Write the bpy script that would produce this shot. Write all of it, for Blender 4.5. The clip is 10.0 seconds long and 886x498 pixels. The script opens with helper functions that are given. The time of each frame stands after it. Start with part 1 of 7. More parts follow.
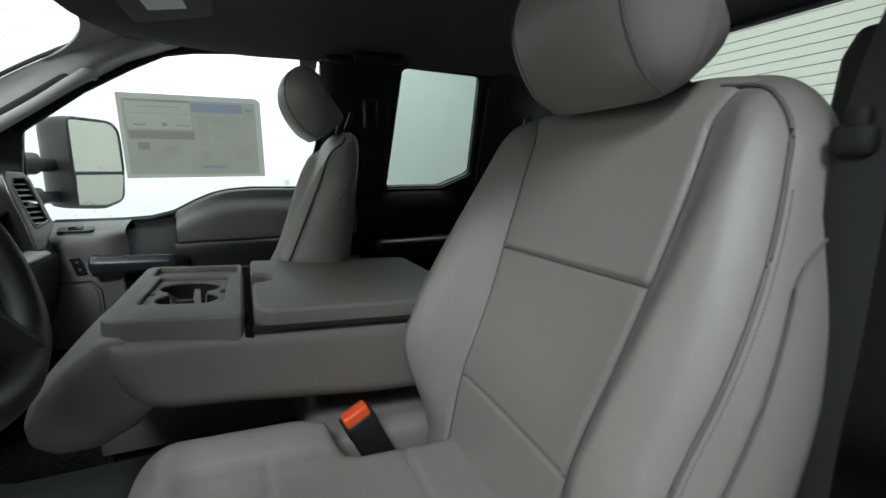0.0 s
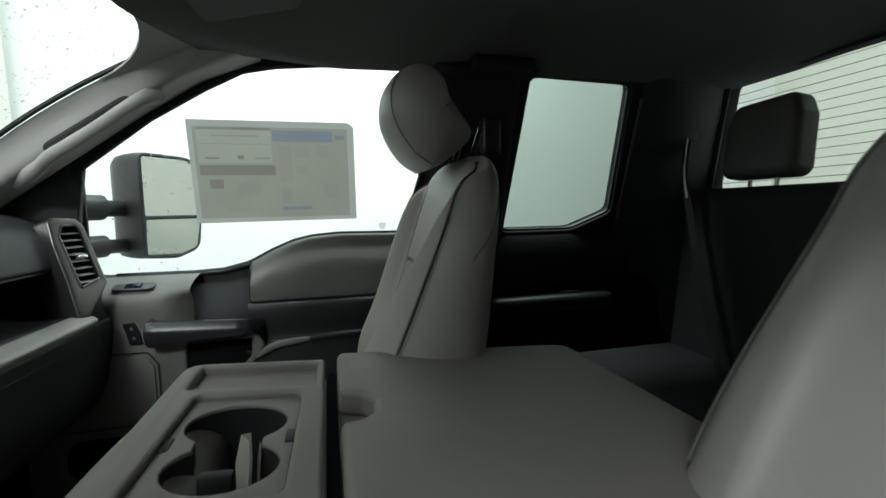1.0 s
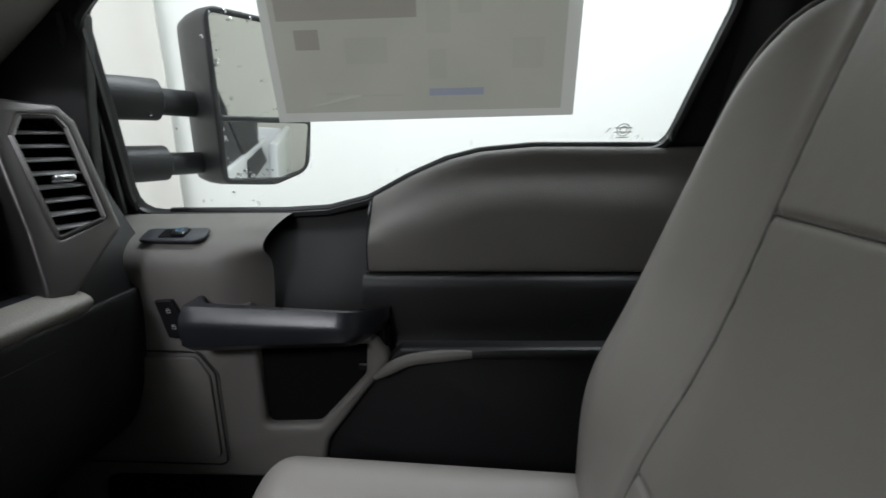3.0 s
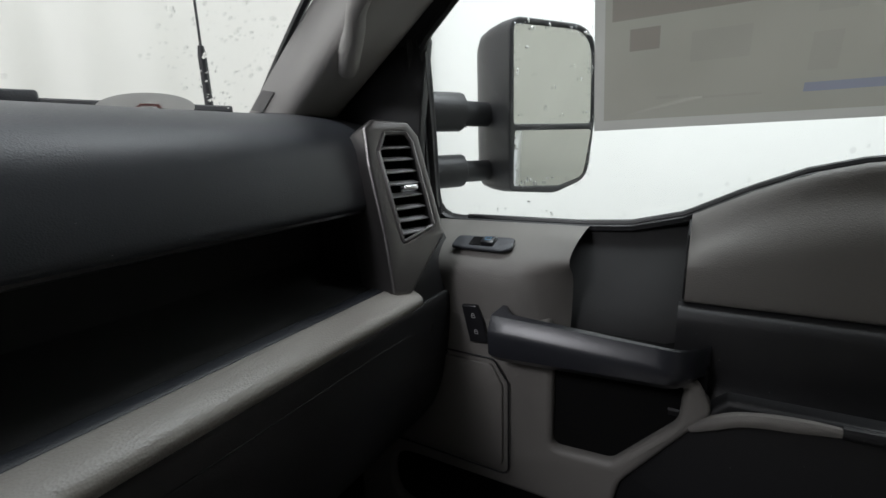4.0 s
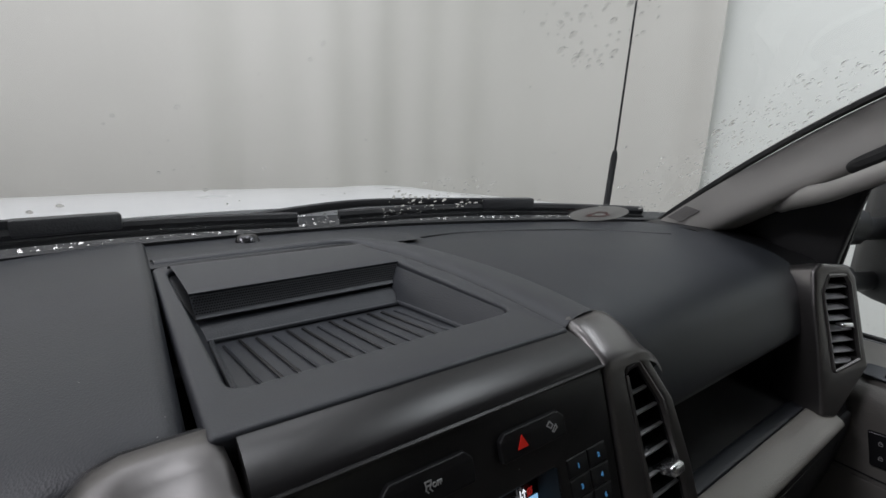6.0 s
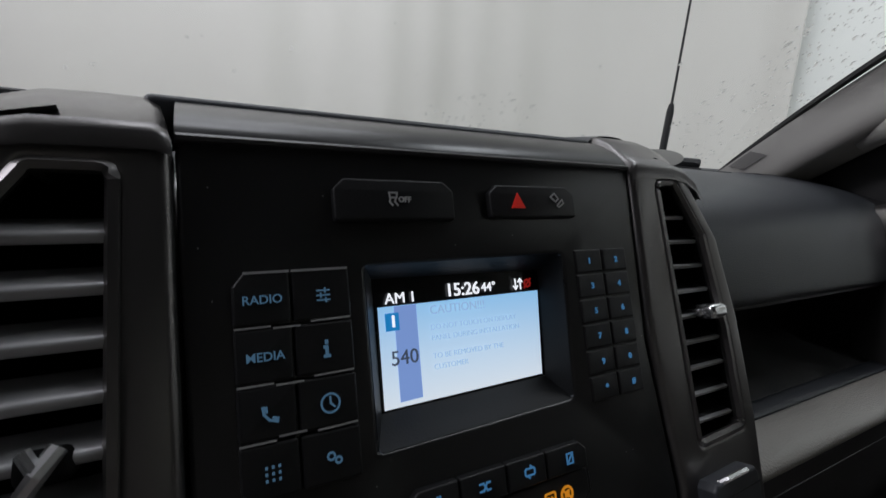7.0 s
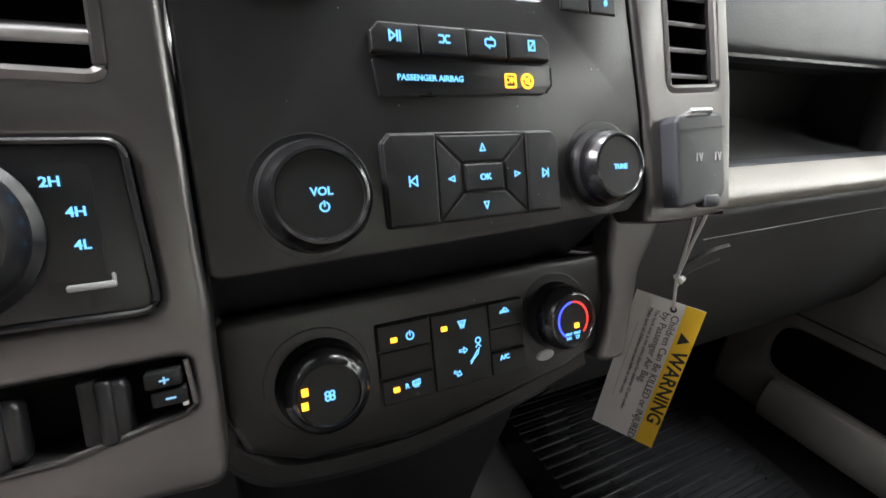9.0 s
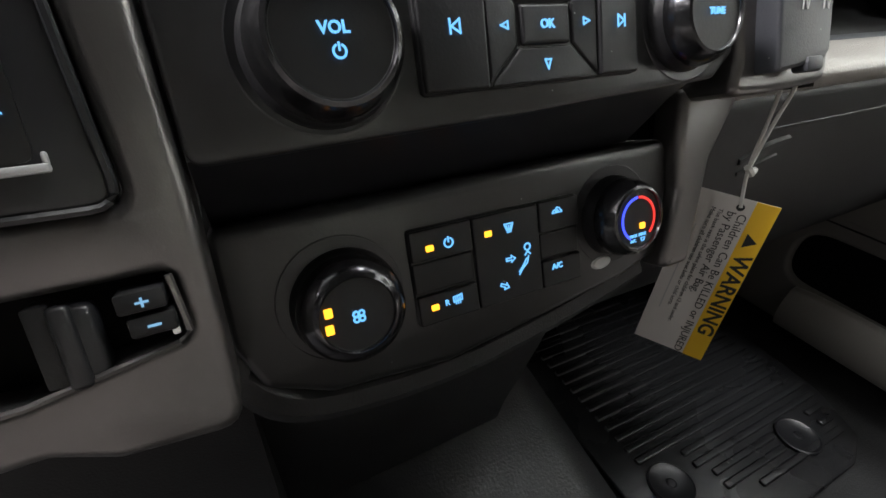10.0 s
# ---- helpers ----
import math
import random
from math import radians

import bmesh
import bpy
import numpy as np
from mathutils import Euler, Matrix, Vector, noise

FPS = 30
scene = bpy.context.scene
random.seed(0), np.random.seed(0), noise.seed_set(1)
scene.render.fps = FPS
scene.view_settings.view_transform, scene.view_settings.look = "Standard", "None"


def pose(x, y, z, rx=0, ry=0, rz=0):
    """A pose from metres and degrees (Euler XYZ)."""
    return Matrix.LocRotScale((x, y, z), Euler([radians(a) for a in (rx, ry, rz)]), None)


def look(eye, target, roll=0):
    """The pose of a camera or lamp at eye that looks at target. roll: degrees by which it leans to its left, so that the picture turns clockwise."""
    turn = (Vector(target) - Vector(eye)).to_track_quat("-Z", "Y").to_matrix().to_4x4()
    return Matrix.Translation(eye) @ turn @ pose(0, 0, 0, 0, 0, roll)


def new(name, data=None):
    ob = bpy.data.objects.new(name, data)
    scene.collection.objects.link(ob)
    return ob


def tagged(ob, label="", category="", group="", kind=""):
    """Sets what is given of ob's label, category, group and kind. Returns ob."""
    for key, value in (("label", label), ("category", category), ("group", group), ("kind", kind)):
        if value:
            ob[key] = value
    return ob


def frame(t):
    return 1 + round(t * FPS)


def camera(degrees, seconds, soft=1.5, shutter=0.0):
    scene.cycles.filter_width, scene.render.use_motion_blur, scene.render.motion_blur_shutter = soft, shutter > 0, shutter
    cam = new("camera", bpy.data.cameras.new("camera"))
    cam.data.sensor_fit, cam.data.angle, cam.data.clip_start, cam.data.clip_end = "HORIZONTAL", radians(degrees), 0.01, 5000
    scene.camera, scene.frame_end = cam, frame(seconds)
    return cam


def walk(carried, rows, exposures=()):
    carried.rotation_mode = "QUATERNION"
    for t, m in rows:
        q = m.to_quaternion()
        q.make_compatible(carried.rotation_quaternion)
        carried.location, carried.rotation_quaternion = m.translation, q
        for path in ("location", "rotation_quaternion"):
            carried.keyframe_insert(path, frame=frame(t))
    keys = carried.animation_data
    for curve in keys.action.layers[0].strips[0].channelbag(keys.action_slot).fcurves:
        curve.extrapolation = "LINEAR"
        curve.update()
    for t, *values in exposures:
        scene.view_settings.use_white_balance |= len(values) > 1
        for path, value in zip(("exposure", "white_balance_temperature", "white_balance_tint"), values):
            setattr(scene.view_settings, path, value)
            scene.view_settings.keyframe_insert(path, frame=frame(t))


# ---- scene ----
cam = camera(88.9, 10.0, shutter=0.15)

PATH = [
    (0, (-0.9, 0.179, 0.876), (0.903, -0.615, 0.533), -0.3),
    (0.5, (-0.702, 0.164, 0.882), (1.19, -0.429, 0.625), -0.3),
    (1, (-0.454, 0.18, 0.882), (1.477, -0.309, 0.704), -1.2),
    (1.5, (-0.195, 0.175, 0.88), (1.741, -0.307, 0.745), -2.1),
    (2, (-0.04, 0.169, 0.883), (1.907, -0.236, 0.664), -2.3),
    (2.2, (0.037, 0.174, 0.874), (1.988, -0.158, 0.584), -2.1),
    (3.3, (0.241, 0.299, 0.821), (2.132, 0.74, 0.342), -1.6),
    (3.5, (0.244, 0.347, 0.83), (2.064, 1.03, 0.362), -2.4),
    (4, (0.234, 0.384, 0.843), (1.92, 1.364, 0.399), -2.0),
    (4.5, (0.144, 0.4, 0.912), (1.714, 1.555, 0.462), -1.7),
    (5, (-0.023, 0.481, 1.031), (1.412, 1.788, 0.546), -0.3),
    (5.5, (-0.137, 0.548, 1.056), (1.118, 2.02, 0.548), 1.0),
    (5.7, (-0.151, 0.554, 1.058), (1.042, 2.077, 0.552), 1.5),
    (6.8, (-0.114, 0.53, 0.924), (0.866, 2.231, 0.54), 3.4),
    (7, (-0.109, 0.53, 0.893), (0.831, 2.249, 0.492), 3.9),
    (7.5, (-0.1, 0.525, 0.879), (0.759, 2.275, 0.431), 3.9),
    (8, (-0.094, 0.516, 0.841), (0.709, 2.266, 0.301), 3.6),
    (8.5, (-0.101, 0.484, 0.783), (0.705, 2.184, 0.104), 4.5),
    (9, (-0.104, 0.463, 0.752), (0.731, 2.09, -0.057), 3.8),
    (9.5, (-0.108, 0.49, 0.728), (0.704, 2.057, -0.213), 3.1),
    (10, (-0.105, 0.502, 0.716), (0.681, 1.987, -0.37), 1.8),
]
EXPOSURES = [(0.0, 0.82, 5900, -4), (1.0, 0.8, 5950, -5), (2.0, 0.3, 5950, 0), (3.5, 0.7, 6150, 9), (4.0, 0.5, 6150, 9), (4.5, 0.35, 6150, 9), (5.5, -0.3, 6200, 11),
             (7.0, -0.25, 6100, 12), (7.5, 0.15, 6100, 12), (8.0, 0.45, 6150, 11), (8.5, 1.4, 6200, 9), (9.0, 2.9, 6400, 11), (9.5, 2.7, 6400, 11), (10.0, 2.45, 6450, 11)]
walk(cam, [(t, look(eye, target, roll)) for t, eye, target, roll in PATH], EXPOSURES)

# ---------------------------------------------------------------- light
world = bpy.data.worlds.new("studio_air")
world.use_nodes = True
world.node_tree.nodes["Background"].inputs[0].default_value = (0.9, 0.93, 1.0, 1)
world.node_tree.nodes["Background"].inputs[1].default_value = 0.02
scene.world = world


def area_lamp(name, eye, target, w, h, power, colour):
    data = bpy.data.lights.new(name, "AREA")
    data.shape, data.size, data.size_y, data.energy, data.color = "RECTANGLE", w, h, power, colour
    ob = new(name, data)
    ob.matrix_world = look(eye, target)
    return ob


# ceiling lamps of the photo booth, outside the cab, and one added fill
area_lamp("lamp_driver_side_front", (-2.45, 1.15, 2.75), (-0.4, -0.1, 0.7), 0.7, 0.5, 29, (1.0, 0.955, 0.965))
# unseen fill, added to lift the passenger footwell and the dash
area_lamp("fill_driver_side_rear", (-2.4, 0.25, 2.4), (0.1, 0.3, 0.5), 1.0, 0.5, 5, (1.0, 0.97, 0.97))
area_lamp("ceiling_lamp_front", (-1.4, 2.3, 3.12), (-1.4, 3.1, 1.97), 4.6, 0.8, 56, (1.0, 1.0, 1.0))
area_lamp("ceiling_lamp_over_hood", (-0.05, 1.42, 3.25), (-0.05, 1.36, 0.0), 0.8, 0.55, 9, (1.0, 1.0, 1.0))
area_lamp("ceiling_lamp_rear", (0.0, -2.6, 3.1), (0.0, -3.8, 1.2), 4.5, 0.6, 8, (0.98, 1.0, 0.94))
area_lamp("ceiling_lamp_passenger_side", (1.34, -0.1, 3.1), (2.2, -0.1, 1.8), 2.7, 0.55, 61, (0.97, 1.0, 0.99))


# ---------------------------------------------------------------- materials
def material(name, base, rough=0.5, metal=0.0, vary=0.12, grain=900.0, bump=0.15, spec=0.5, coat=0.0, emit=None, strength=0.0,
             blotch=6.0, bump_kind="noise", wave=0.0):
    m = bpy.data.materials.new(name)
    m.use_nodes = True
    nt = m.node_tree
    b = nt.nodes["Principled BSDF"]
    b.inputs["Roughness"].default_value = rough
    b.inputs["Metallic"].default_value = metal
    b.inputs["Specular IOR Level"].default_value = spec
    b.inputs["Coat Weight"].default_value = coat
    b.inputs["Base Color"].default_value = (*base, 1)
    if emit:
        b.inputs["Emission Color"].default_value = (*emit, 1)
        b.inputs["Emission Strength"].default_value = strength
    if vary or bump:
        tc = nt.nodes.new("ShaderNodeTexCoord")
        big = nt.nodes.new("ShaderNodeTexNoise")
        big.inputs["Scale"].default_value, big.inputs["Detail"].default_value = blotch, 6.0
        fine = nt.nodes.new("ShaderNodeTexNoise" if bump_kind == "noise" else "ShaderNodeTexVoronoi")
        fine.inputs["Scale"].default_value = grain
        nt.links.new(tc.outputs["Object"], big.inputs["Vector"])
        nt.links.new(tc.outputs["Object"], fine.inputs["Vector"])
        mix = nt.nodes.new("ShaderNodeMixRGB")
        mix.blend_type = "MIX"
        mix.inputs[1].default_value = (*[c * (1 - vary) for c in base], 1)
        mix.inputs[2].default_value = (*[min(1, c * (1 + vary)) for c in base], 1)
        nt.links.new(big.outputs[0], mix.inputs[0])
        nt.links.new(mix.outputs[0], b.inputs["Base Color"])
        mr = nt.nodes.new("ShaderNodeMapRange")
        mr.inputs["To Min"].default_value, mr.inputs["To Max"].default_value = max(0.02, rough - 0.07), min(1, rough + 0.07)
        nt.links.new(big.outputs[0], mr.inputs["Value"])
        nt.links.new(mr.outputs[0], b.inputs["Roughness"])
        if bump:
            bp = nt.nodes.new("ShaderNodeBump")
            bp.inputs["Strength"].default_value, bp.inputs["Distance"].default_value = bump, 0.0008
            nt.links.new(fine.outputs[0], bp.inputs["Height"])
            nt.links.new(bp.outputs[0], b.inputs["Normal"])
            if wave:
                soft, low = nt.nodes.new("ShaderNodeTexNoise"), nt.nodes.new("ShaderNodeBump")
                soft.inputs["Scale"].default_value, soft.inputs["Detail"].default_value = 22.0, 3.0
                low.inputs["Strength"].default_value, low.inputs["Distance"].default_value = wave, 0.006
                nt.links.new(tc.outputs["Object"], soft.inputs["Vector"])
                nt.links.new(soft.outputs[0], low.inputs["Height"])
                nt.links.new(low.outputs[0], bp.inputs["Normal"])
    return m


def dusty(m, cells=150.0, size=0.05, share=0.25):
    """Strews pale dust specks over a material."""
    nt = m.node_tree
    b = nt.nodes["Principled BSDF"]
    tc, vo, near, some, both, mix = (nt.nodes.new(k) for k in ("ShaderNodeTexCoord", "ShaderNodeTexVoronoi", "ShaderNodeMath", "ShaderNodeMath", "ShaderNodeMath", "ShaderNodeMixRGB"))
    vo.inputs["Scale"].default_value = cells
    near.operation, near.inputs[1].default_value = "LESS_THAN", size
    some.operation, some.inputs[1].default_value = "LESS_THAN", share
    both.operation = "MULTIPLY"
    nt.links.new(tc.outputs["Object"], vo.inputs["Vector"])
    nt.links.new(vo.outputs["Distance"], near.inputs[0])
    nt.links.new(vo.outputs["Color"], some.inputs[0])
    nt.links.new(near.outputs[0], both.inputs[0])
    nt.links.new(some.outputs[0], both.inputs[1])
    nt.links.new(both.outputs[0], mix.inputs[0])
    old = b.inputs["Base Color"].links[0].from_socket
    nt.links.new(old, mix.inputs[1])
    mix.inputs[2].default_value = (0.30, 0.30, 0.29, 1)
    nt.links.new(mix.outputs[0], b.inputs["Base Color"])


def glass(name, tint=(1, 1, 1), rough=0.0, gloss=0.06):
    """A thin pane: clear, with a little reflection."""
    m = bpy.data.materials.new(name)
    m.use_nodes = True
    nt = m.node_tree
    nt.nodes.clear()
    out = nt.nodes.new("ShaderNodeOutputMaterial")
    tr, gl, mx, fr, pw, ma = (nt.nodes.new(k) for k in ("ShaderNodeBsdfTransparent", "ShaderNodeBsdfGlossy", "ShaderNodeMixShader", "ShaderNodeLayerWeight", "ShaderNodeMath", "ShaderNodeMath"))
    tr.inputs[0].default_value = (*tint, 1)
    gl.inputs["Roughness"].default_value = 0.02
    fr.inputs[0].default_value = 0.5
    pw.operation, pw.inputs[1].default_value = "POWER", 5.0
    ma.operation, ma.inputs[1].default_value, ma.inputs[2].default_value = "MULTIPLY_ADD", 0.8, 0.03
    nt.links.new(fr.outputs["Facing"], pw.inputs[0])
    nt.links.new(pw.outputs[0], ma.inputs[0])
    nt.links.new(ma.outputs[0], mx.inputs[0])
    nt.links.new(tr.outputs[0], mx.inputs[1])
    nt.links.new(gl.outputs[0], mx.inputs[2])
    nt.links.new(mx.outputs[0], out.inputs[0])
    return m


def glow(name, colour, strength):
    m = bpy.data.materials.new(name)
    m.use_nodes = True
    b = m.node_tree.nodes["Principled BSDF"]
    b.inputs["Base Color"].default_value = (*[c * 0.3 for c in colour], 1)
    b.inputs["Emission Color"].default_value = (*colour, 1)
    b.inputs["Emission Strength"].default_value = strength
    return m


def paper(name, base):
    m = bpy.data.materials.new(name)
    m.use_nodes = True
    nt = m.node_tree
    nt.nodes.clear()
    out, df, tl, mx = (nt.nodes.new(k) for k in ("ShaderNodeOutputMaterial", "ShaderNodeBsdfDiffuse", "ShaderNodeBsdfTranslucent", "ShaderNodeMixShader"))
    tc, nz, mc = (nt.nodes.new(k) for k in ("ShaderNodeTexCoord", "ShaderNodeTexNoise", "ShaderNodeMixRGB"))
    nz.inputs["Scale"].default_value = 9.0
    mc.inputs[1].default_value = (*[c * 0.84 for c in base], 1)
    mc.inputs[2].default_value = (*base, 1)
    nt.links.new(tc.outputs["Object"], nz.inputs["Vector"])
    nt.links.new(nz.outputs[0], mc.inputs[0])
    for sh in (df, tl):
        nt.links.new(mc.outputs[0], sh.inputs[0])
    mx.inputs[0].default_value = 0.38
    nt.links.new(df.outputs[0], mx.inputs[1])
    nt.links.new(tl.outputs[0], mx.inputs[2])
    nt.links.new(mx.outputs[0], out.inputs[0])
    return m


VINYL = material("grey_seat_vinyl", (0.250, 0.231, 0.216), 0.45, vary=0.07, grain=1400, bump=0.14, wave=0.28)
CONSOLE = material("console_grey_vinyl", (0.150, 0.138, 0.124), 0.55, vary=0.08, grain=1100, bump=0.2, wave=0.18)
PIPING = material("seam_piping", (0.125, 0.118, 0.112), 0.5, vary=0.1, grain=2000, bump=0.1)
THREAD = material("seam_thread", (0.14, 0.13, 0.125), 0.7, vary=0.1, grain=3000, bump=0.1)
PAD = material("dash_pad_black", (0.025, 0.028, 0.034), 0.46, vary=0.1, grain=760, bump=0.22, bump_kind="cells")
DARK = material("black_trim_plastic", (0.011, 0.011, 0.012), 0.5, vary=0.15, grain=900, bump=0.25)
DARKGLOSS = material("black_smooth_plastic", (0.014, 0.014, 0.016), 0.3, vary=0.15, grain=900, bump=0.05)
STACK = material("stack_face_black", (0.015, 0.015, 0.0155), 0.30, vary=0.2, grain=700, bump=0.06, blotch=14, spec=0.55)
BUTTON = material("button_black", (0.014, 0.014, 0.015), 0.42, vary=0.1, grain=900, bump=0.08, spec=0.32)
SURROUND = material("screen_surround_black", (0.010, 0.010, 0.0105), 0.5, vary=0.1, grain=900, bump=0.08, spec=0.3)
BEZEL = material("bezel_dark_titanium", (0.165, 0.158, 0.156), 0.32, metal=0.85, vary=0.06, grain=1500, bump=0.04)
CAP = material("cap_satin_dark", (0.018, 0.0172, 0.0178), 0.30, vary=0.06, grain=1500, bump=0.03, spec=0.6)
GRILLE = material("fine_grille_mesh", (0.16, 0.155, 0.15), 0.6, vary=0.1, grain=650, bump=1.0, bump_kind="cells")
TRAYPL = material("tray_panel_grey", (0.041, 0.044, 0.051), 0.46, vary=0.08, grain=1100, bump=0.10, bump_kind="cells")
GREYTRIM = material("door_grey_plastic", (0.160, 0.152, 0.140), 0.55, vary=0.06, grain=700, bump=0.3, bump_kind="cells")
STRIP = material("dash_silver_grey_strip", (0.30, 0.285, 0.26), 0.34, vary=0.06, grain=480, bump=0.38, bump_kind="cells")
PULL = material("door_pull_charcoal", (0.018, 0.019, 0.023), 0.30, vary=0.1, grain=1100, bump=0.08)
PILLAR = material("pillar_trim_grey", (0.36, 0.35, 0.33), 0.6, vary=0.06, grain=900, bump=0.2)
LINER = material("headliner_cloth", (0.13, 0.127, 0.122), 0.95, vary=0.1, grain=1600, bump=0.4, spec=0.1)
DARKCLOTH = material("dark_rear_cloth", (0.013, 0.013, 0.0132), 0.8, vary=0.1, grain=1500, bump=0.3)
REARTRIM = material("rear_corner_plastic", (0.040, 0.043, 0.047), 0.6, vary=0.1, grain=900, bump=0.2)
CARPET = material("black_vinyl_floor", (0.011, 0.011, 0.0115), 0.50, vary=0.3, grain=420, bump=0.7)
RUBBER = material("rubber_mat", (0.020, 0.020, 0.0215), 0.27, vary=0.2, grain=500, bump=0.3)
CHROME = material("satin_chrome", (0.86, 0.87, 0.88), 0.26, metal=1.0, vary=0.03, grain=500, bump=0.0)
KNOBRING = material("knob_gloss_ring", (0.075, 0.075, 0.079), 0.2, metal=0.9, vary=0.05, grain=500, bump=0.0)
SLAT = material("vent_slat_grey", (0.46, 0.46, 0.47), 0.30, metal=0.2, vary=0.05, grain=900, bump=0.03)
# near-black for openings and gaps: their deep shade is put into the colour
VOID = material("unlit_opening_black", (0.006, 0.006, 0.006), 0.9, vary=0.0, bump=0.0, spec=0.1)
WEBBING = material("seat_belt_webbing", (0.007, 0.007, 0.008), 0.7, vary=0.1, grain=2200, bump=0.4)
ORANGE = material("orange_release_button", (0.85, 0.10, 0.025), 0.35, vary=0.04, grain=900, bump=0.03)
HOOD = material("white_truck_paint", (0.72, 0.73, 0.74), 0.3, vary=0.05, grain=40, bump=0.15, coat=0.6)
MIRRORBODY = material("mirror_black_grain", (0.035, 0.036, 0.038), 0.42, vary=0.2, grain=350, bump=0.4, bump_kind="cells")
MIRRORGLASS = material("mirror_glass", (0.86, 0.87, 0.87), 0.03, metal=1.0, vary=0.0, bump=0.0)
SEAL = material("rubber_seal", (0.012, 0.012, 0.013), 0.45, vary=0.1, grain=600, bump=0.1)
for dusted in (STACK, PAD, TRAYPL, BEZEL, DARK, BUTTON):
    dusty(dusted)
PANE = glass("window_pane")
PANE_TINT = glass("rear_privacy_pane", (0.62, 0.65, 0.63))
ICE = glow("icon_blue", (0.16, 0.52, 1.0), 0.22)
ICE_DIM = glow("icon_blue_dim", (0.20, 0.42, 0.64), 0.19)
AMBER = glow("lamp_amber", (1.0, 0.38, 0.02), 0.48)
# red of the hazard mark and the decal, with a faint glow added
REDMARK = material("glowing_red_print", (0.62, 0.02, 0.015), 0.4, vary=0.0, bump=0.0, emit=(1, 0.03, 0.01), strength=0.12)
REDGLOW = glow("temp_red", (0.9, 0.04, 0.03), 0.22)
BLUEGLOW = glow("temp_blue", (0.05, 0.08, 1.0), 0.34)
WHITEMARK = material("white_print", (0.5, 0.5, 0.5), 0.5, vary=0.0, bump=0.0)
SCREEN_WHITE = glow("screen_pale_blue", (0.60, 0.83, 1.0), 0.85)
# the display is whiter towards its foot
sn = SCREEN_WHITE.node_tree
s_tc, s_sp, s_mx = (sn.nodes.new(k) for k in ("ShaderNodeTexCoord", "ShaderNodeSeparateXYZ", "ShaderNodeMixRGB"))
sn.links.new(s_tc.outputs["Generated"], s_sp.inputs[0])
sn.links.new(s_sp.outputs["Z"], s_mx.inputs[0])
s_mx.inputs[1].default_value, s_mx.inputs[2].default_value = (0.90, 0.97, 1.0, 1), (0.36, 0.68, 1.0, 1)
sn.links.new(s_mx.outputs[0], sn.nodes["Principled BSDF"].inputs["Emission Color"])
SCREEN_BAND = glow("screen_blue_band", (0.26, 0.40, 0.78), 0.8)
SCREEN_TAB = glow("screen_blue_tab", (0.02, 0.26, 0.62), 0.8)
SCREEN_TEXT = glow("screen_white_text", (1, 1, 1), 1.1)
SCREEN_GREY = glow("screen_grey_text", (0.40, 0.60, 0.80), 0.8)
SCREEN_DIGIT = glow("screen_dim_digits", (0.10, 0.13, 0.19), 0.5)
SCREEN_DARK = material("screen_black", (0.004, 0.004, 0.005), 0.25, vary=0.0, bump=0.0)
PAPER = paper("sticker_paper", (0.405, 0.39, 0.345))
PAPER_EDGE = paper("sticker_border", (0.53, 0.52, 0.495))
PAPER_TINT = paper("sticker_pale_blocks", (0.47, 0.455, 0.405))
PAPER_BLUE = paper("sticker_blue_band", (0.29, 0.305, 0.38))
PAPER_GREY = paper("sticker_grey_band", (0.30, 0.275, 0.245))
PAPER_FAINT = paper("sticker_faint_print", (0.385, 0.37, 0.33))
PAPER_GREEN = paper("sticker_green_band", (0.32, 0.345, 0.29))
CLEARFILM = paper("pale_clear_film", (0.46, 0.45, 0.43))
CARD = material("tag_white_card", (0.72, 0.69, 0.66), 0.55, vary=0.03, grain=500, bump=0.05)
YELLOW = material("tag_yellow_band", (0.86, 0.52, 0.02), 0.5, vary=0.03, grain=500, bump=0.05)
INK = material("black_ink", (0.02, 0.02, 0.02), 0.6, vary=0.0, bump=0.0)
STRING = material("white_string", (0.62, 0.61, 0.58), 0.8, vary=0.05, grain=2500, bump=0.5)
HEATWIRE = material("defroster_wire", (0.16, 0.15, 0.12), 0.6, vary=0.0, bump=0.0)


def cloth_wall(name, base, emit, fold):
    """Pale hanging cloth with soft vertical folds and a faint lustre of its own light."""
    m = material(name, base, 0.85, vary=0.04, grain=60, bump=0.1, emit=emit, strength=fold, blotch=1.3)
    return m


CURTAIN = cloth_wall("booth_curtain_cloth", (0.67, 0.652, 0.61), None, 0.0)
# unseen west wall, kept dark to hold bounced light off the dash
CUTWALL = material("bounce_cutting_wall", (0.10, 0.10, 0.10), 0.8, vary=0.1, grain=30, bump=0.05)
BOOTH = material("booth_white_wall", (0.86, 0.87, 0.88), 0.8, vary=0.02, grain=30, bump=0.05)
SHUTTER = material("booth_cream_shutter", (0.60, 0.60, 0.53), 0.7, vary=0.03, grain=30, bump=0.05)
FLOOR = material("booth_concrete", (0.34, 0.34, 0.33), 0.7, vary=0.15, grain=80, bump=0.3)
PALEWALL = material("booth_pale_wall", (0.83, 0.84, 0.805), 0.7, vary=0.03, grain=30, bump=0.05, blotch=1.1)


# ---------------------------------------------------------------- mesh helpers
def thing(name, base, label, category, group="", kind=""):
    ob = new(name)
    ob.location = base
    ob.empty_display_size = 0.05
    return tagged(ob, label, category, group, kind)


def root_of(ob):
    while ob.parent:
        ob = ob.parent
    return ob


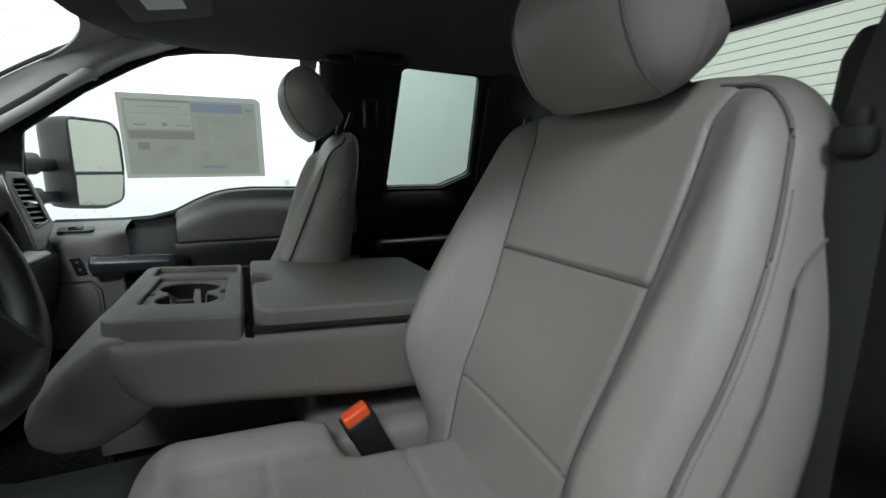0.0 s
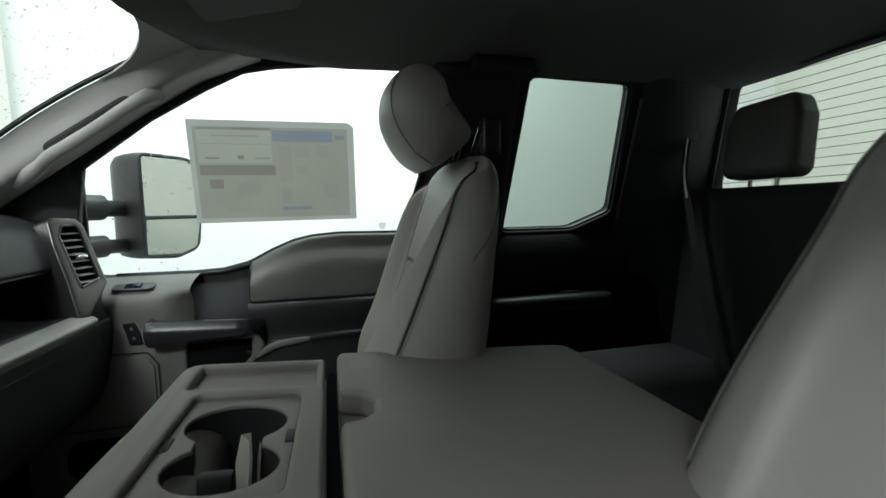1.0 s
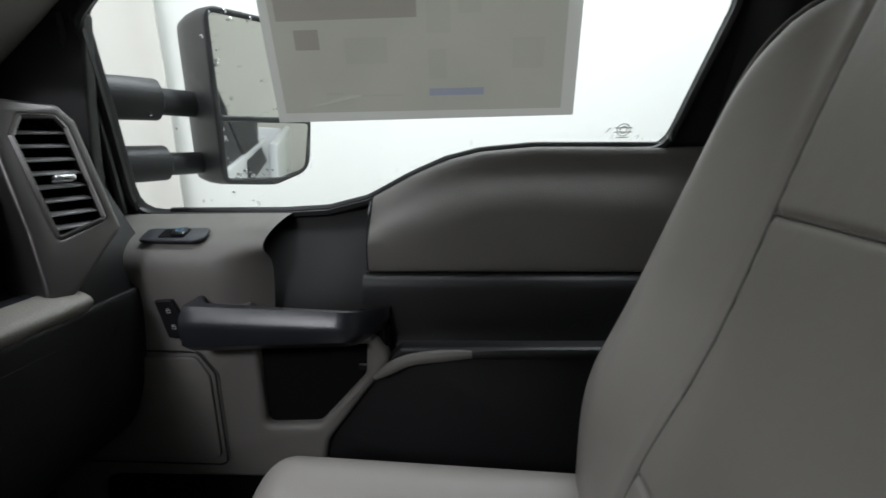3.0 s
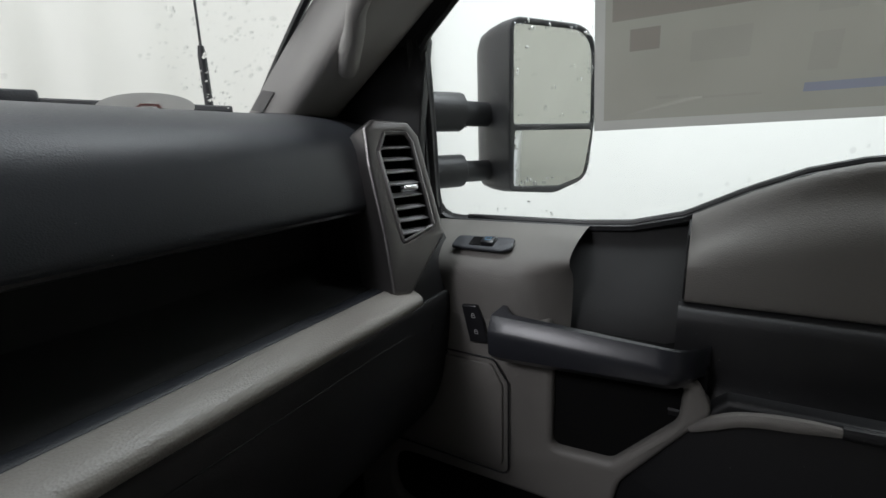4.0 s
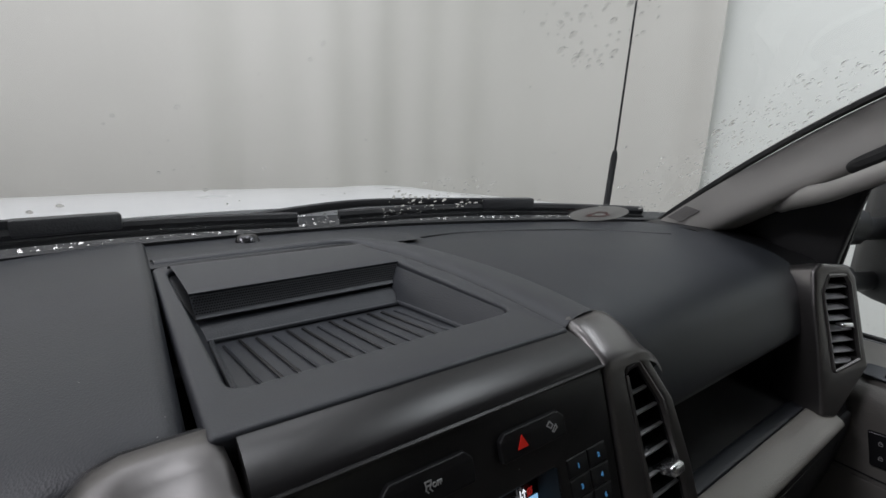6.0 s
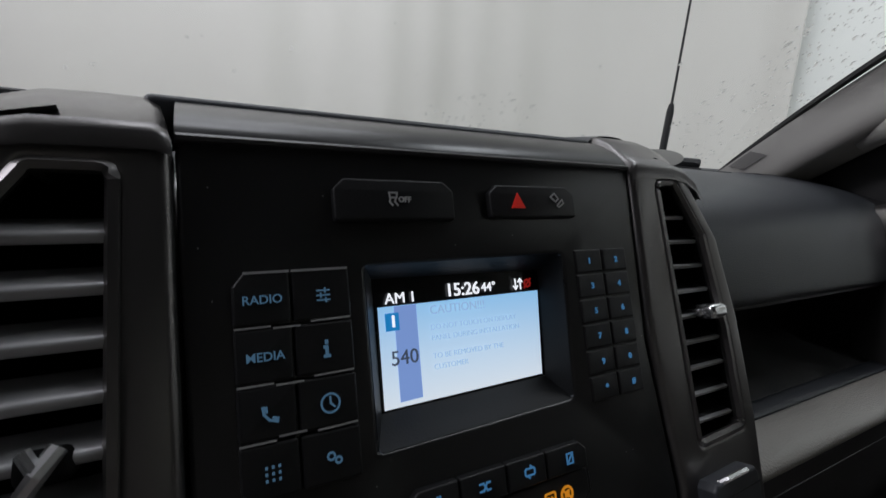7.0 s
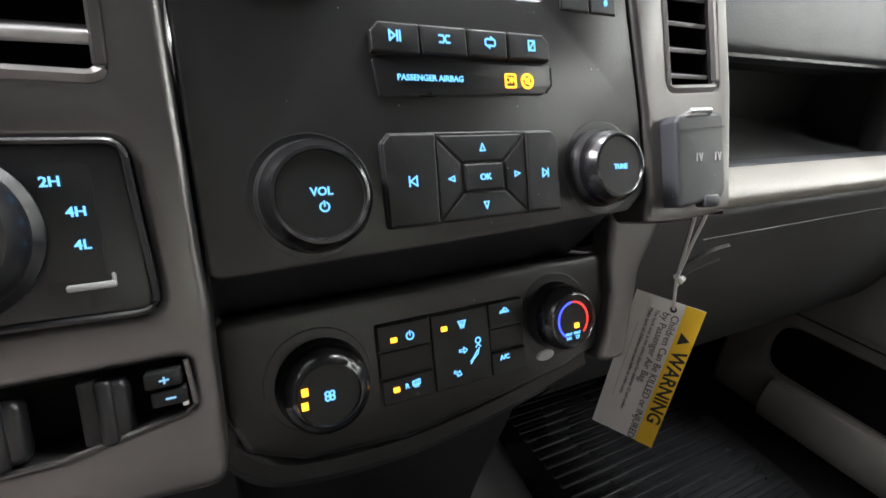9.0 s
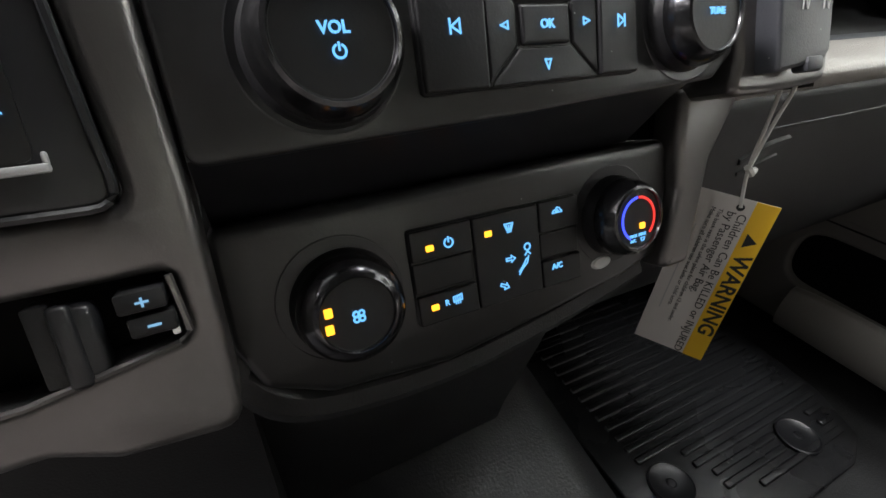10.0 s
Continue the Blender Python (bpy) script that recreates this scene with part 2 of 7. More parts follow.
def part(name, mesh, mat, parent, label="", angle=35):
    """Links a mesh, given in world coordinates, as one object under a thing or a part."""
    if isinstance(mesh, bmesh.types.BMesh):
        bmesh.ops.recalc_face_normals(mesh, faces=mesh.faces)
        me = bpy.data.meshes.new(name)
        mesh.to_mesh(me)
        mesh.free()
    else:
        me = mesh
    me.name = name
    me.materials.clear()
    me.materials.append(mat)
    me.polygons.foreach_set("use_smooth", [True] * len(me.polygons))
    me.set_sharp_from_angle(angle=radians(angle))
    ob = new(name, me)
    if parent:
        me.transform(Matrix.Translation(-root_of(parent).location))
        ob.parent = parent
    if label:
        ob["label"] = label
    return ob


def moved(bm, m):
    bmesh.ops.transform(bm, matrix=m, verts=bm.verts)
    return bm


def joined(*bms):
    out = bmesh.new()
    for b in bms:
        me = bpy.data.meshes.new("t")
        b.to_mesh(me)
        b.free()
        out.from_mesh(me)
        bpy.data.meshes.remove(me)
    return out


def box(x0, x1, y0, y1, z0, z1, r=0.004, seg=2, m=None):
    bm = bmesh.new()
    bmesh.ops.create_cube(bm, size=1)
    for v in bm.verts:
        v.co = Vector((x0 + (v.co.x + 0.5) * (x1 - x0), y0 + (v.co.y + 0.5) * (y1 - y0), z0 + (v.co.z + 0.5) * (z1 - z0)))
    if r:
        bmesh.ops.bevel(bm, geom=list(bm.edges), offset=r, segments=seg, profile=0.5, affect="EDGES", clamp_overlap=True)
    return moved(bm, m) if m else bm


def rpoly(pts, r, n=4):
    """A polygon with rounded corners; r is one radius, or one for each corner."""
    out, k = [], len(pts)
    rs = r if isinstance(r, (list, tuple)) else [r] * k
    for i in range(k):
        p, a, b = (Vector((*pts[j % k], 0)) for j in (i, i - 1, i + 1))
        ua, ub = (a - p), (b - p)
        la, lb = ua.length, ub.length
        ua.normalize(), ub.normalize()
        half = ua.angle(ub) / 2
        d = min(rs[i] / max(math.tan(half), 1e-3), la * 0.48, lb * 0.48)
        if d < 1e-5:
            out.append((p.x, p.y))
            continue
        s, e = p + ua * d, p + ub * d
        for j in range(n + 1):
            t = j / n
            q = s * (1 - t) ** 2 + p * 2 * t * (1 - t) + e * t * t
            out.append((q.x, q.y))
    return out


def plate(outlines, depth, bevel=0.0, m=Matrix(), res=2):
    """A flat plate with holes, from z = -depth to 0 before m."""
    cu = bpy.data.curves.new("plate", "CURVE")
    cu.dimensions, cu.fill_mode = "2D", "BOTH"
    cu.extrude, cu.bevel_depth, cu.bevel_resolution, cu.offset = max(0.0, depth / 2 - bevel), bevel, res, -bevel
    for pts in outlines:
        sp = cu.splines.new("POLY")
        sp.points.add(len(pts) - 1)
        for q, c in zip(sp.points, pts):
            q.co = (c[0], c[1], 0, 1)
        sp.use_cyclic_u = True
    ob = bpy.data.objects.new("plate", cu)
    me = bpy.data.meshes.new_from_object(ob)
    bpy.data.objects.remove(ob)
    bpy.data.curves.remove(cu)
    me.transform(m @ Matrix.Translation((0, 0, -depth / 2)))
    bm = bmesh.new()
    bm.from_mesh(me)
    bpy.data.meshes.remove(me)
    bmesh.ops.remove_doubles(bm, verts=bm.verts, dist=1e-6)
    return bm


def lettering(text, size, m, align="CENTER", bold=0.0, depth=0.0003):
    cu = bpy.data.curves.new("text", "FONT")
    cu.body, cu.size, cu.align_x, cu.align_y, cu.extrude, cu.offset, cu.resolution_u = text, size, align, "CENTER", depth, bold, 3
    ob = bpy.data.objects.new("text", cu)
    me = bpy.data.meshes.new_from_object(ob)
    bpy.data.objects.remove(ob)
    bpy.data.curves.remove(cu)
    me.transform(m)
    return me


def lathe(profile, n=40, m=Matrix()):
    """Turns (radius, height) pairs about z."""
    bm = bmesh.new()
    rings = [[bm.verts.new((r * math.cos(2 * math.pi * i / n), r * math.sin(2 * math.pi * i / n), h)) for i in range(n)] for r, h in profile]
    for a, b in zip(rings, rings[1:]):
        for i in range(n):
            bm.faces.new((a[i], a[(i + 1) % n], b[(i + 1) % n], b[i]))
    for ring in (rings[0], rings[-1]):
        bm.faces.new(ring)
    return moved(bm, m)


def skin(rings, closed=True, caps=True):
    """A surface over rings of equally many points."""
    bm = bmesh.new()
    vs = [[bm.verts.new(p) for p in ring] for ring in rings]
    n = len(rings[0])
    for a, b in zip(vs, vs[1:]):
        for i in range(n if closed else n - 1):
            j = (i + 1) % n
            bm.faces.new((a[i], a[j], b[j], b[i]))
    if caps and closed:
        bm.faces.new(vs[0]), bm.faces.new(vs[-1])
    return bm


def spline(pts, n):
    """Points along a smooth line through pts."""
    pts = [Vector(p) for p in pts]
    out = []
    for i in range(len(pts) - 1):
        a, b, c, d = pts[max(i - 1, 0)], pts[i], pts[i + 1], pts[min(i + 2, len(pts) - 1)]
        for j in range(n):
            t = j / n
            out.append(0.5 * (2 * b + (c - a) * t + (2 * a - 5 * b + 4 * c - d) * t * t + (3 * b - a - 3 * c + d) * t ** 3))
    return out + [pts[-1]]


def tube(pts, r, n=8, flat=1.0, side=None, caps=True):
    """A pipe along pts. r: a radius or a function of 0..1; flat: height over width of the section; side: its wide direction."""
    pts = [Vector(p) for p in pts]
    rings = []
    for i, p in enumerate(pts):
        d = (pts[min(i + 1, len(pts) - 1)] - pts[max(i - 1, 0)]).normalized()
        ref = Vector(side) if side else (Vector((0, 0, 1)) if abs(d.z) < 0.9 else Vector((1, 0, 0)))
        u = (ref - d * ref.dot(d)).normalized()
        w = d.cross(u)
        rad = r(i / (len(pts) - 1)) if callable(r) else r
        rings.append([p + u * rad * math.cos(2 * math.pi * k / n) + w * rad * flat * math.sin(2 * math.pi * k / n) for k in range(n)])
    return skin(rings, True, caps)


def thick(bm, t):
    """Gives an open sheet a thickness."""
    bmesh.ops.recalc_face_normals(bm, faces=bm.faces)
    bmesh.ops.solidify(bm, geom=list(bm.faces), thickness=t)
    return bm


def stroke(lines, w, m, depth=0.0003):
    """Thin flat strips along 2D lines: the marks of icons."""
    bm = bmesh.new()
    for pts in lines:
        for (x0, y0), (x1, y1) in zip(pts, pts[1:]):
            d = Vector((x1 - x0, y1 - y0))
            if d.length < 1e-7:
                continue
            d.normalize()
            nx, ny, ex, ey = -d.y * w / 2, d.x * w / 2, d.x * w / 2, d.y * w / 2
            c = [(x0 - ex + nx, y0 - ey + ny), (x0 - ex - nx, y0 - ey - ny), (x1 + ex - nx, y1 + ey - ny), (x1 + ex + nx, y1 + ey + ny)]
            top = [bm.verts.new((a, b, depth)) for a, b in c]
            low = [bm.verts.new((a, b, 0)) for a, b in c]
            bm.faces.new(top)
            for i in range(4):
                bm.faces.new((top[i], low[i], low[(i + 1) % 4], top[(i + 1) % 4]))
    return moved(bm, m)


def circle(cx, cy, r, n=20, a0=0, a1=360):
    return [(cx + r * math.cos(radians(a0 + (a1 - a0) * i / n)), cy + r * math.sin(radians(a0 + (a1 - a0) * i / n))) for i in range(n + 1)]


def axes(o, x, y, z):
    m = Matrix.Identity(4)
    for i, c in enumerate((x, y, z, o)):
        for k in range(3):
            m[k][i] = c[k]
    return m


# ---------------------------------------------------------------- the photo booth round the truck
def smooth(a, b, x):
    t = max(0.0, min(1.0, (x - a) / (b - a)))
    return t * t * (3 - 2 * t)


def wall_box(name, mat, a, b, label):
    ob = part(name, box(a[0], b[0], a[1], b[1], a[2], b[2], 0), mat, None)
    return tagged(ob, label, "wall", kind="structure")


GZ = -0.95
ground = part("ground", box(-40, 40, -40, 40, GZ - 0.1, GZ, 0), FLOOR, None)
tagged(ground, "grey concrete floor of the photo booth", "floor", kind="structure")
wall_box("backdrop_east", PALEWALL, (2.95, -3.9, GZ + 0.004), (3.05, 3.25, 3.4), "bright white lit wall outside the passenger window")
wall_box("wall_south", SHUTTER, (-5, -4.0, GZ + 0.004), (3.1, -3.9, 3.4), "cream ribbed shutter behind the truck")
wall_box("wall_west", CUTWALL, (-5.1, -4.0, GZ + 0.004), (-5.0, 4.2, 3.4), "unseen wall beyond the driver side, darkened to cut bounced light")
wall_box("booth_ceiling", BOOTH, (-5.1, -4.0, 3.4), (3.1, 4.2, 3.5), "white booth ceiling")

# the curtain ahead of the truck, with soft uneven folds
def hanging(name, place, length, label):
    """A curtain: place(run) gives its ground point and its outward direction."""
    rings = []
    n = int(length * 33)
    for i in range(n + 1):
        run = i * length / n
        px, py, nx, ny = place(run)
        f = 0.021 * math.sin(run * 7.0 + 1.5 * math.sin(run * 1.3)) + 0.012 * math.sin(run * 17 + 2 * math.sin(run * 2.1))
        ring = []
        for k in range(15):
            z = GZ + 0.01 + k * 4.34 / 14
            off = f * (0.35 + 0.65 * (1 - k / 14)) + 0.02 * noise.noise((run * 2.0, z * 1.2, px))
            ring.append((px + nx * off, py + ny * off, z))
        rings.append(ring)
    tagged(part(name, thick(skin(rings, False, False), 0.01), CURTAIN, None, angle=80), label, "curtain", kind="structure")


def rail(r):
    """Straight across ahead of the truck, then round the corner of the booth."""
    if r < 6.8:
        return -5.0 + r, 3.14, 0.0, 1.0
    a = min((r - 6.8) / 1.05, math.pi / 2)
    return 1.8 + 1.05 * math.sin(a), 2.09 + 1.05 * math.cos(a) - max(0.0, r - 6.8 - 1.05 * math.pi / 2), math.sin(a), math.cos(a)


hanging("curtain", rail, 8.55, "pale grey-beige hanging curtain with soft folds before the truck")

# ---------------------------------------------------------------- cab shell
SLOPE = 0.345
GN = math.hypot(1, SLOPE)


def glass_x(z):
    return 0.903 - SLOPE * (z - 0.86)


M_RIGHT = axes((0.903, 0, 0.86), (0, -1, 0), (-SLOPE / GN, 0, 1 / GN), (-1 / GN, 0, -SLOPE / GN))


def g2(y, z):
    """A point of the passenger side's glass plane, in the plane's own measure."""
    return (-y, (z - 0.86) * GN)


FRONT_GLASS = rpoly([g2(*p) for p in ((0.805, 0.718), (0.545, 0.717), (0.471, 0.721), (0.402, 0.738), (0.333, 0.774), (0.278, 0.797), (0.227, 0.809),
                     (0.149, 0.815), (-0.040, 0.812), (-0.085, 0.98), (-0.106, 1.258), (-0.01, 1.258), (0.18, 1.252), (0.29, 1.243), (0.366, 1.229),
                     (0.456, 1.187), (0.585, 1.117), (0.761, 0.998), (0.778, 0.88))], 0.035, 4)
REAR_GLASS = rpoly([g2(*p) for p in ((-0.355, 0.813), (-0.60, 0.813), (-0.735, 0.868), (-0.715, 1.249), (-0.385, 1.257))],
                   [0.02, 0.08, 0.03, 0.03, 0.03], 4)


def grown(pts, k, c):
    return [(c[0] + (x - c[0]) * k, c[1] + (y - c[1]) * k) for x, y in pts]


floor_ob = part("floor", joined(box(-0.93, 0.93, -1.08, 1.25, 0.06, 0.12, 0)), CARPET, None)
tagged(floor_ob, "black vinyl cab floor", "floor", kind="structure")
# transmission hump along the middle of the floor
hump = []
for y in (1.2, 1.0, 0.8, 0.6, 0.45, 0.2):
    top = 0.30 + 0.12 * max(0, (y - 0.6)) / 0.6
    hump.append([(x, y, z) for x, z in ((-0.30, 0.118), (-0.27, 0.15), (-0.22, top - 0.03), (-0.17, top), (0.12, top), (0.165, top - 0.03), (0.215, 0.16), (0.255, 0.118))])
tagged(part("floor_hump", skin(hump, True, True), CARPET, None, angle=50), "black vinyl hump along the middle of the floor", "floor", kind="structure")

# headliner
rings = []
NU, NV = 41, 37
for j in range(NV):
    v = j / (NV - 1)
    ring = []
    for i in range(NU):
        u = -1 + 2 * i / (NU - 1)
        half = 0.665 + 0.085 * min(1, v * 5)
        yf = 0.60 - 0.165 * u * u
        y = yf + (-1.08 - yf) * v
        z = 1.372 - 0.11 * abs(u) ** 3.5 - 0.085 * (1 - v) ** 7 - 0.10 * v ** 12
        ring.append((u * half, y, max(z, 1.258)))
    rings.append(ring)
tagged(part("ceiling", thick(skin(rings, False, False), 0.02), LINER, None, angle=60), "dark grey cloth headliner of the cab", "ceiling", kind="structure")
tagged(part("roof", box(-0.80, 0.80, -1.10, 0.62, 1.405, 1.43, 0.008), HOOD, None), "white steel cab roof", "roof", kind="structure")

# windshield, bowed in plan
def ws_point(u, v, off=0.0):
    xb, xt = 0.765 * u, 0.650 * u
    yb, yt = 1.265 - 0.355 * xb * xb, 0.60 - 0.16 * u * u
    zb, zt = 0.895, 1.268
    bow = 0.034 * math.sin(math.pi * v)
    return Vector((xb + (xt - xb) * v, yb + (yt - yb) * v + (bow + off) * 0.55, zb + (zt - zb) * v + (bow + off) * 0.83))


ws = thing("window_1", ws_point(0, 0), "wet laminated windshield with a dark edge", "windshield", kind="structure")
part("pane", skin([[ws_point(-1 + i / 20, j / 10) for i in range(41)] for j in range(11)], False, False), PANE, ws, angle=80).visible_shadow = False
edge = [ws_point(u, 0) for u in np.linspace(-1, 1, 25)]
edge += [ws_point(1, v) for v in np.linspace(0.05, 0.93, 20)] + [ws_point(0.985, 0.985)]
edge += [ws_point(u, 1.0) for u in np.linspace(0.93, -0.93, 25)] + [ws_point(-0.985, 0.985)] + [ws_point(-1, v) for v in np.linspace(0.93, 0.05, 20)]
part("edge_seal", tube(edge + [edge[0]], 0.006, 6), SEAL, ws)
# roof header and cowl that close the gaps round the windshield
part("header_trim", skin([[ws_point(u, 1.0, -0.004) for u in np.linspace(-1.05, 1.05, 21)],
                          [ws_point(u, 1.0, -0.004) + Vector((0, -0.05, 0.018)) for u in np.linspace(-1.05, 1.05, 21)],
                          [ws_point(u, 1.0, 0.0) + Vector((0, -0.02, 0.14)) for u in np.linspace(-1.05, 1.05, 21)],
                          [ws_point(u, 1.0, 0.012) + Vector((0, 0.03, 0.02)) for u in np.linspace(-1.05, 1.05, 21)]], False, False), LINER, ws)


# rounded corner fillets of the header
for s in (1, -1):
    arc = [ws_point(s * (0.66 + 0.34 * math.sin(a)), 0.70 + 0.30 * math.cos(a), -0.005) for a in np.linspace(0, math.pi / 2, 12)]
    tip = ws_point(s * 1.04, 1.03, -0.010)
    part("corner_fillet", thick(skin([arc, [p.lerp(tip, 0.5) + Vector((0, -0.006, -0.004)) for p in arc], [tip.lerp(p, 0.02) for p in arc]], False, False), 0.006), PILLAR, ws, angle=60)

# passenger front door
door = thing("door_1", (0.86, 0.35, 0.15), "closed passenger door, grey and black plastic trim", "door", kind="structure")
fr_outer = [g2(*p) for p in ((0.90, 0.66), (0.90, 0.95), (0.80, 1.06), (0.62, 1.17), (0.50, 1.235), (0.38, 1.285), (0.22, 1.31), (-0.225, 1.315), (-0.225, 0.66))]
part("window_frame", plate([rpoly(fr_outer, 0.02), FRONT_GLASS], 0.024, 0.006, M_RIGHT @ Matrix.Translation((0, 0, 0.012))), DARKCLOTH, door)
c = g2(0.35, 0.98)
pane = part("pane", plate([grown(FRONT_GLASS, 1.03, c)], 0.004, 0, M_RIGHT), PANE, door)
pane.visible_shadow = False
fg3 = [M_RIGHT @ Vector((x, y, 0.014)) for x, y in FRONT_GLASS]
part("window_seal", tube(fg3 + fg3[:1], 0.0065, 6), SEAL, door)

BELT = [(0.805, 0.718), (0.545, 0.717), (0.471, 0.721), (0.402, 0.738), (0.333, 0.774), (0.278, 0.797), (0.227, 0.809), (0.149, 0.815), (-0.04, 0.812), (-0.22, 0.81)]


def belt_z(y):
    for (y0, z0), (y1, z1) in zip(BELT, BELT[1:]):
        if y >= y1:
            t = (y0 - y) / (y0 - y1)
            return z0 + (z1 - z0) * max(0, t)
    return BELT[-1][1]


# swelling grey upper trim under the window
rings = []
for i in range(31):
    y = 0.394 - i * 0.62 / 30
    zb = belt_z(y) - 0.004
    prof = spline([(glass_x(zb) + 0.01, y, zb), (glass_x(zb) - 0.022, y, zb + 0.003), (0.892, y, zb - 0.03), (0.872, y, zb - 0.05 - 0.025 * smooth(0.745, 0.80, zb)),
                   (0.864, y, 0.675), (0.864, y, 0.642), (0.872, y, 0.635), (0.90, y, 0.632)], 5)
    rings.append(prof)
part("upper_trim", skin(rings, False, False), GREYTRIM, door, "grey-beige grained door trim", angle=50)
part("upper_trim_end", tube([(0.905, 0.395, 0.737), (0.884, 0.3955, 0.72), (0.868, 0.3955, 0.68), (0.864, 0.3955, 0.64)], 0.0015, 6), SEAL, door)
part("belt_seal", tube([(glass_x(belt_z(y)) - 0.010, y, belt_z(y) + 0.002) for y in np.linspace(-0.20, 0.74, 60)], 0.0055, 8), SEAL, door, "black rubber seal along the glass")
# dark insert below it and the dark body behind everything
part("dark_insert", skin([spline([(0.90, y, 0.634), (0.852, y, 0.632), (0.842, y, 0.60), (0.842, y, 0.55), (0.832, y, 0.525), (0.80, y, 0.52), (0.80, y, 0.51)], 4)
                          for y in (0.40, 0.30, 0.1, -0.22)], False, False), DARK, door, "black grained insert")
part("inner_panel", joined(box(0.875, 0.915, -0.225, 0.90, 0.14, 0.56, 0.004), box(0.945, 0.952, -0.225, 0.90, 0.55, 0.70, 0.002)), DARK, door)
# black scoop between the switch shelf and the grey trim
rings = []
for i in range(9):
    y = 0.572 - i * 0.177 / 8
    zb = belt_z(y) - 0.004
    rings.append([(glass_x(zb) + 0.01, y, zb)] + [(0.940 - 0.088 * q * q * (3 - 2 * q), y, zb - 0.002 - 0.15 * q ** 1.2) for q in np.linspace(0, 1, 16)])
part("scoop", skin(rings, False, False), DARKCLOTH, door, "smooth black scoop")
# grey front section: shelf, lip and face
rings = []
for i in range(13):
    y = 0.90 - i * 0.37 / 12
    k = max(0, (0.58 - y) / 0.05)
    k = min(1, k)
    tuck = 0.055 * k * k
    rings.append(spline([(0.965, y, 0.712), (0.93, y, 0.716), (0.87, y, 0.709), (0.825, y, 0.700 - 0.004 * k), (0.795 + tuck * 0.4, y, 0.683), (0.784 + tuck, y, 0.66),
                         (0.784 + tuck, y, 0.62), (0.79 + tuck * 0.6, y, 0.55)], 5))
part("switch_shelf", skin(rings, False, False), GREYTRIM, door, "grey-beige shelf with the window switch", angle=60)
# face with the map pocket's opening
M_FACE = axes((0.785, 0, 0), (0, -1, 0), (0, 0, 1), (-1, 0, 0))
face_hole = rpoly([(-0.541, 0.556), (-0.385, 0.556), (-0.388, 0.508), (-0.461, 0.428), (-0.541, 0.424)], [0.003, 0.003, 0.025, 0.02, 0.012])
LOW_HOLE = rpoly([(-0.823, 0.230), (-0.823, 0.332), (-0.48, 0.336), (-0.48, 0.226)], [0.045, 0.05, 0.02, 0.01], 6)
part("lower_panel", plate([rpoly([(-0.90, 0.14), (-0.90, 0.61), (-0.548, 0.61), (-0.548, 0.57), (-0.372, 0.566), (-0.352, 0.530), (-0.392, 0.478), (-0.45, 0.40), (-0.46, 0.34), (-0.46, 0.14)], [0.006, 0.006, 0.006, 0.006, 0.012, 0.02, 0.05, 0.05, 0.02, 0.006]), face_hole, LOW_HOLE], 0.03, 0.009, M_FACE, 3),
     GREYTRIM, door, "grey-beige lower panel with a map pocket")
part("rear_lower_panel", plate([rpoly([(-0.46, 0.16), (-0.47, 0.42), (-0.34, 0.545), (0.22, 0.552), (0.22, 0.16)], 0.006)], 0.03, 0.006, M_FACE @ Matrix.Translation((0, 0, -0.012)), 3), DARK, door, "dark lower panel")
# black block behind the hole in place of the low pocket's shaded inside
part("low_pocket_dark_fill", box(0.80, 0.874, 0.47, 0.84, 0.19, 0.35, 0.006), VOID, door)
part("low_pocket_lip", skin([spline([(0.790, y, 0.229 + u), (0.778, y, 0.231 + u), (0.768, y, 0.224 + u), (0.757, y, 0.190 + u), (0.764, y, 0.150), (0.785, y, 0.135)], 4)
                             for y, u in ((0.46, 0.0), (0.60, 0.0), (0.70, 0.0), (0.76, -0.002), (0.79, -0.006))] , False, False), STRIP, door, "smooth grey lip of the lower pocket", angle=60)
part("pocket_edge", tube(spline([(0.787, 0.376, 0.505), (0.786, 0.33, 0.532), (0.788, 0.27, 0.540), (0.789, 0.235, 0.5415)], 5), lambda t: 0.004 + 0.005 * min(1.0, t * 5) if t < 0.6 else 0.009 - 0.004 * (t - 0.6) / 0.4, 10, 0.7, (0, 0, 1)), GREYTRIM, door, "grey rim at the front of the dark lower panel")
# same rim further back; its fade into shade is given as black
part("pocket_edge", tube(spline([(0.7895, 0.240, 0.5415), (0.790, 0.1, 0.545), (0.790, -0.22, 0.546)], 5), 0.0075, 10, 0.7, (0, 0, 1)), DARK, door, "rear run of the grey rim, darkened for the shade it lies in")
# black block fills the map pocket, its shade given as colour
part("pocket_dark_fill", box(0.80, 0.872, 0.36, 0.56, 0.40, 0.58, 0.006), VOID, door)
# inset cover ahead of the pocket
gr = rpoly([(-0.90, 0.372), (-0.90, 0.535), (-0.629, 0.535), (-0.612, 0.505), (-0.612, 0.372)], 0.012)
part("inset_cover", plate([gr], 0.006, 0.0015, M_FACE @ Matrix.Translation((0, 0, 0.005))), GREYTRIM, door, "plain grey inset cover")
gl3 = [M_FACE @ Vector((x, y, 0.0055)) for x, y in rpoly([(-0.90, 0.362), (-0.90, 0.545), (-0.624, 0.545), (-0.602, 0.512), (-0.602, 0.362)], 0.014)]
part("cover_groove", tube(gl3 + gl3[:1], 0.0014, 5), SEAL, door)
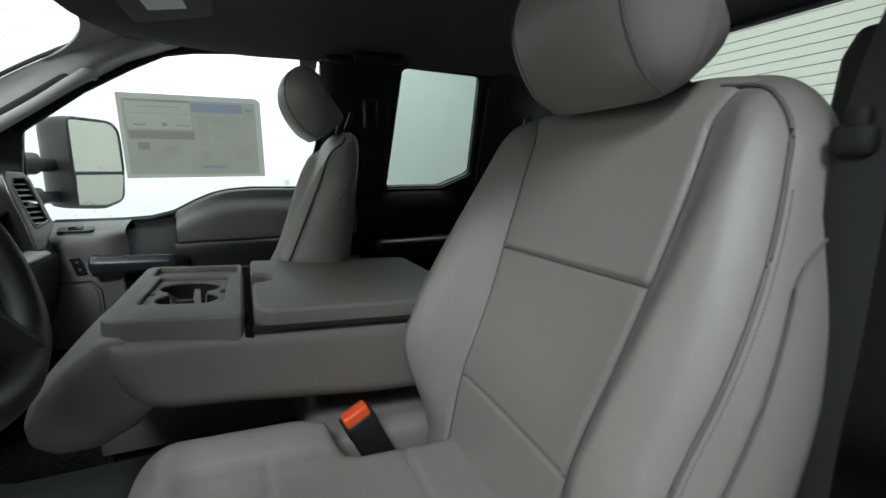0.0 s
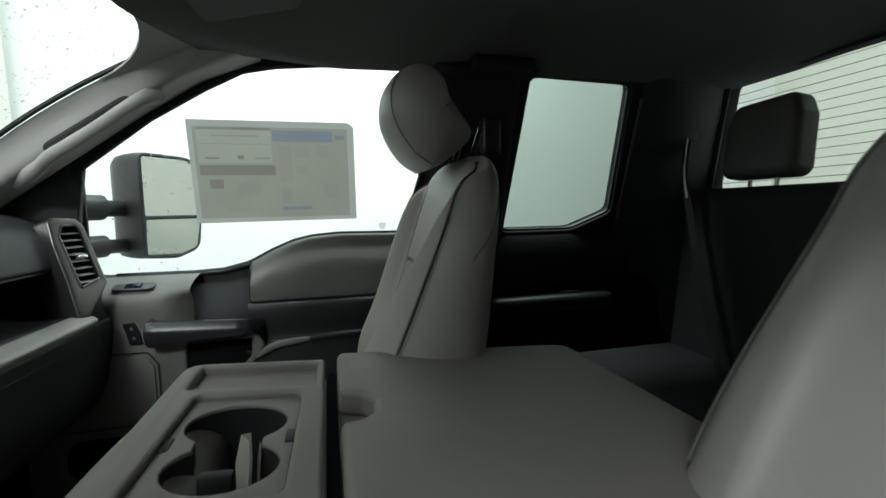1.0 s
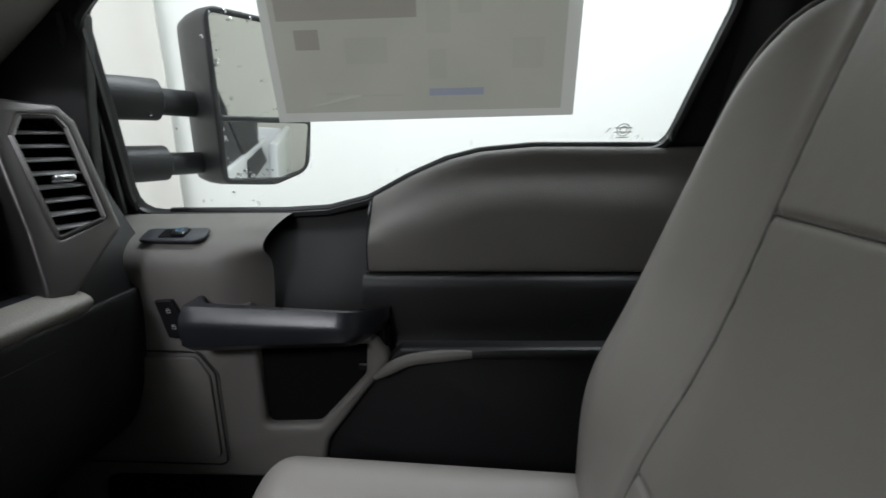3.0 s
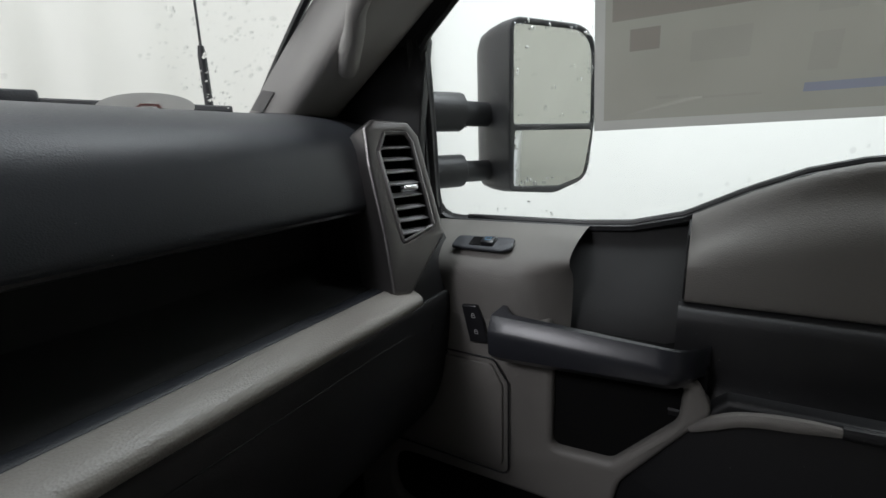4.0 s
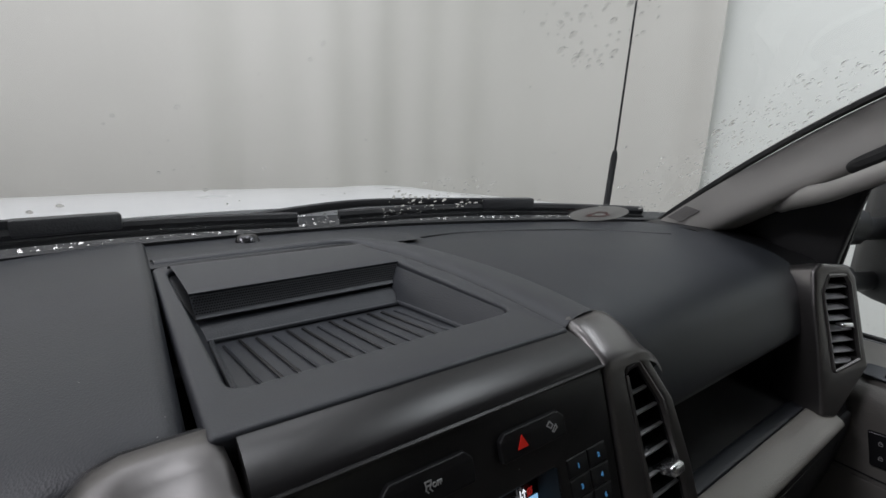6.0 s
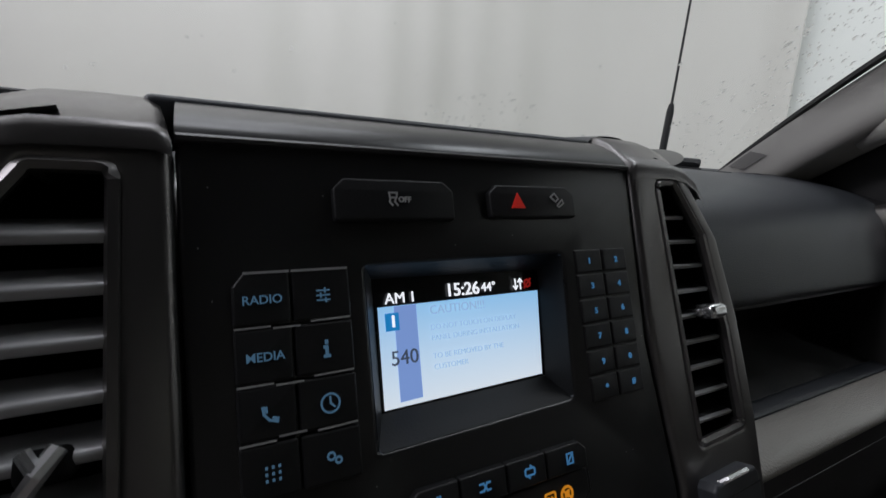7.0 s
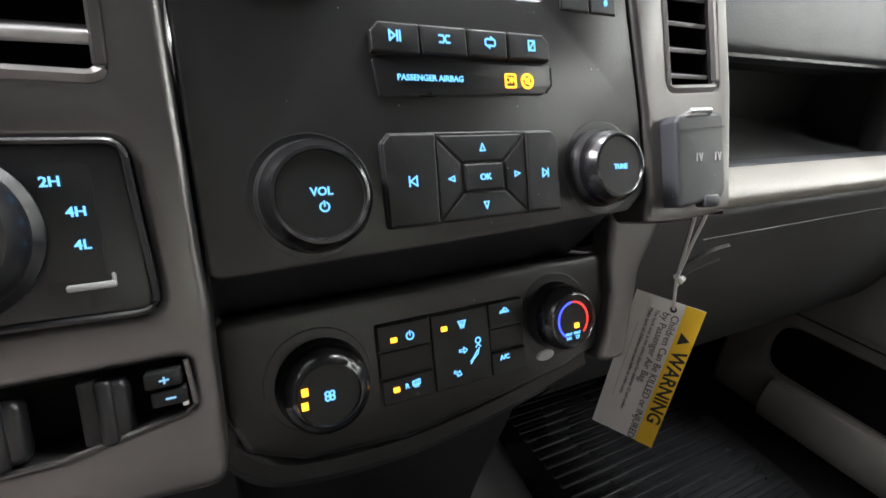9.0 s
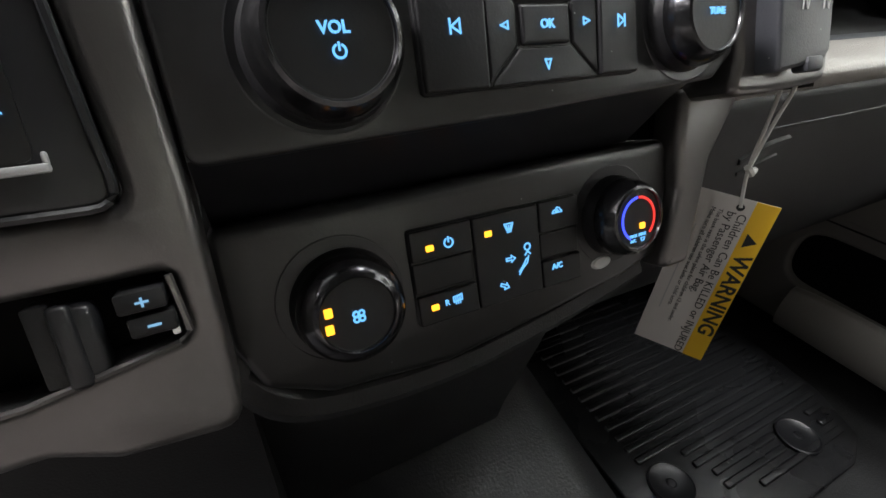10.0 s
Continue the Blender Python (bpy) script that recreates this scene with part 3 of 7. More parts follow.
# pull handle
rings = []
for t in np.linspace(0, 1, 25):
    y = 0.622 - 0.262 * t
    e = min(1, math.sqrt(max(0.0, 1 - (1 - min(1, t / 0.10)) ** 2)) + 0.12)
    out = 0.728 + 0.012 * t + 0.03 * (1 - e) + 0.075 * max(0.0, (t - 0.84) / 0.16) ** 2
    zt, zb = 0.628 - 0.014 * t - 0.012 * (1 - e) - 0.022 * max(0.0, (t - 0.84) / 0.16) ** 2, 0.560 + 0.006 * t + 0.02 * (1 - e)
    back = 0.766 + 0.09 * max(0.0, 1 - t / 0.14) ** 2 + 0.085 * max(0.0, (t - 0.84) / 0.16) ** 2
    rings.append([(back, y, zt - 0.012), (back - 0.004, y, zt - 0.003), (back - 0.010, y, zt), (out + 0.014, y, zt - 0.001), (out + 0.003, y, zt - 0.016), (out, y, zt - 0.026),
                  (out + 0.003, y, zb + 0.014), (out + 0.016, y, zb + 0.003), (back - 0.006, y, zb), (back, y, zb + 0.006)])
part("pull_handle", skin(rings, True, True), PULL, door, "charcoal pull handle bar", angle=32)
# window switch
M_SW = axes((0.819, 0.655, 0.7045), (0, -1, 0), (0.94, 0, 0.34), (-0.34, 0, 0.94))
bez = part("switch_bezel", plate([rpoly([(-0.047, -0.017), (-0.047, 0.015), (0.043, 0.017), (0.047, -0.010), (0.036, -0.019)], 0.008)], 0.005, 0.002, M_SW @ Matrix.Translation((0, 0, 0.0015))), TRAYPL, door)
part("switch_well", plate([rpoly([(-0.020, -0.011), (-0.020, 0.011), (0.018, 0.011), (0.018, -0.011)], 0.003)], 0.002, 0, M_SW @ Matrix.Translation((0, 0, 0.0022))), VOID, bez)
part("rocker", box(-0.002, 0.018, -0.010, 0.010, -0.002, 0.007, 0.003, 2, M_SW), DARKGLOSS, bez)
part("rocker_mark", stroke([[(0.004, -0.003), (0.004, 0.004), (0.012, 0.004), (0.012, -0.003), (0.004, -0.003)]], 0.001, M_SW @ Matrix.Translation((0, 0, 0.0072))), ICE_DIM, bez)
# lock switch
M_LK = axes((0.783, 0.652, 0.594), (0.06, -0.99, 0.05), (0.0, 0.18, 0.98), (-0.99, -0.06, 0.0))
lk = part("lock_switch", plate([rpoly([(-0.013, -0.028), (-0.016, 0.028), (0.008, 0.028), (0.014, 0.004), (0.014, -0.028)], 0.003)], 0.008, 0.002, M_LK @ Matrix.Translation((0, 0, 0.006))), DARKGLOSS, door, "black door lock switch")
for s in (0.012, -0.012):
    part("lock_mark", stroke([[(-0.0022, s - 0.0022), (-0.0022, s + 0.0015), (0.0022, s + 0.0015), (0.0022, s - 0.0022), (-0.0022, s - 0.0022)], circle(0, s + 0.0022, 0.0018, 8, 0, 180)], 0.0008,
                             M_LK @ Matrix.Translation((0, 0, 0.0063))), WHITEMARK, lk)
# dark front return of the door toward the dash
part("front_return", skin([[(0.965, y, 0.10), (0.84, y, 0.10), (0.835, y, 0.62), (0.84, y, 0.80), (0.85, y, 0.86)] for y in (0.90, 1.06)], False, False), DARK, door)
part("sail_panel", plate([rpoly([(-0.98, 0.66), (-0.98, 0.90), (-0.80, 1.03), (-0.755, 1.0), (-0.772, 0.88), (-0.79, 0.70)], 0.008)], 0.02, 0.004,
                         axes((0.845, 0, 0), (0, -1, 0), (0, 0, 1), (-1, 0, 0))), DARK, door, "black triangle behind the mirror")
for dx in (0.0, 0.014):
    part("run_channel", tube([(0.848 - dx * 0.4, 0.770 + dx, 1.0), (0.872 - dx * 0.4, 0.785 + dx, 0.88), (0.915 - dx * 0.4, 0.805 + dx, 0.72)], 0.006, 6), SEAL, door)

# rear half door and quarter
door2 = thing("door_2", (0.86, -0.5, 0.15), "closed rear half door in dark trim with a tinted window", "door", kind="structure")
fr2 = [g2(*p) for p in ((-0.232, 0.60), (-0.232, 1.315), (-0.80, 1.305), (-0.80, 0.60))]
part("window_frame", plate([fr2, REAR_GLASS], 0.05, 0.006, M_RIGHT @ Matrix.Translation((0, 0, 0.032))), DARKCLOTH, door2)
pane = part("pane", plate([grown(REAR_GLASS, 1.03, g2(-0.55, 1.03))], 0.004, 0, M_RIGHT), PANE_TINT, door2, "tinted pane")
pane.visible_shadow = False
rg3 = [M_RIGHT @ Vector((x, y, 0.016)) for x, y in REAR_GLASS]
part("window_seal", tube(rg3 + rg3[:1], 0.007, 6), SEAL, door2)
part("trim_panel", skin([spline([(0.93, y, 0.80), (0.895, y, 0.80), (0.875, y, 0.74), (0.87, y, 0.66), (0.885, y, 0.62), (0.90, y, 0.58), (0.90, y, 0.40), (0.90, y, 0.12)], 4)
                         for y in (-0.23, -0.5, -0.8)], False, False), DARKCLOTH, door2)
part("lower_liner", box(0.915, 0.945, -1.07, -0.22, 0.10, 0.80, 0.0), DARKCLOTH, door2)
part("edge_trim", tube([(glass_x(z) - 0.036, -0.752 - 0.02 * (1.2 - z), z) for z in (1.20, 1.05, 0.84)], 0.0045, 8), GREYTRIM, door2, "grey edge strip behind the glass")
part("armrest", box(0.82, 0.90, -0.72, -0.30, 0.545, 0.60, 0.018, 3), DARK, door2)
part("inner_handle", tube(spline([(0.89, -0.52, 0.592), (0.862, -0.55, 0.598), (0.858, -0.60, 0.598), (0.875, -0.645, 0.592)], 5), 0.010, 8), PULL, door2, "smooth black release handle")
# middle pillar trim with the belt anchor
pil = thing("trim_middle_pillar", (0.80, -0.23, 0.6), "dark pillar trim between the side windows", "pillar", kind="structure")
part("cover", skin([spline([(glass_x(z) + 0.0, -0.095, z), (glass_x(z) - 0.045, -0.115, z), (glass_x(z) - 0.062, -0.16, z), (glass_x(z) - 0.062, -0.30, z), (glass_x(z) - 0.045, -0.345, z), (glass_x(z), -0.36, z)], 4)
                    for z in (0.50, 0.8, 1.0, 1.15, 1.28)], False, False), DARKCLOTH, pil)
part("belt_guide", box(0.680, 0.73, -0.275, -0.225, 1.02, 1.12, 0.012, 3), DARK, pil)
part("coat_hook", box(0.66, 0.76, -0.37, -0.19, 1.238, 1.272, 0.014, 3), DARK, pil)
part("assist_strap", tube(spline([(0.735, -0.10, 1.262), (0.70, -0.15, 1.240), (0.695, -0.24, 1.236), (0.70, -0.36, 1.238), (0.735, -0.40, 1.262)], 6), 0.013, 8), DARKCLOTH, pil)

# rear corner, rear wall and rear window
M_BACK = axes((0, -1.06, 0), (1, 0, 0), (0, 0, 1), (0, -1, 0))
rear_hole = rpoly([(-0.80, 0.915), (0.80, 0.915), (0.735, 1.252), (-0.735, 1.252)], 0.03)
wr = part("wall_rear", plate([[(-0.93, 0.06), (0.93, 0.06), (0.93, 1.0), (0.80, 1.40), (-0.80, 1.40), (-0.93, 1.0)], rear_hole], 0.05, 0.004, M_BACK @ Matrix.Translation((0, 0, 0.05))), DARKCLOTH, None)
tagged(wr, "dark rear wall of the cab", "wall", kind="structure")
rw = thing("window_2", (0, -1.07, 0.93), "rear cab window with fine heating wires", "window", kind="structure")
part("pane", plate([grown(rear_hole, 1.02, (0, 1.08))], 0.004, 0, M_BACK @ Matrix.Translation((0, 0, 0.03))), PANE, rw).visible_shadow = False
rh = [M_BACK @ Vector((x, z, -0.002)) for x, z in rear_hole]
part("window_seal", tube(rh + rh[:1], 0.009, 6), SEAL, rw)
for i in range(13):
    z = 0.945 + i * 0.0245
    half = 0.80 - 0.065 * (z - 0.915) / 0.337 - 0.02
    part("heating_wire", tube([(-half, -1.083, z), (0, -1.083, z + 0.003), (half, -1.083, z)], 0.0009, 4), HEATWIRE, rw)
for s, nm in ((1, "trim_rear_corner"), (-1, "trim_rear_corner")):
    q = part(nm, skin([[(s * (glass_x(z) - 0.03), -0.745, z), (s * (glass_x(z) - 0.055), -0.80, z), (s * (glass_x(z) - 0.075), -0.93, z), (s * (0.80 - 0.19 * max(0, z - 0.93)), -1.065, z)]
                       for z in (0.12, 0.5, 0.8, 1.0, 1.15, 1.30)], False, False), REARTRIM, None)
    tagged(q, "dark grey plastic rear corner of the cab", "pillar", kind="structure")

# driver side: the door stands open, so only sill, middle pillar and rear quarter close the cab
ld = thing("wall_left", (-0.9, -0.6, 0.1), "dark driver-side rear quarter and pillar beside an open door", "wall", kind="structure")
M_LEFT = axes((-0.903, 0, 0.86), (0, -1, 0), (SLOPE / GN, 0, 1 / GN), (-1 / GN, 0, SLOPE / GN))
part("quarter_frame", plate([[g2(*p) for p in ((-0.20, 0.70), (-0.20, 1.315), (-1.08, 1.305), (-1.08, 0.70))], REAR_GLASS], 0.05, 0.006, M_LEFT @ Matrix.Translation((0, 0, 0.02))), DARKCLOTH, ld)
part("pane", plate([grown(REAR_GLASS, 1.03, g2(-0.55, 1.03))], 0.004, 0, M_LEFT), PANE_TINT, ld).visible_shadow = False
part("lower_quarter", box(-0.955, -0.90, -1.08, -0.21, 0.05, 0.71, 0.006), DARKCLOTH, ld)
part("sill", box(-0.95, -0.80, -0.2, 1.2, 0.05, 0.14, 0.01), DARK, ld)
part("pillar_cover", skin([[(-glass_x(z) + 0.01, -0.20, z), (-glass_x(z) + 0.06, -0.215, z), (-glass_x(z) + 0.075, -0.26, z), (-glass_x(z) + 0.075, -0.40, z), (-glass_x(z) + 0.02, -0.42, z)]
                           for z in (0.12, 0.6, 1.0, 1.28)], False, False), DARK, ld)
part("side_rail", tube([(-0.755, -1.05, 1.285), (-0.76, -0.2, 1.29), (-0.755, 0.3, 1.285), (-0.70, 0.50, 1.245)], 0.03, 10), LINER, ld)
fw = part("wall_front", joined(box(-0.93, 0.93, 1.24, 1.28, 0.06, 0.70, 0.0), box(-0.93, 0.93, 1.10, 1.14, 0.06, 0.60, 0.0)), DARK, None)
tagged(fw, "black firewall under the dashboard", "wall", kind="structure")
tagged(part("side_kick_panel", joined(box(0.84, 0.90, 0.86, 1.2, 0.12, 0.80, 0.01), box(-0.90, -0.84, 0.75, 1.2, 0.12, 0.80, 0.01)), DARK, None), "black kick panels beside the footwells", "panel", kind="structure")


# front pillar trims with grab handle
def front_pillar(s):
    p = thing("trim_front_pillar", (s * 0.72, 0.8, 0.92), "grey front pillar trim running up beside the windshield", "pillar", kind="structure")
    def section(t):
        a = ws_point(1, t, -0.006)
        a = Vector((a.x + 0.004 - 0.026 * max(0.0, 1 - t / 0.32), a.y, a.z))
        bl = [(0.845, 0.965, 0.86), (0.838, 0.80, 0.975), (0.813, 0.60, 1.106), (0.787, 0.46, 1.185), (0.768, 0.32, 1.236)]
        k = min(0.999, max(0, t)) * 4
        i = int(k)
        b = Vector(bl[i]).lerp(Vector(bl[i + 1]), k - i) + Vector((-0.018, 0, 0.012))
        swell = math.exp(-((t - 0.42) / 0.26) ** 2)
        mid = a.lerp(b, 0.45) + Vector((-0.030 - 0.020 * swell, -0.030 - 0.014 * swell, -0.012 - 0.006 * swell))
        q1 = a.lerp(b, 0.12) + Vector((-0.012, -0.02, -0.004))
        q3 = a.lerp(b, 0.80) + Vector((-0.026, -0.016, -0.004))
        return [Vector((s * v.x, v.y, v.z)) for v in spline([a, q1, mid, q3, b, b + Vector((0.03, 0.01, 0.01))], 5)]

    part("cover", skin([section(t) for t in np.linspace(-0.02, 1.06, 25)], False, False), PILLAR, p, angle=60)
    out = Vector((-0.82 * s, -0.30, -0.45)) * 0.0014
    part("speaker_plate", thick(skin([[q + out for q in section(t)[1:6]] for t in np.linspace(0.045, 0.105, 5)], False, False), 0.001), GRILLE, p, "fine grey mesh speaker plate")
    return p


pr = front_pillar(1)
front_pillar(-1)
grab = thing("grab_handle", (0.68, 0.68, 1.05), "grey moulded grab handle on the front pillar", "handle")
part("grip", tube(spline([(0.775, 0.850, 0.965), (0.715, 0.782, 0.985), (0.674, 0.738, 1.006), (0.666, 0.695, 1.032), (0.666, 0.64, 1.070), (0.676, 0.585, 1.115), (0.692, 0.555, 1.140), (0.720, 0.542, 1.152)], 7),
                  lambda t: 0.0135 + 0.009 * (2 * t - 1) ** 4, 12, 0.85), PILLAR, grab)
# no hollow here: the recess and its shade are a dark tube
part("recess", tube(spline([(0.694, 0.752, 1.024), (0.690, 0.725, 1.040), (0.688, 0.665, 1.080), (0.692, 0.61, 1.120), (0.698, 0.588, 1.136)], 5), lambda t: 0.0125 - 0.006 * (2 * t - 1) ** 6, 10), DARKCLOTH, grab, "dark tube standing in for the shaded recess behind the grip")

# sun visor
vis = thing("sun_visor", (0.45, 0.45, 1.30), "grey cloth sun visor folded up, with a pale label", "sun visor")
M_V = axes((0, 0.40, 1.250), (1, 0, 0), (0, -0.9915, 0.13), (0, -0.13, -0.9915))
part("panel", plate([rpoly([(0.55, 0.0), (0.50, 0.19), (0.14, 0.19), (0.14, -0.02)], 0.025)], 0.018, 0.007, M_V, 3), LINER, vis)
part("label", plate([rpoly([(0.44, 0.048), (0.43, 0.132), (0.325, 0.125), (0.345, 0.04)], 0.003)], 0.001, 0, M_V @ Matrix.Translation((0, 0, 0.0012))), CARD, vis, "pale warning label")
part("pivot", tube([M_V @ Vector((0.535, 0.01, -0.008)), M_V @ Vector((0.57, -0.005, -0.02)), M_V @ Vector((0.58, -0.01, -0.05))], 0.007, 8), DARK, vis)


# ---------------------------------------------------------------- dashboard
dash = thing("dashboard", (0, 0.9, 0.45), "black and grey truck dashboard with a silver-grey strip", "dashboard")


def pad_profile(x, s=1):
    yw = 1.255 - 0.355 * x * x
    yw = max(yw, 1.03)
    return spline([(x, yw, 0.885), (x, yw - 0.02, 0.897), (x, min(yw - 0.10, 1.02), 0.900), (x, 0.90, 0.893), (x, 0.83, 0.878), (x, 0.79, 0.852), (x, 0.772, 0.815),
                   (x, 0.762, 0.778), (x, 0.764, 0.768), (x, 0.775, 0.762), (x, 0.80, 0.757)], 4)


for s in (1, -1):
    rings = [[(s * p[0], p[1], p[2]) for p in pad_profile(x)] for x in np.linspace(0.125, 0.735, 26)]
    if s < 0:
        lift = lambda x: 0.016 * math.exp(-((x - 0.14) / 0.12) ** 2)
        rings = []
        for x in np.linspace(0.145, 0.735, 28):
            k = math.exp(-((x - 0.14) / 0.09) ** 2)
            yw, u = max(1.255 - 0.355 * x * x, 1.03), lift(x)
            rings.append(spline([(-x, yw, 0.885), (-x, yw - 0.02, 0.897 + u * 0.6), (-x, min(yw - 0.10, 1.02), 0.900 + u), (-x, 0.90, 0.893 + u), (-x, 0.83, 0.878 + u + 0.012 * k), (-x, 0.79 - 0.006 * k, 0.852 + u + 0.034 * k),
                                 (-x, 0.772, 0.815 + 0.07 * k), (-x, 0.762, 0.778 + 0.03 * k), (-x, 0.764, 0.768), (-x, 0.775, 0.762), (-x, 0.80, 0.757)], 4))
        rings = [[(-0.1335, p[1], p[2] - 0.018) for p in rings[0]], [(-0.1345, p[1], p[2] - 0.006) for p in rings[0]], [(-0.138, p[1], p[2] - 0.0015) for p in rings[0]]] + rings
    part("top_pad", skin(rings, False, False), PAD, dash, "black grained soft pad", angle=50)
    # dark shelf recess under the pad
    part("shelf_recess", skin([[(s * x, y, z) for y, z in ((0.80, 0.757), (0.862, 0.750), (0.868, 0.69), (0.83, 0.668), (0.745, 0.6605))] for x in (0.195, 0.45, 0.70)], False, False), DARKCLOTH, dash)
    part("recess_lip", tube([(s * 0.20, 0.769, 0.764), (s * 0.45, 0.769, 0.764), (s * 0.70, 0.769, 0.764)], 0.003, 6), DARKGLOSS, dash)
    # silver-grey strip
    part("strip", skin([spline([(s * x, 0.731, 0.660), (s * x, 0.728, 0.6645), (s * x, 0.712, 0.6635), (s * x, 0.694, 0.6575), (s * x, 0.687, 0.650), (s * x, 0.690, 0.642), (s * x, 0.700, 0.634)], 4)
                        for x in np.linspace(0.195, 0.70, 12)], False, False), STRIP, dash, "silver-grey grained strip", angle=50)
    part("strip_back_lip", skin([spline([(s * x, 0.760, 0.655), (s * x, 0.752, 0.6635), (s * x, 0.742, 0.6645), (s * x, 0.733, 0.6625), (s * x, 0.731, 0.655)], 3) for x in (0.195, 0.45, 0.70)], False, False), PAD, dash, "dark brown-grey lip behind the strip")
    # glove box and knee panel
    part("lower_panel", skin([spline([(s * x, 0.702, 0.638), (s * x, 0.695, 0.630), (s * x, 0.700, 0.56), (s * x, 0.715, 0.48), (s * x, 0.75, 0.42), (s * x, 0.82, 0.385), (s * x, 0.95, 0.37), (s * x, 1.11, 0.40)], 4)
                              for x in np.linspace(0.16, 0.80, 10)], False, False), DARK, dash, angle=50)
    part("end_cap", skin([[(s * x, y, z) for y, z in ((0.70, 0.632), (0.72, 0.69), (0.76, 0.77), (0.80, 0.86), (0.95, 0.90), (1.05, 0.90), (1.1, 0.4), (0.75, 0.42))] for x in (0.70, 0.835)], True, True), DARK, dash)
# glove box seams and latch mark
part("glove_box_seam", tube([(0.276, 0.6965, 0.609), (0.384, 0.6965, 0.609)], 0.0018, 5), SEAL, dash)
part("glove_box_seam", tube(spline([(0.384, 0.6965, 0.609), (0.70, 0.6975, 0.606), (0.73, 0.70, 0.58), (0.72, 0.73, 0.45)], 5), 0.0018, 5), SEAL, dash)
part("glove_box_latch", joined(tube(spline([(0.262, 0.6985, 0.585), (0.29, 0.6965, 0.594), (0.318, 0.6965, 0.597)], 5), 0.004, 6), tube(spline([(0.268, 0.700, 0.573), (0.29, 0.698, 0.579), (0.312, 0.698, 0.583)], 5), 0.003, 6)), DARK, dash)

# centre top with the storage tray
M_TOP = axes((0, 0, 0.910), (1, 0, 0), (0, 1, 0.0), (0, 0, 1))
tray_hole = rpoly([(-0.112, 0.792), (0.107, 0.802), (0.096, 0.985), (0.086, 1.060), (-0.122, 1.052)], [0.012, 0.016, 0.0, 0.012, 0.012])
deck = part("centre_deck", plate([rpoly([(-0.128, 0.752), (0.1165, 0.752), (0.1230, 0.83), (0.1240, 0.91), (0.1150, 1.00), (0.0920, 1.080), (-0.134, 1.072)], [0.004, 0.004, 0.0, 0.0, 0.0, 0.014, 0.012]), tray_hole], 0.02, 0.003, M_TOP), TRAYPL, dash, "dark grey deck with a storage tray")


def ring_at(pts, z):
    return [(x, y, z) for x, y in pts]


tray = part("storage_tray", skin([ring_at([(-0.112, 0.792), (0.107, 0.802), (0.086, 1.060), (-0.122, 1.052)], 0.906), ring_at([(-0.110, 0.806), (0.096, 0.812), (0.084, 1.0), (-0.116, 0.995)], 0.896),
                                  ring_at([(-0.106, 0.816), (0.084, 0.822), (0.081, 0.955), (-0.106, 0.95)], 0.882), [(-0.104, 0.824, 0.884), (0.082, 0.828, 0.885), (0.078, 0.944, 0.872), (-0.103, 0.938, 0.872)]], True, False), PAD, deck, "dark walls of the storage tray")
part("tray_floor", skin([[(-0.104, 0.818, 0.8855), (0.082, 0.822, 0.8865)], [(-0.103, 0.942, 0.8725), (0.078, 0.946, 0.8725)]], False, False), TRAYPL, deck, "ribbed tray floor")
for i in range(13):
    x = -0.094 + i * 0.0132
    y0, y1, rr = 0.830 + 0.004 * (i % 2), 0.926 + 0.003 * ((i * 5) % 3), 0.0013
    part("tray_rib", tube([(x + 0.008, y0 - 0.003, 0.8843), (x + 0.0075, y0, 0.8856), (x, y1, 0.8753), (x, y1 + 0.003, 0.8738)], rr, 5), SEAL if i % 3 else PAD, deck)
part("tray_edge", tube(spline([(-0.1035, 0.822, 0.8875), (-0.1030, 0.900, 0.8800), (-0.1015, 0.938, 0.8758), (-0.096, 0.9415, 0.8755), (0.060, 0.9435, 0.8755), (0.074, 0.9430, 0.8758), (0.0790, 0.936, 0.8765), (0.0820, 0.826, 0.8875)], 4), 0.0023, 8), TRAYPL, deck)
# hood over the back of the tray: a flat top, a rounded lip and a leaning face
hood_l = spline([(-0.121, 1.060, 0.9105), (-0.119, 1.056, 0.9140), (-0.116, 1.020, 0.9138), (-0.1125, 0.972, 0.9115), (-0.1120, 0.9685, 0.9080), (-0.1110, 0.9650, 0.9000), (-0.1095, 0.9600, 0.8925), (-0.1085, 0.9570, 0.8905)], 3)
hood_r = spline([(0.0865, 1.066, 0.9105), (0.0870, 1.062, 0.9140), (0.0905, 1.025, 0.9138), (0.0955, 0.982, 0.9115), (0.0955, 0.9785, 0.9080), (0.0910, 0.9740, 0.9000), (0.0865, 0.9690, 0.8925), (0.0850, 0.9660, 0.8905)], 3)
part("tray_hood", skin([hood_l, hood_r], False, False), TRAYPL, deck, "grey hood over the back of the tray", angle=25)
# shade at the foot of the hood, laid in as a black line
part("hood_shadow_gap", tube([(-0.1095, 0.9590, 0.8895), (0.0850, 0.9680, 0.8895)], 0.0013, 6), SEAL, deck)
mesh_bm = bmesh.new()
for k in range(7):
    f = (k + 0.6) / 7.2
    za, ya = 0.9078 - 0.0150 * f, 0.9683 - 0.0080 * f
    for i in range(92):
        u = (i + 0.5 * (k % 2) + 0.7) / 93.0
        xa = -0.1118 + 0.0022 * f
        xb = 0.0950 - 0.0085 * f
        x, y = xa + (xb - xa) * u, ya + 0.0095 * u
        bmesh.ops.create_circle(mesh_bm, cap_ends=True, radius=0.00085, segments=5, matrix=axes((x, y - 0.0007, za + 0.0002), (1, 0.045, 0), (0, 0.46, 0.88), (0, -0.88, 0.46)))
tagged(part("tray_mesh", mesh_bm, VOID, deck), kind="stuff")
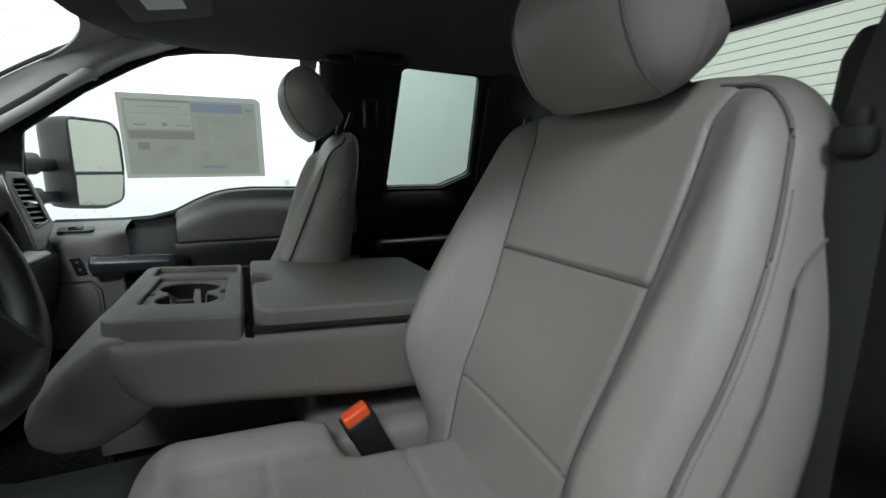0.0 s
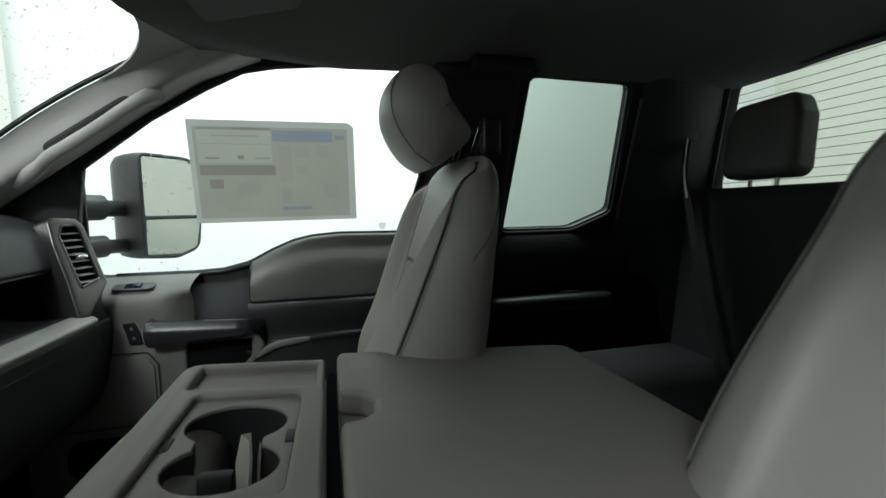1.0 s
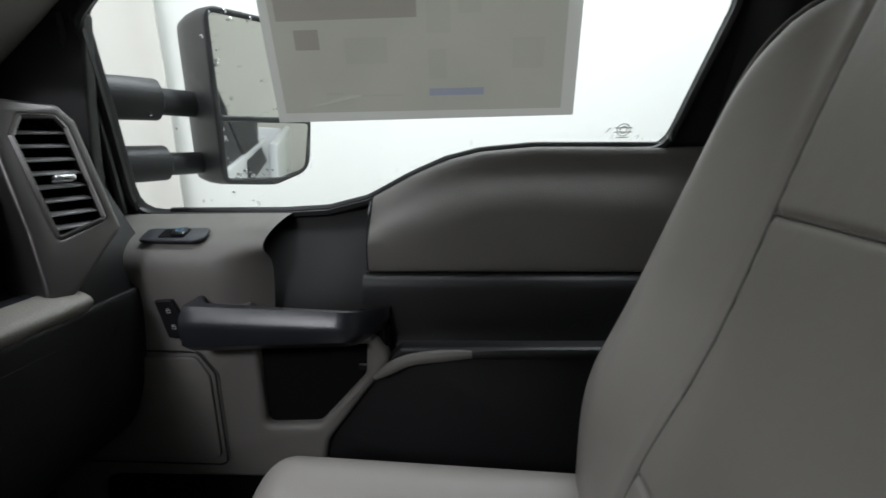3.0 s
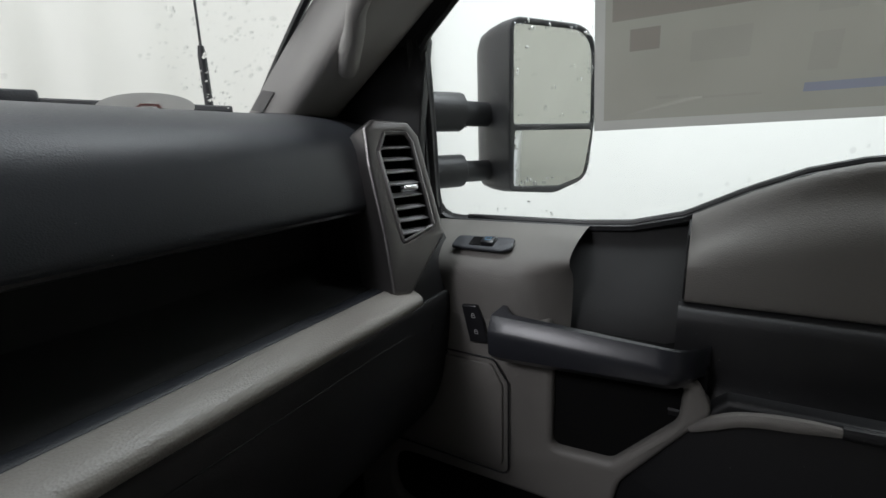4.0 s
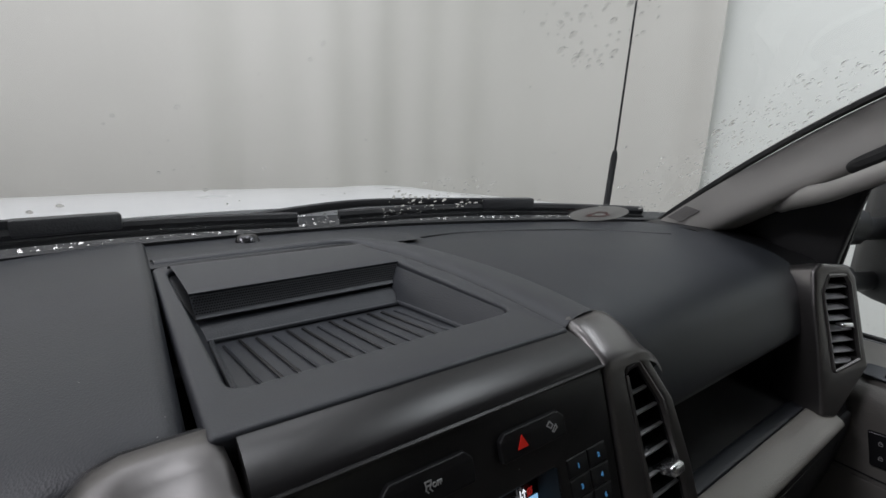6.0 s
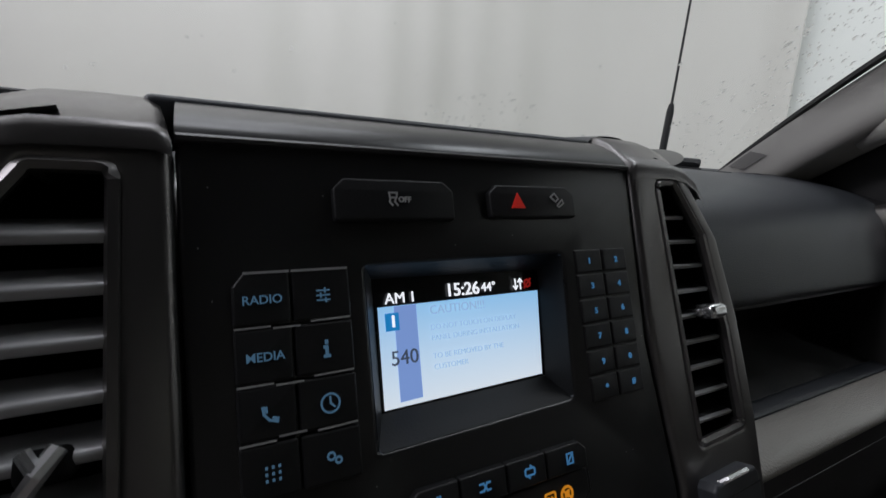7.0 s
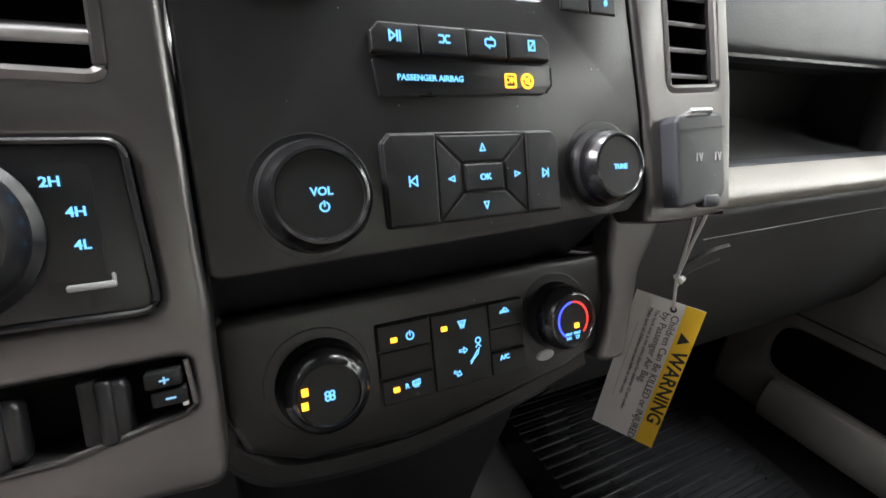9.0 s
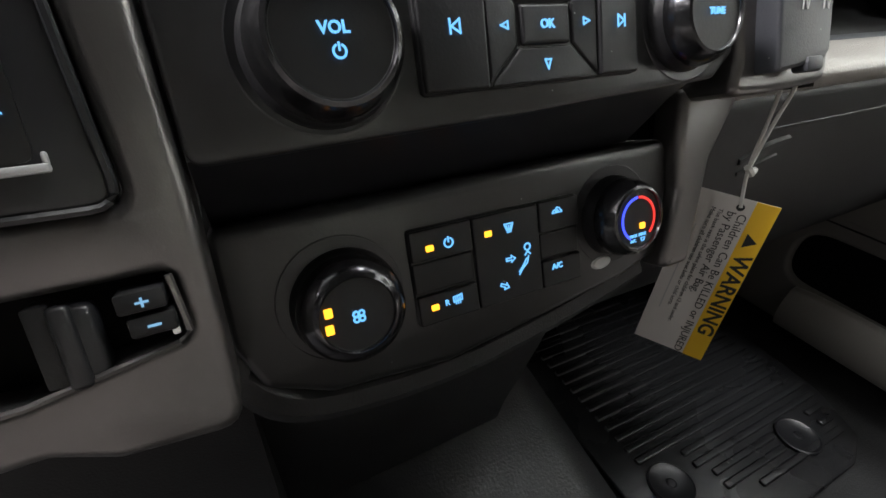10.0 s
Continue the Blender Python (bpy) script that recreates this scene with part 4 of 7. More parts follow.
# gap round the deck
part("deck_groove", tube(spline([(-0.1375, 1.066, 0.9050), (-0.131, 1.0765, 0.9070), (0.030, 1.0835, 0.9070), (0.084, 1.0865, 0.9070), (0.0975, 1.0795, 0.9065), (0.1020, 1.06, 0.9050)], 4), 0.0034, 6), SEAL, deck)
part("deck_back", skin([[(x, 1.15, 0.9030), (x, 1.10, 0.9085), (x, 1.086, 0.9090), (x, 1.078, 0.9050), (x, 1.06, 0.9000)] for x in np.linspace(-0.152, 0.13, 6)], False, False), PAD, dash, angle=50)
# smooth ridge from the back of the deck round to the top of the column
ridge_in = spline([(0.1180, 0.758, 0), (0.1255, 0.83, 0), (0.1270, 0.91, 0), (0.1180, 1.002, 0), (0.0960, 1.077, 0), (0.0620, 1.0965, 0), (0.0, 1.096, 0), (-0.130, 1.087, 0)], 4)
ridge_out = spline([(0.1650, 0.764, 0), (0.1765, 0.83, 0), (0.1780, 0.905, 0), (0.1640, 1.00, 0), (0.1370, 1.070, 0), (0.0900, 1.112, 0), (0.0, 1.122, 0), (-0.134, 1.114, 0)], 4)
ridge = []
for a, b in zip(ridge_in, ridge_out):
    k = 1.0 - smooth(-0.02, 0.09, a[0])
    ridge.append(spline([(a[0] + (b[0] - a[0]) * q, a[1] + (b[1] - a[1]) * q, z - 0.006 * k * q) for q, z in ((-0.03, 0.9000), (0.0, 0.9060), (0.10, 0.9108), (0.30, 0.9135), (0.6, 0.9140), (0.86, 0.9128), (0.97, 0.9085), (1.02, 0.9000), (1.04, 0.885))], 2))
part("ridge", skin(ridge, False, False), TRAYPL, dash, "smooth grey ridge beside the deck", angle=60)
part("pad_seam", tube(spline([(0.145, 1.092, 0.9020), (0.23, 1.115, 0.9005), (0.32, 1.112, 0.8995), (0.49, 1.050, 0.9002), (0.63, 0.955, 0.8975)], 6), 0.0016, 6), SEAL, dash)
part("cowl_shelf", skin([[(x, 1.262 - 0.355 * x * x, 0.893), (x, 1.13 - 0.1 * x * x, 0.905), (x, 1.09, 0.9045)] for x in np.linspace(-0.20, 0.20, 9)], False, False), PAD, dash)
part("light_sensor", lathe([(0.0, 0.010), (0.010, 0.009), (0.014, 0.006), (0.016, 0.0)], 20, Matrix.Translation((-0.015, 1.205, 0.899))), KNOBRING, dash, "small domed light sensor")

# ---------------------------------------------------------------- centre stack, in its own leaning plane
NS, US = Vector((0, -0.939, 0.344)), Vector((0, 0.344, 0.939))
M_S = axes((0, 0.700, 0.835), (1, 0, 0), US, NS)


def at(x, s, d=0.0):
    return M_S @ Matrix.Translation((x, s, d))


stack = thing("centre_stack", (0, 0.70, 0.50), "black centre stack with radio, screen and climate controls", "control panel")
screen_hole = rpoly([(-0.050, 0.0125), (0.058, 0.0135), (0.054, -0.0605), (-0.050, -0.063)], 0.003)
up = part("radio_panel", plate([rpoly([(-0.1165, 0.062), (0.1165, 0.062), (0.1125, -0.04), (0.1205, -0.12), (0.1215, -0.163), (0.108, -0.1735), (0.0, -0.1785), (-0.114, -0.1815)], 0.006), screen_hole],
                               0.02, 0.002, at(0, 0, 0)), STACK, stack, "satin black radio face")
part("panel_lip", skin([[M_S @ Vector(p) for p in ((-0.114, -0.1795, -0.004), (0.0, -0.1765, -0.004), (0.10, -0.172, -0.004), (0.121, -0.162, -0.004))],
                        [M_S @ Vector(p) for p in ((-0.114, -0.190, -0.022), (0.0, -0.187, -0.022), (0.10, -0.182, -0.022), (0.118, -0.172, -0.022))],
                        [M_S @ Vector(p) for p in ((-0.114, -0.205, -0.046), (0.0, -0.204, -0.046), (0.10, -0.200, -0.046), (0.118, -0.19, -0.046))]], False, False), DARKGLOSS, stack)
part("top_cap", skin([[(x, y, z) for y, z in ((0.7205, 0.8915), (0.7218, 0.8950), (0.7255, 0.8985), (0.732, 0.9020), (0.742, 0.9058), (0.757, 0.9085), (0.760, 0.9085), (0.760, 0.89), (0.74, 0.88))] for x in (-0.1165, 0.1165)], True, True), CAP, stack, "satin dark cap along the top edge", angle=40)
part("cap_shine_edge", tube([(-0.116, 0.7205, 0.8935), (0.116, 0.7205, 0.8935)], 0.0016, 6), CAP, stack)


def icon(lines, w, x, s, mat, parent, d=0.0, k=1.0, name="icon"):
    return part(name, stroke([[(a * k, b * k) for a, b in ln] for ln in lines], w, at(x, s, d + 0.0004)), mat, parent)


def word(text, size, x, s, mat, parent, d=0.0, bold=0.0, name="lettering", align="CENTER"):
    return part(name, lettering(text, size, at(x, s, d + 0.0004), align, bold), mat, parent)


def button(pts, parent, r=0.002, h=0.003, mat=None, d=0.0, name="button"):
    return part(name, plate([rpoly(pts, r)], h + 0.004, 0.0011, at(0, 0, d + h)), mat or BUTTON, parent)


def rect(x0, x1, s0, s1):
    return [(x0, s0), (x1, s0), (x1, s1), (x0, s1)]


# traction and hazard buttons
b1 = button([(-0.062, 0.0305), (-0.062, 0.044), (-0.0575, 0.0485), (-0.0115, 0.0485), (-0.0065, 0.044), (-0.0065, 0.0305)], up, 0.002, 0.004, name="traction_button")
word("OFF", 0.0034, -0.0312, 0.0395, WHITEMARK, b1, 0.004, 0.0001)
icon([[(-0.6, 0.9), (0.6, 0.9), (0.5, 0.2), (-0.5, 0.2), (-0.6, 0.9)], [(-0.4, 0.2), (-0.6, -0.4), (-0.2, -0.9)], [(0.4, 0.2), (0.2, -0.4), (0.6, -0.9)]], 0.0007, -0.0365, 0.0398, WHITEMARK, b1, 0.004, 0.0030)
b2 = button([(0.0135, 0.0315), (0.0135, 0.044), (0.018, 0.0480), (0.0625, 0.0480), (0.0675, 0.0435), (0.0675, 0.0315)], up, 0.002, 0.004, name="hazard_button")
part("hazard_mark", plate([[(-0.0042, -0.0035), (0.0042, -0.0035), (0, 0.0042)]], 0.0006, 0, at(0.0295, 0.0398, 0.0047)), REDMARK, b2, "red triangle")
icon([[(-1, 0.4), (-0.3, 0.9), (0.3, 0.2), (-0.2, -0.2), (-1, 0.4)], [(0, -0.7), (0.9, 0.1), (1.1, -0.4), (0.3, -0.9), (0, -0.7)]], 0.0007, 0.0545, 0.0405, WHITEMARK, b2, 0.004, 0.0040)

# left key block: four rows of two
rows = [0.0125, -0.0080, -0.0283, -0.0480, -0.0680]
sl = [[(-1, 0.8), (1, 0.8)], [(-1, 0), (1, 0)], [(-1, -0.8), (1, -0.8)], [(0.3, 0.5), (0.3, 1.1)], [(-0.4, -0.3), (-0.4, 0.3)], [(0.4, -1.1), (0.4, -0.5)]]
eye_i = [[(0, -1), (0, 0.3)], [(-0.3, -1), (0.3, -1)], [(-0.25, 0.3), (0, 0.3)], [(0, 0.9), (0, 1.1)]]
phone = [[(-0.8, 0.9), (-0.7, 0.1), (-0.1, -0.6), (0.8, -0.9)], [(-0.8, 0.9), (-0.45, 0.85), (-0.4, 0.4)], [(0.8, -0.9), (0.85, -0.55), (0.4, -0.4)]]
clock = [circle(0, 0, 1, 20), [(0, 0.65), (0, 0), (0.4, -0.4)]]
dots6 = [[(a, b - 0.02), (a, b + 0.02)] for a in (-0.75, 0, 0.75) for b in (-0.75, 0, 0.75)]
gears = [circle(-0.4, 0.35, 0.5, 10), circle(0.6, -0.35, 0.42, 10)]
marks = [("RADIO", sl), ("MEDIA", eye_i), (phone, clock), (dots6, gears)]
for i in range(4):
    s1, s0 = rows[i] - 0.0006, rows[i + 1] + 0.0006
    lp = [(-0.1005, s0), (-0.1005, s1 if i else s1 - 0.005), (-0.0965 if not i else -0.1, s1), (-0.0808, s1), (-0.0808, s0)]
    kl = button(lp if i < 3 else [(-0.1005, s1), (-0.0808, s1), (-0.0808, s0), (-0.0965, s0), (-0.1005, s0 + 0.004)], up, 0.0012, 0.0035, name="key")
    kr = button(rect(-0.0800, -0.058, s0, s1), up, 0.0012, 0.0035, name="key")
    sc = (s0 + s1) / 2 - 0.0006
    a, b = marks[i]
    if isinstance(a, str):
        word(a, 0.0045, -0.0905, sc, ICE_DIM, kl, 0.0035, 0.00004)
    else:
        icon(a, 0.0009, -0.0900, sc, ICE_DIM, kl, 0.0035, 0.0029)
    icon(b, (0.0006, 0.0012, 0.0007, 0.0007)[i], -0.0687, sc, ICE_DIM, kr, 0.0035, (0.0023, 0.0026, 0.0034, 0.0026)[i])
    if not i:
        # highlight on the top bevel, drawn as pale strips
        part("key_top_highlight", stroke([[(-0.0962, s1 - 0.0002), (-0.0812, s1 - 0.0002)], [(-0.0796, s1 - 0.0002), (-0.0590, s1 - 0.0002)]], 0.0009, at(0, 0, 0.0034)), SLAT, up, "highlight along the top of the key block, put in as pale strips")
    if i:
        # light caught between the key rows, drawn as pale strokes
        part("key_gap_shine", stroke([[(-0.1, rows[i]), (-0.0885, rows[i])], [(-0.087, rows[i] - 0.0008 + 0.002 * (i == 3)), (-0.078, rows[i] - 0.0008 + 0.002 * (i == 3))], [(-0.0735, rows[i] + 0.0003), (-0.059, rows[i] + 0.0006)]], 0.0007, at(0, 0, 0.0032)), SLAT, up)

# right key pad: six rows of two digits
for i in range(6):
    s1 = 0.0145 - i * 0.01335
    for k, (x0, x1) in enumerate(((0.0655, 0.0850), (0.0856, 0.1045))):
        kb = button(rect(x0, x1, s1 - 0.0126, s1), up, 0.001, 0.0010, name="digit_key")
        word(["1", "2", "3", "4", "5", "6", "7", "8", "9", "0", "*", "#"][2 * i + k], 0.0043, (0.0752 if k == 0 else 0.0955) + 0.0002 * i, s1 - 0.0065, ICE, kb, 0.0010, 0.0001)

# screen in its recess
out_r = [(-0.050, 0.0125), (0.058, 0.0135), (0.054, -0.0605), (-0.050, -0.063)]
in_r = [(-0.0425, 0.0075), (0.053, 0.0065), (0.0495, -0.0500), (-0.0425, -0.0515)]
rec = part("screen_surround", skin([[M_S @ Vector((x, s, -0.001)) for x, s in out_r], [M_S @ Vector((x, s, -0.0155)) for x, s in in_r]], True, False), SURROUND, up, "black stepped surround", angle=20)
D = -0.016
part("display_glass", plate([in_r], 0.003, 0, at(0, 0, D)), SCREEN_DARK, rec)
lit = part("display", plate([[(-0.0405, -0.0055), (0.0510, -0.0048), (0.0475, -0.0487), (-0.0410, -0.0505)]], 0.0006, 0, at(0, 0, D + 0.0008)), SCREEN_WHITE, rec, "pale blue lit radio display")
part("band", plate([[(-0.0330, -0.0056), (-0.0220, -0.0055), (-0.0225, -0.0478), (-0.0335, -0.0482)]], 0.0004, 0, at(0, 0, D + 0.0013)), SCREEN_BAND, rec)
part("preset_tab", plate([[(-0.0378, -0.0085), (-0.0312, -0.0085), (-0.0312, -0.0165), (-0.0378, -0.0165)]], 0.0004, 0, at(0, 0, D + 0.0018)), SCREEN_TAB, rec)
word("1", 0.0072, -0.0342, -0.0125, SCREEN_TEXT, rec, D + 0.002, 0.0002)
word("540", 0.0092, -0.0370, -0.0290, SCREEN_DIGIT, rec, D + 0.002, 0.0, align="LEFT")
word("AM 1", 0.0070, -0.0372, -0.0022, SCREEN_TEXT, rec, D + 0.001, 0.0, align="LEFT")
word("15:26", 0.0088, 0.0040, -0.0008, SCREEN_TEXT, rec, D + 0.001, 0.00008)
word("44°", 0.0064, 0.0192, -0.0008, SCREEN_TEXT, rec, D + 0.001, 0.0)
icon([[(-0.5, -1), (-0.5, 1)], [(-1, -0.4), (-0.5, -1), (0, -0.4)], [(0.7, -1), (0.7, 1)], [(0.2, 0.4), (0.7, 1), (1.2, 0.4)]], 0.0007, 0.0375, -0.0005, SCREEN_TEXT, rec, D + 0.001, 0.0026)
icon([circle(0, 0, 0.8, 8), [(-0.9, -0.9), (0.9, 0.9)]], 0.0009, 0.0440, -0.0005, REDGLOW, rec, D + 0.001, 0.0024)
word("CAUTION!!!", 0.0058, -0.0155, -0.0092, SCREEN_GREY, rec, D + 0.0015, 0.0, align="LEFT")
for i, tx in enumerate(("DO NOT TOUCH ON DISPLAY", "PANEL DURING INSTALLATION", "TO BE REMOVED BY THE", "CUSTOMER")):
    word(tx, 0.0036, -0.0158, (-0.0172, -0.0222, -0.0305, -0.0355)[i], SCREEN_GREY, rec, D + 0.0015, -0.00008, align="LEFT")

# media keys and the airbag lamp strip
xs = [-0.041, -0.0178, 0.0062, 0.0285, 0.0540]
play = [[(-1, -0.8), (-1, 0.8), (0.0, 0), (-1, -0.8)], [(0.4, -0.8), (0.4, 0.8)], [(0.9, -0.8), (0.9, 0.8)]]
shuf = [[(-1, 0.6), (-0.3, 0.6), (0.4, -0.6), (1, -0.6)], [(-1, -0.6), (-0.3, -0.6), (0.4, 0.6), (1, 0.6)]]
rep = [[(0.5, 0.6), (-0.8, 0.6), (-1.05, 0.35), (-1.05, -0.35), (-0.8, -0.6), (-0.4, -0.6)], [(-0.5, -0.6), (0.8, -0.6), (1.05, -0.35), (1.05, 0.35), (0.8, 0.6), (0.4, 0.6)], [(0.2, 1.0), (0.6, 0.6)], [(-0.2, -1.0), (-0.6, -0.6)]]
scan = [[(-0.7, -0.9), (-0.7, 0.9), (0.7, 0.9), (0.7, -0.9), (-0.7, -0.9)], [(-0.6, -0.8), (0.6, 0.8)]]
for i, ic in enumerate((play, shuf, rep, scan)):
    x0, x1 = xs[i] + 0.0003, xs[i + 1] - 0.0003
    pts = rect(x0, x1, -0.0925, -0.0797)
    if i == 0:
        pts = [(x0, -0.0925), (x1, -0.0925), (x1, -0.0797), (x0 + 0.004, -0.0797), (x0, -0.0837)]
    if i == 3:
        pts = [(x0, -0.0925), (x1, -0.0925), (x1, -0.0835), (x1 - 0.004, -0.0797), (x0, -0.0797)]
    kb = button(pts, up, 0.001, 0.004, name="media_key")
    icon(ic, 0.0008, (-0.0298, -0.0060, 0.0182, 0.0422)[i], -0.0857, ICE, kb, 0.004, 0.0025)
ab = part("airbag_strip", plate([rpoly([(-0.0405, -0.0945), (0.0545, -0.0935), (0.0550, -0.1050), (0.0500, -0.1085), (-0.0385, -0.1110)], 0.0015)], 0.005, 0.0008, at(0, 0, 0.0015)), DARKGLOSS, up, "glossy black airbag lamp strip")
word("PASSENGER AIRBAG", 0.0037, -0.0130, -0.1025, ICE, ab, 0.0015, 0.00005)
part("airbag_on_lamp", plate([rpoly(rect(0.0268, 0.0335, -0.1058, -0.0988), 0.001), rpoly(rect(0.0276, 0.0327, -0.1050, -0.0996), 0.0006)], 0.0005, 0, at(0, 0, 0.0021)), AMBER, ab)
word("ON", 0.0042, 0.0302, -0.1022, AMBER, ab, 0.0016, 0.0)
part("airbag_off_lamp", stroke([circle(0.0402, -0.1022, 0.0033, 18), [(0.0380, -0.1002), (0.0424, -0.1042)], [(0.0395, -0.1015), (0.0412, -0.1010), (0.0408, -0.1032), (0.0393, -0.1030), (0.0395, -0.1015)]], 0.0011, at(0, 0, 0.0017)), AMBER, ab)
# glint round the strip's end, drawn as a metallic stroke
part("strip_glint", stroke([[(0.0552, -0.0955), (0.0552, -0.1040), (0.0515, -0.1078)]], 0.0006, at(0, 0, 0.0016)), KNOBRING, up)


def knob(name, x, s, d, r, h, cap, label):
    k = part(name, lathe([(r * 1.05, -0.004), (r * 1.05, 0.0015), (r * 1.02, 0.003), (r * 0.985, h * 0.30), (r * 0.97, h * 0.55), (r * 0.90, h * 0.80), (cap * 1.12, h * 0.97), (cap * 1.04, h), (cap, h - 0.0012), (0.0005, h - 0.0012)], 56, at(x, s, d)),
             BUTTON, up if d > -0.02 else clim, label)
    part("rim", lathe([(r * 0.99, h * 0.40), (r * 0.985, h * 0.55), (r * 0.925, h * 0.79), (cap * 1.13, h * 0.985), (cap * 1.05, h * 1.012), (cap * 1.01, h * 0.96), (cap * 1.0, h * 0.7)], 56, at(x, s, d)), KNOBRING, k, "glossy rim")
    return k


well = [(0.0262, 0.0001), (0.0256, 0.0003), (0.0250, -0.0015), (0.0005, -0.0015)]
part("knob_well", lathe(well, 40, at(-0.0715, -0.1515, 0)), DARKGLOSS, up)
part("knob_well", lathe(well, 40, at(0.0880, -0.1475, 0)), DARKGLOSS, up)
kv = knob("volume_knob", -0.0710, -0.1520, 0.0, 0.0225, 0.019, 0.0165, "black volume knob with a bright rim")
word("VOL", 0.0044, -0.0712, -0.1508, ICE, kv, 0.0185, 0.0001)
icon([circle(0, 0, 1, 18, 120, 420), [(0, 0.2), (0, 1.2)]], 0.0006, -0.0707, -0.1566, ICE, kv, 0.0185, 0.0017)
kt = knob("tuning_knob", 0.0865, -0.1480, 0.0, 0.0205, 0.016, 0.0150, "black tuning knob")
word("TUNE", 0.0036, 0.0862, -0.1487, ICE, kt, 0.0155, 0.0001)

# navigation keys
npk = part("navigation_pad", plate([rpoly([(-0.0412, -0.1690), (-0.0412, -0.1310), (-0.0370, -0.1265), (0.0515, -0.1265), (0.0555, -0.1305), (0.0550, -0.1680)], 0.002)], 0.006, 0.0012, at(0, 0, 0.0025)), BUTTON, up)
button([(-0.0405, -0.1682), (-0.0405, -0.1315), (-0.0368, -0.1275), (-0.0150, -0.1275), (-0.0160, -0.1685)], npk, 0.001, 0.0045, name="previous_key")
button([(0.0350, -0.1275), (0.0510, -0.1275), (0.0547, -0.1310), (0.0545, -0.1675), (0.0345, -0.1675)], npk, 0.001, 0.0045, name="next_key")
button(rect(-0.0010, 0.0205, -0.1550, -0.1420), npk, 0.001, 0.0042, name="ok_key")
button([(-0.0145, -0.1282), (0.0342, -0.1282), (0.0212, -0.1412), (-0.0018, -0.1412)], npk, 0.0006, 0.0032, name="arrow_key")
button([(-0.0150, -0.1680), (0.0338, -0.1675), (0.0212, -0.1558), (-0.0018, -0.1558)], npk, 0.0006, 0.0036, name="arrow_key")
button([(-0.0150, -0.1290), (-0.0025, -0.1416), (-0.0025, -0.1552), (-0.0155, -0.1672)], npk, 0.0006, 0.0034, name="arrow_key")
button([(0.0345, -0.1290), (0.0218, -0.1416), (0.0218, -0.1552), (0.0342, -0.1668)], npk, 0.0006, 0.0034, name="arrow_key")
word("OK", 0.0042, 0.0097, -0.1487, ICE, npk, 0.0044, 0.0001)
tri_up = [[(-0.7, -0.8), (0.7, -0.8), (0, 0.9), (-0.7, -0.8)]]
icon(tri_up, 0.0006, 0.0095, -0.1345, ICE, npk, 0.0036, 0.0019)
icon([[(a, -b) for a, b in tri_up[0]]], 0.0006, 0.0092, -0.1620, ICE, npk, 0.0039, 0.0019)
icon([[(-b, a) for a, b in tri_up[0]]], 0.0006, -0.0083, -0.1485, ICE, npk, 0.0037, 0.0017)
icon([[(b, a) for a, b in tri_up[0]]], 0.0006, 0.0283, -0.1480, ICE, npk, 0.0037, 0.0017)
icon([[(-0.8, -1), (-0.8, 1)], [(0.9, -1), (-0.6, 0), (0.9, 1), (0.9, -1)]], 0.0007, -0.0282, -0.1485, ICE, npk, 0.0048, 0.0021)
icon([[(0.8, -1), (0.8, 1)], [(-0.9, -1), (0.6, 0), (-0.9, 1), (-0.9, -1)]], 0.0007, 0.0450, -0.1485, ICE, npk, 0.0048, 0.0020)

# climate panel, set back below
CD = -0.030
clim = part("climate_panel", plate([rpoly([(-0.1170, -0.203), (0.1145, -0.200), (0.1145, -0.2270), (0.1080, -0.2620), (0.0770, -0.2715), (0.0370, -0.2765), (-0.0300, -0.2845), (-0.0850, -0.2795), (-0.1100, -0.2680), (-0.1180, -0.2480)], 0.008)],
                                  0.03, 0.004, at(0, 0, CD), 3), STACK, stack, "satin black climate panel")
part("climate_panel_hem", tube(spline([M_S @ Vector(p) for p in ((-0.120, -0.238, CD - 0.012), (-0.116, -0.262, CD - 0.012), (-0.095, -0.285, CD - 0.014), (-0.03, -0.292, CD - 0.016), (0.04, -0.284, CD - 0.016), (0.10, -0.272, CD - 0.016))], 6), 0.010, 8), DARK, stack)
cp = part("button_block", plate([rpoly(rect(-0.0440, 0.0470, -0.2625, -0.2185), 0.002)], 0.006, 0.001, at(0, 0, CD + 0.0015)), DARKGLOSS, clim)
cells = [rect(-0.0435, -0.0140, -0.2328, -0.2192), rect(-0.0435, -0.0140, -0.2475, -0.2335), rect(-0.0435, -0.0140, -0.2620, -0.2482), rect(-0.0132, 0.0222, -0.2620, -0.2192),
         rect(0.0230, 0.0465, -0.2338, -0.2190), rect(0.0230, 0.0465, -0.2475, -0.2345), rect(0.0230, 0.0465, -0.2620, -0.2482)]
keys = [part("climate_key", plate([rpoly(c, 0.0012)], 0.005, 0.0009, at(0, 0, CD + (0.0035 if i not in (1, 5) else 0.0022))), BUTTON, cp) for i, c in enumerate(cells)]
H = CD + 0.0035
for x, s in ((-0.0350, -0.2275), (-0.0060, -0.2275), (-0.0362, -0.2541)):
    part("indicator_lamp", plate([rpoly(rect(x - 0.0018, x + 0.0018, s - 0.0013, s + 0.0013), 0.0005)], 0.0005, 0, at(0, 0, H + 0.0006)), AMBER, keys[0])
icon([circle(0, 0, 1, 18, 120, 420), [(0, 0.2), (0, 1.2)]], 0.0007, -0.0260, -0.2268, ICE, keys[0], H, 0.0020)
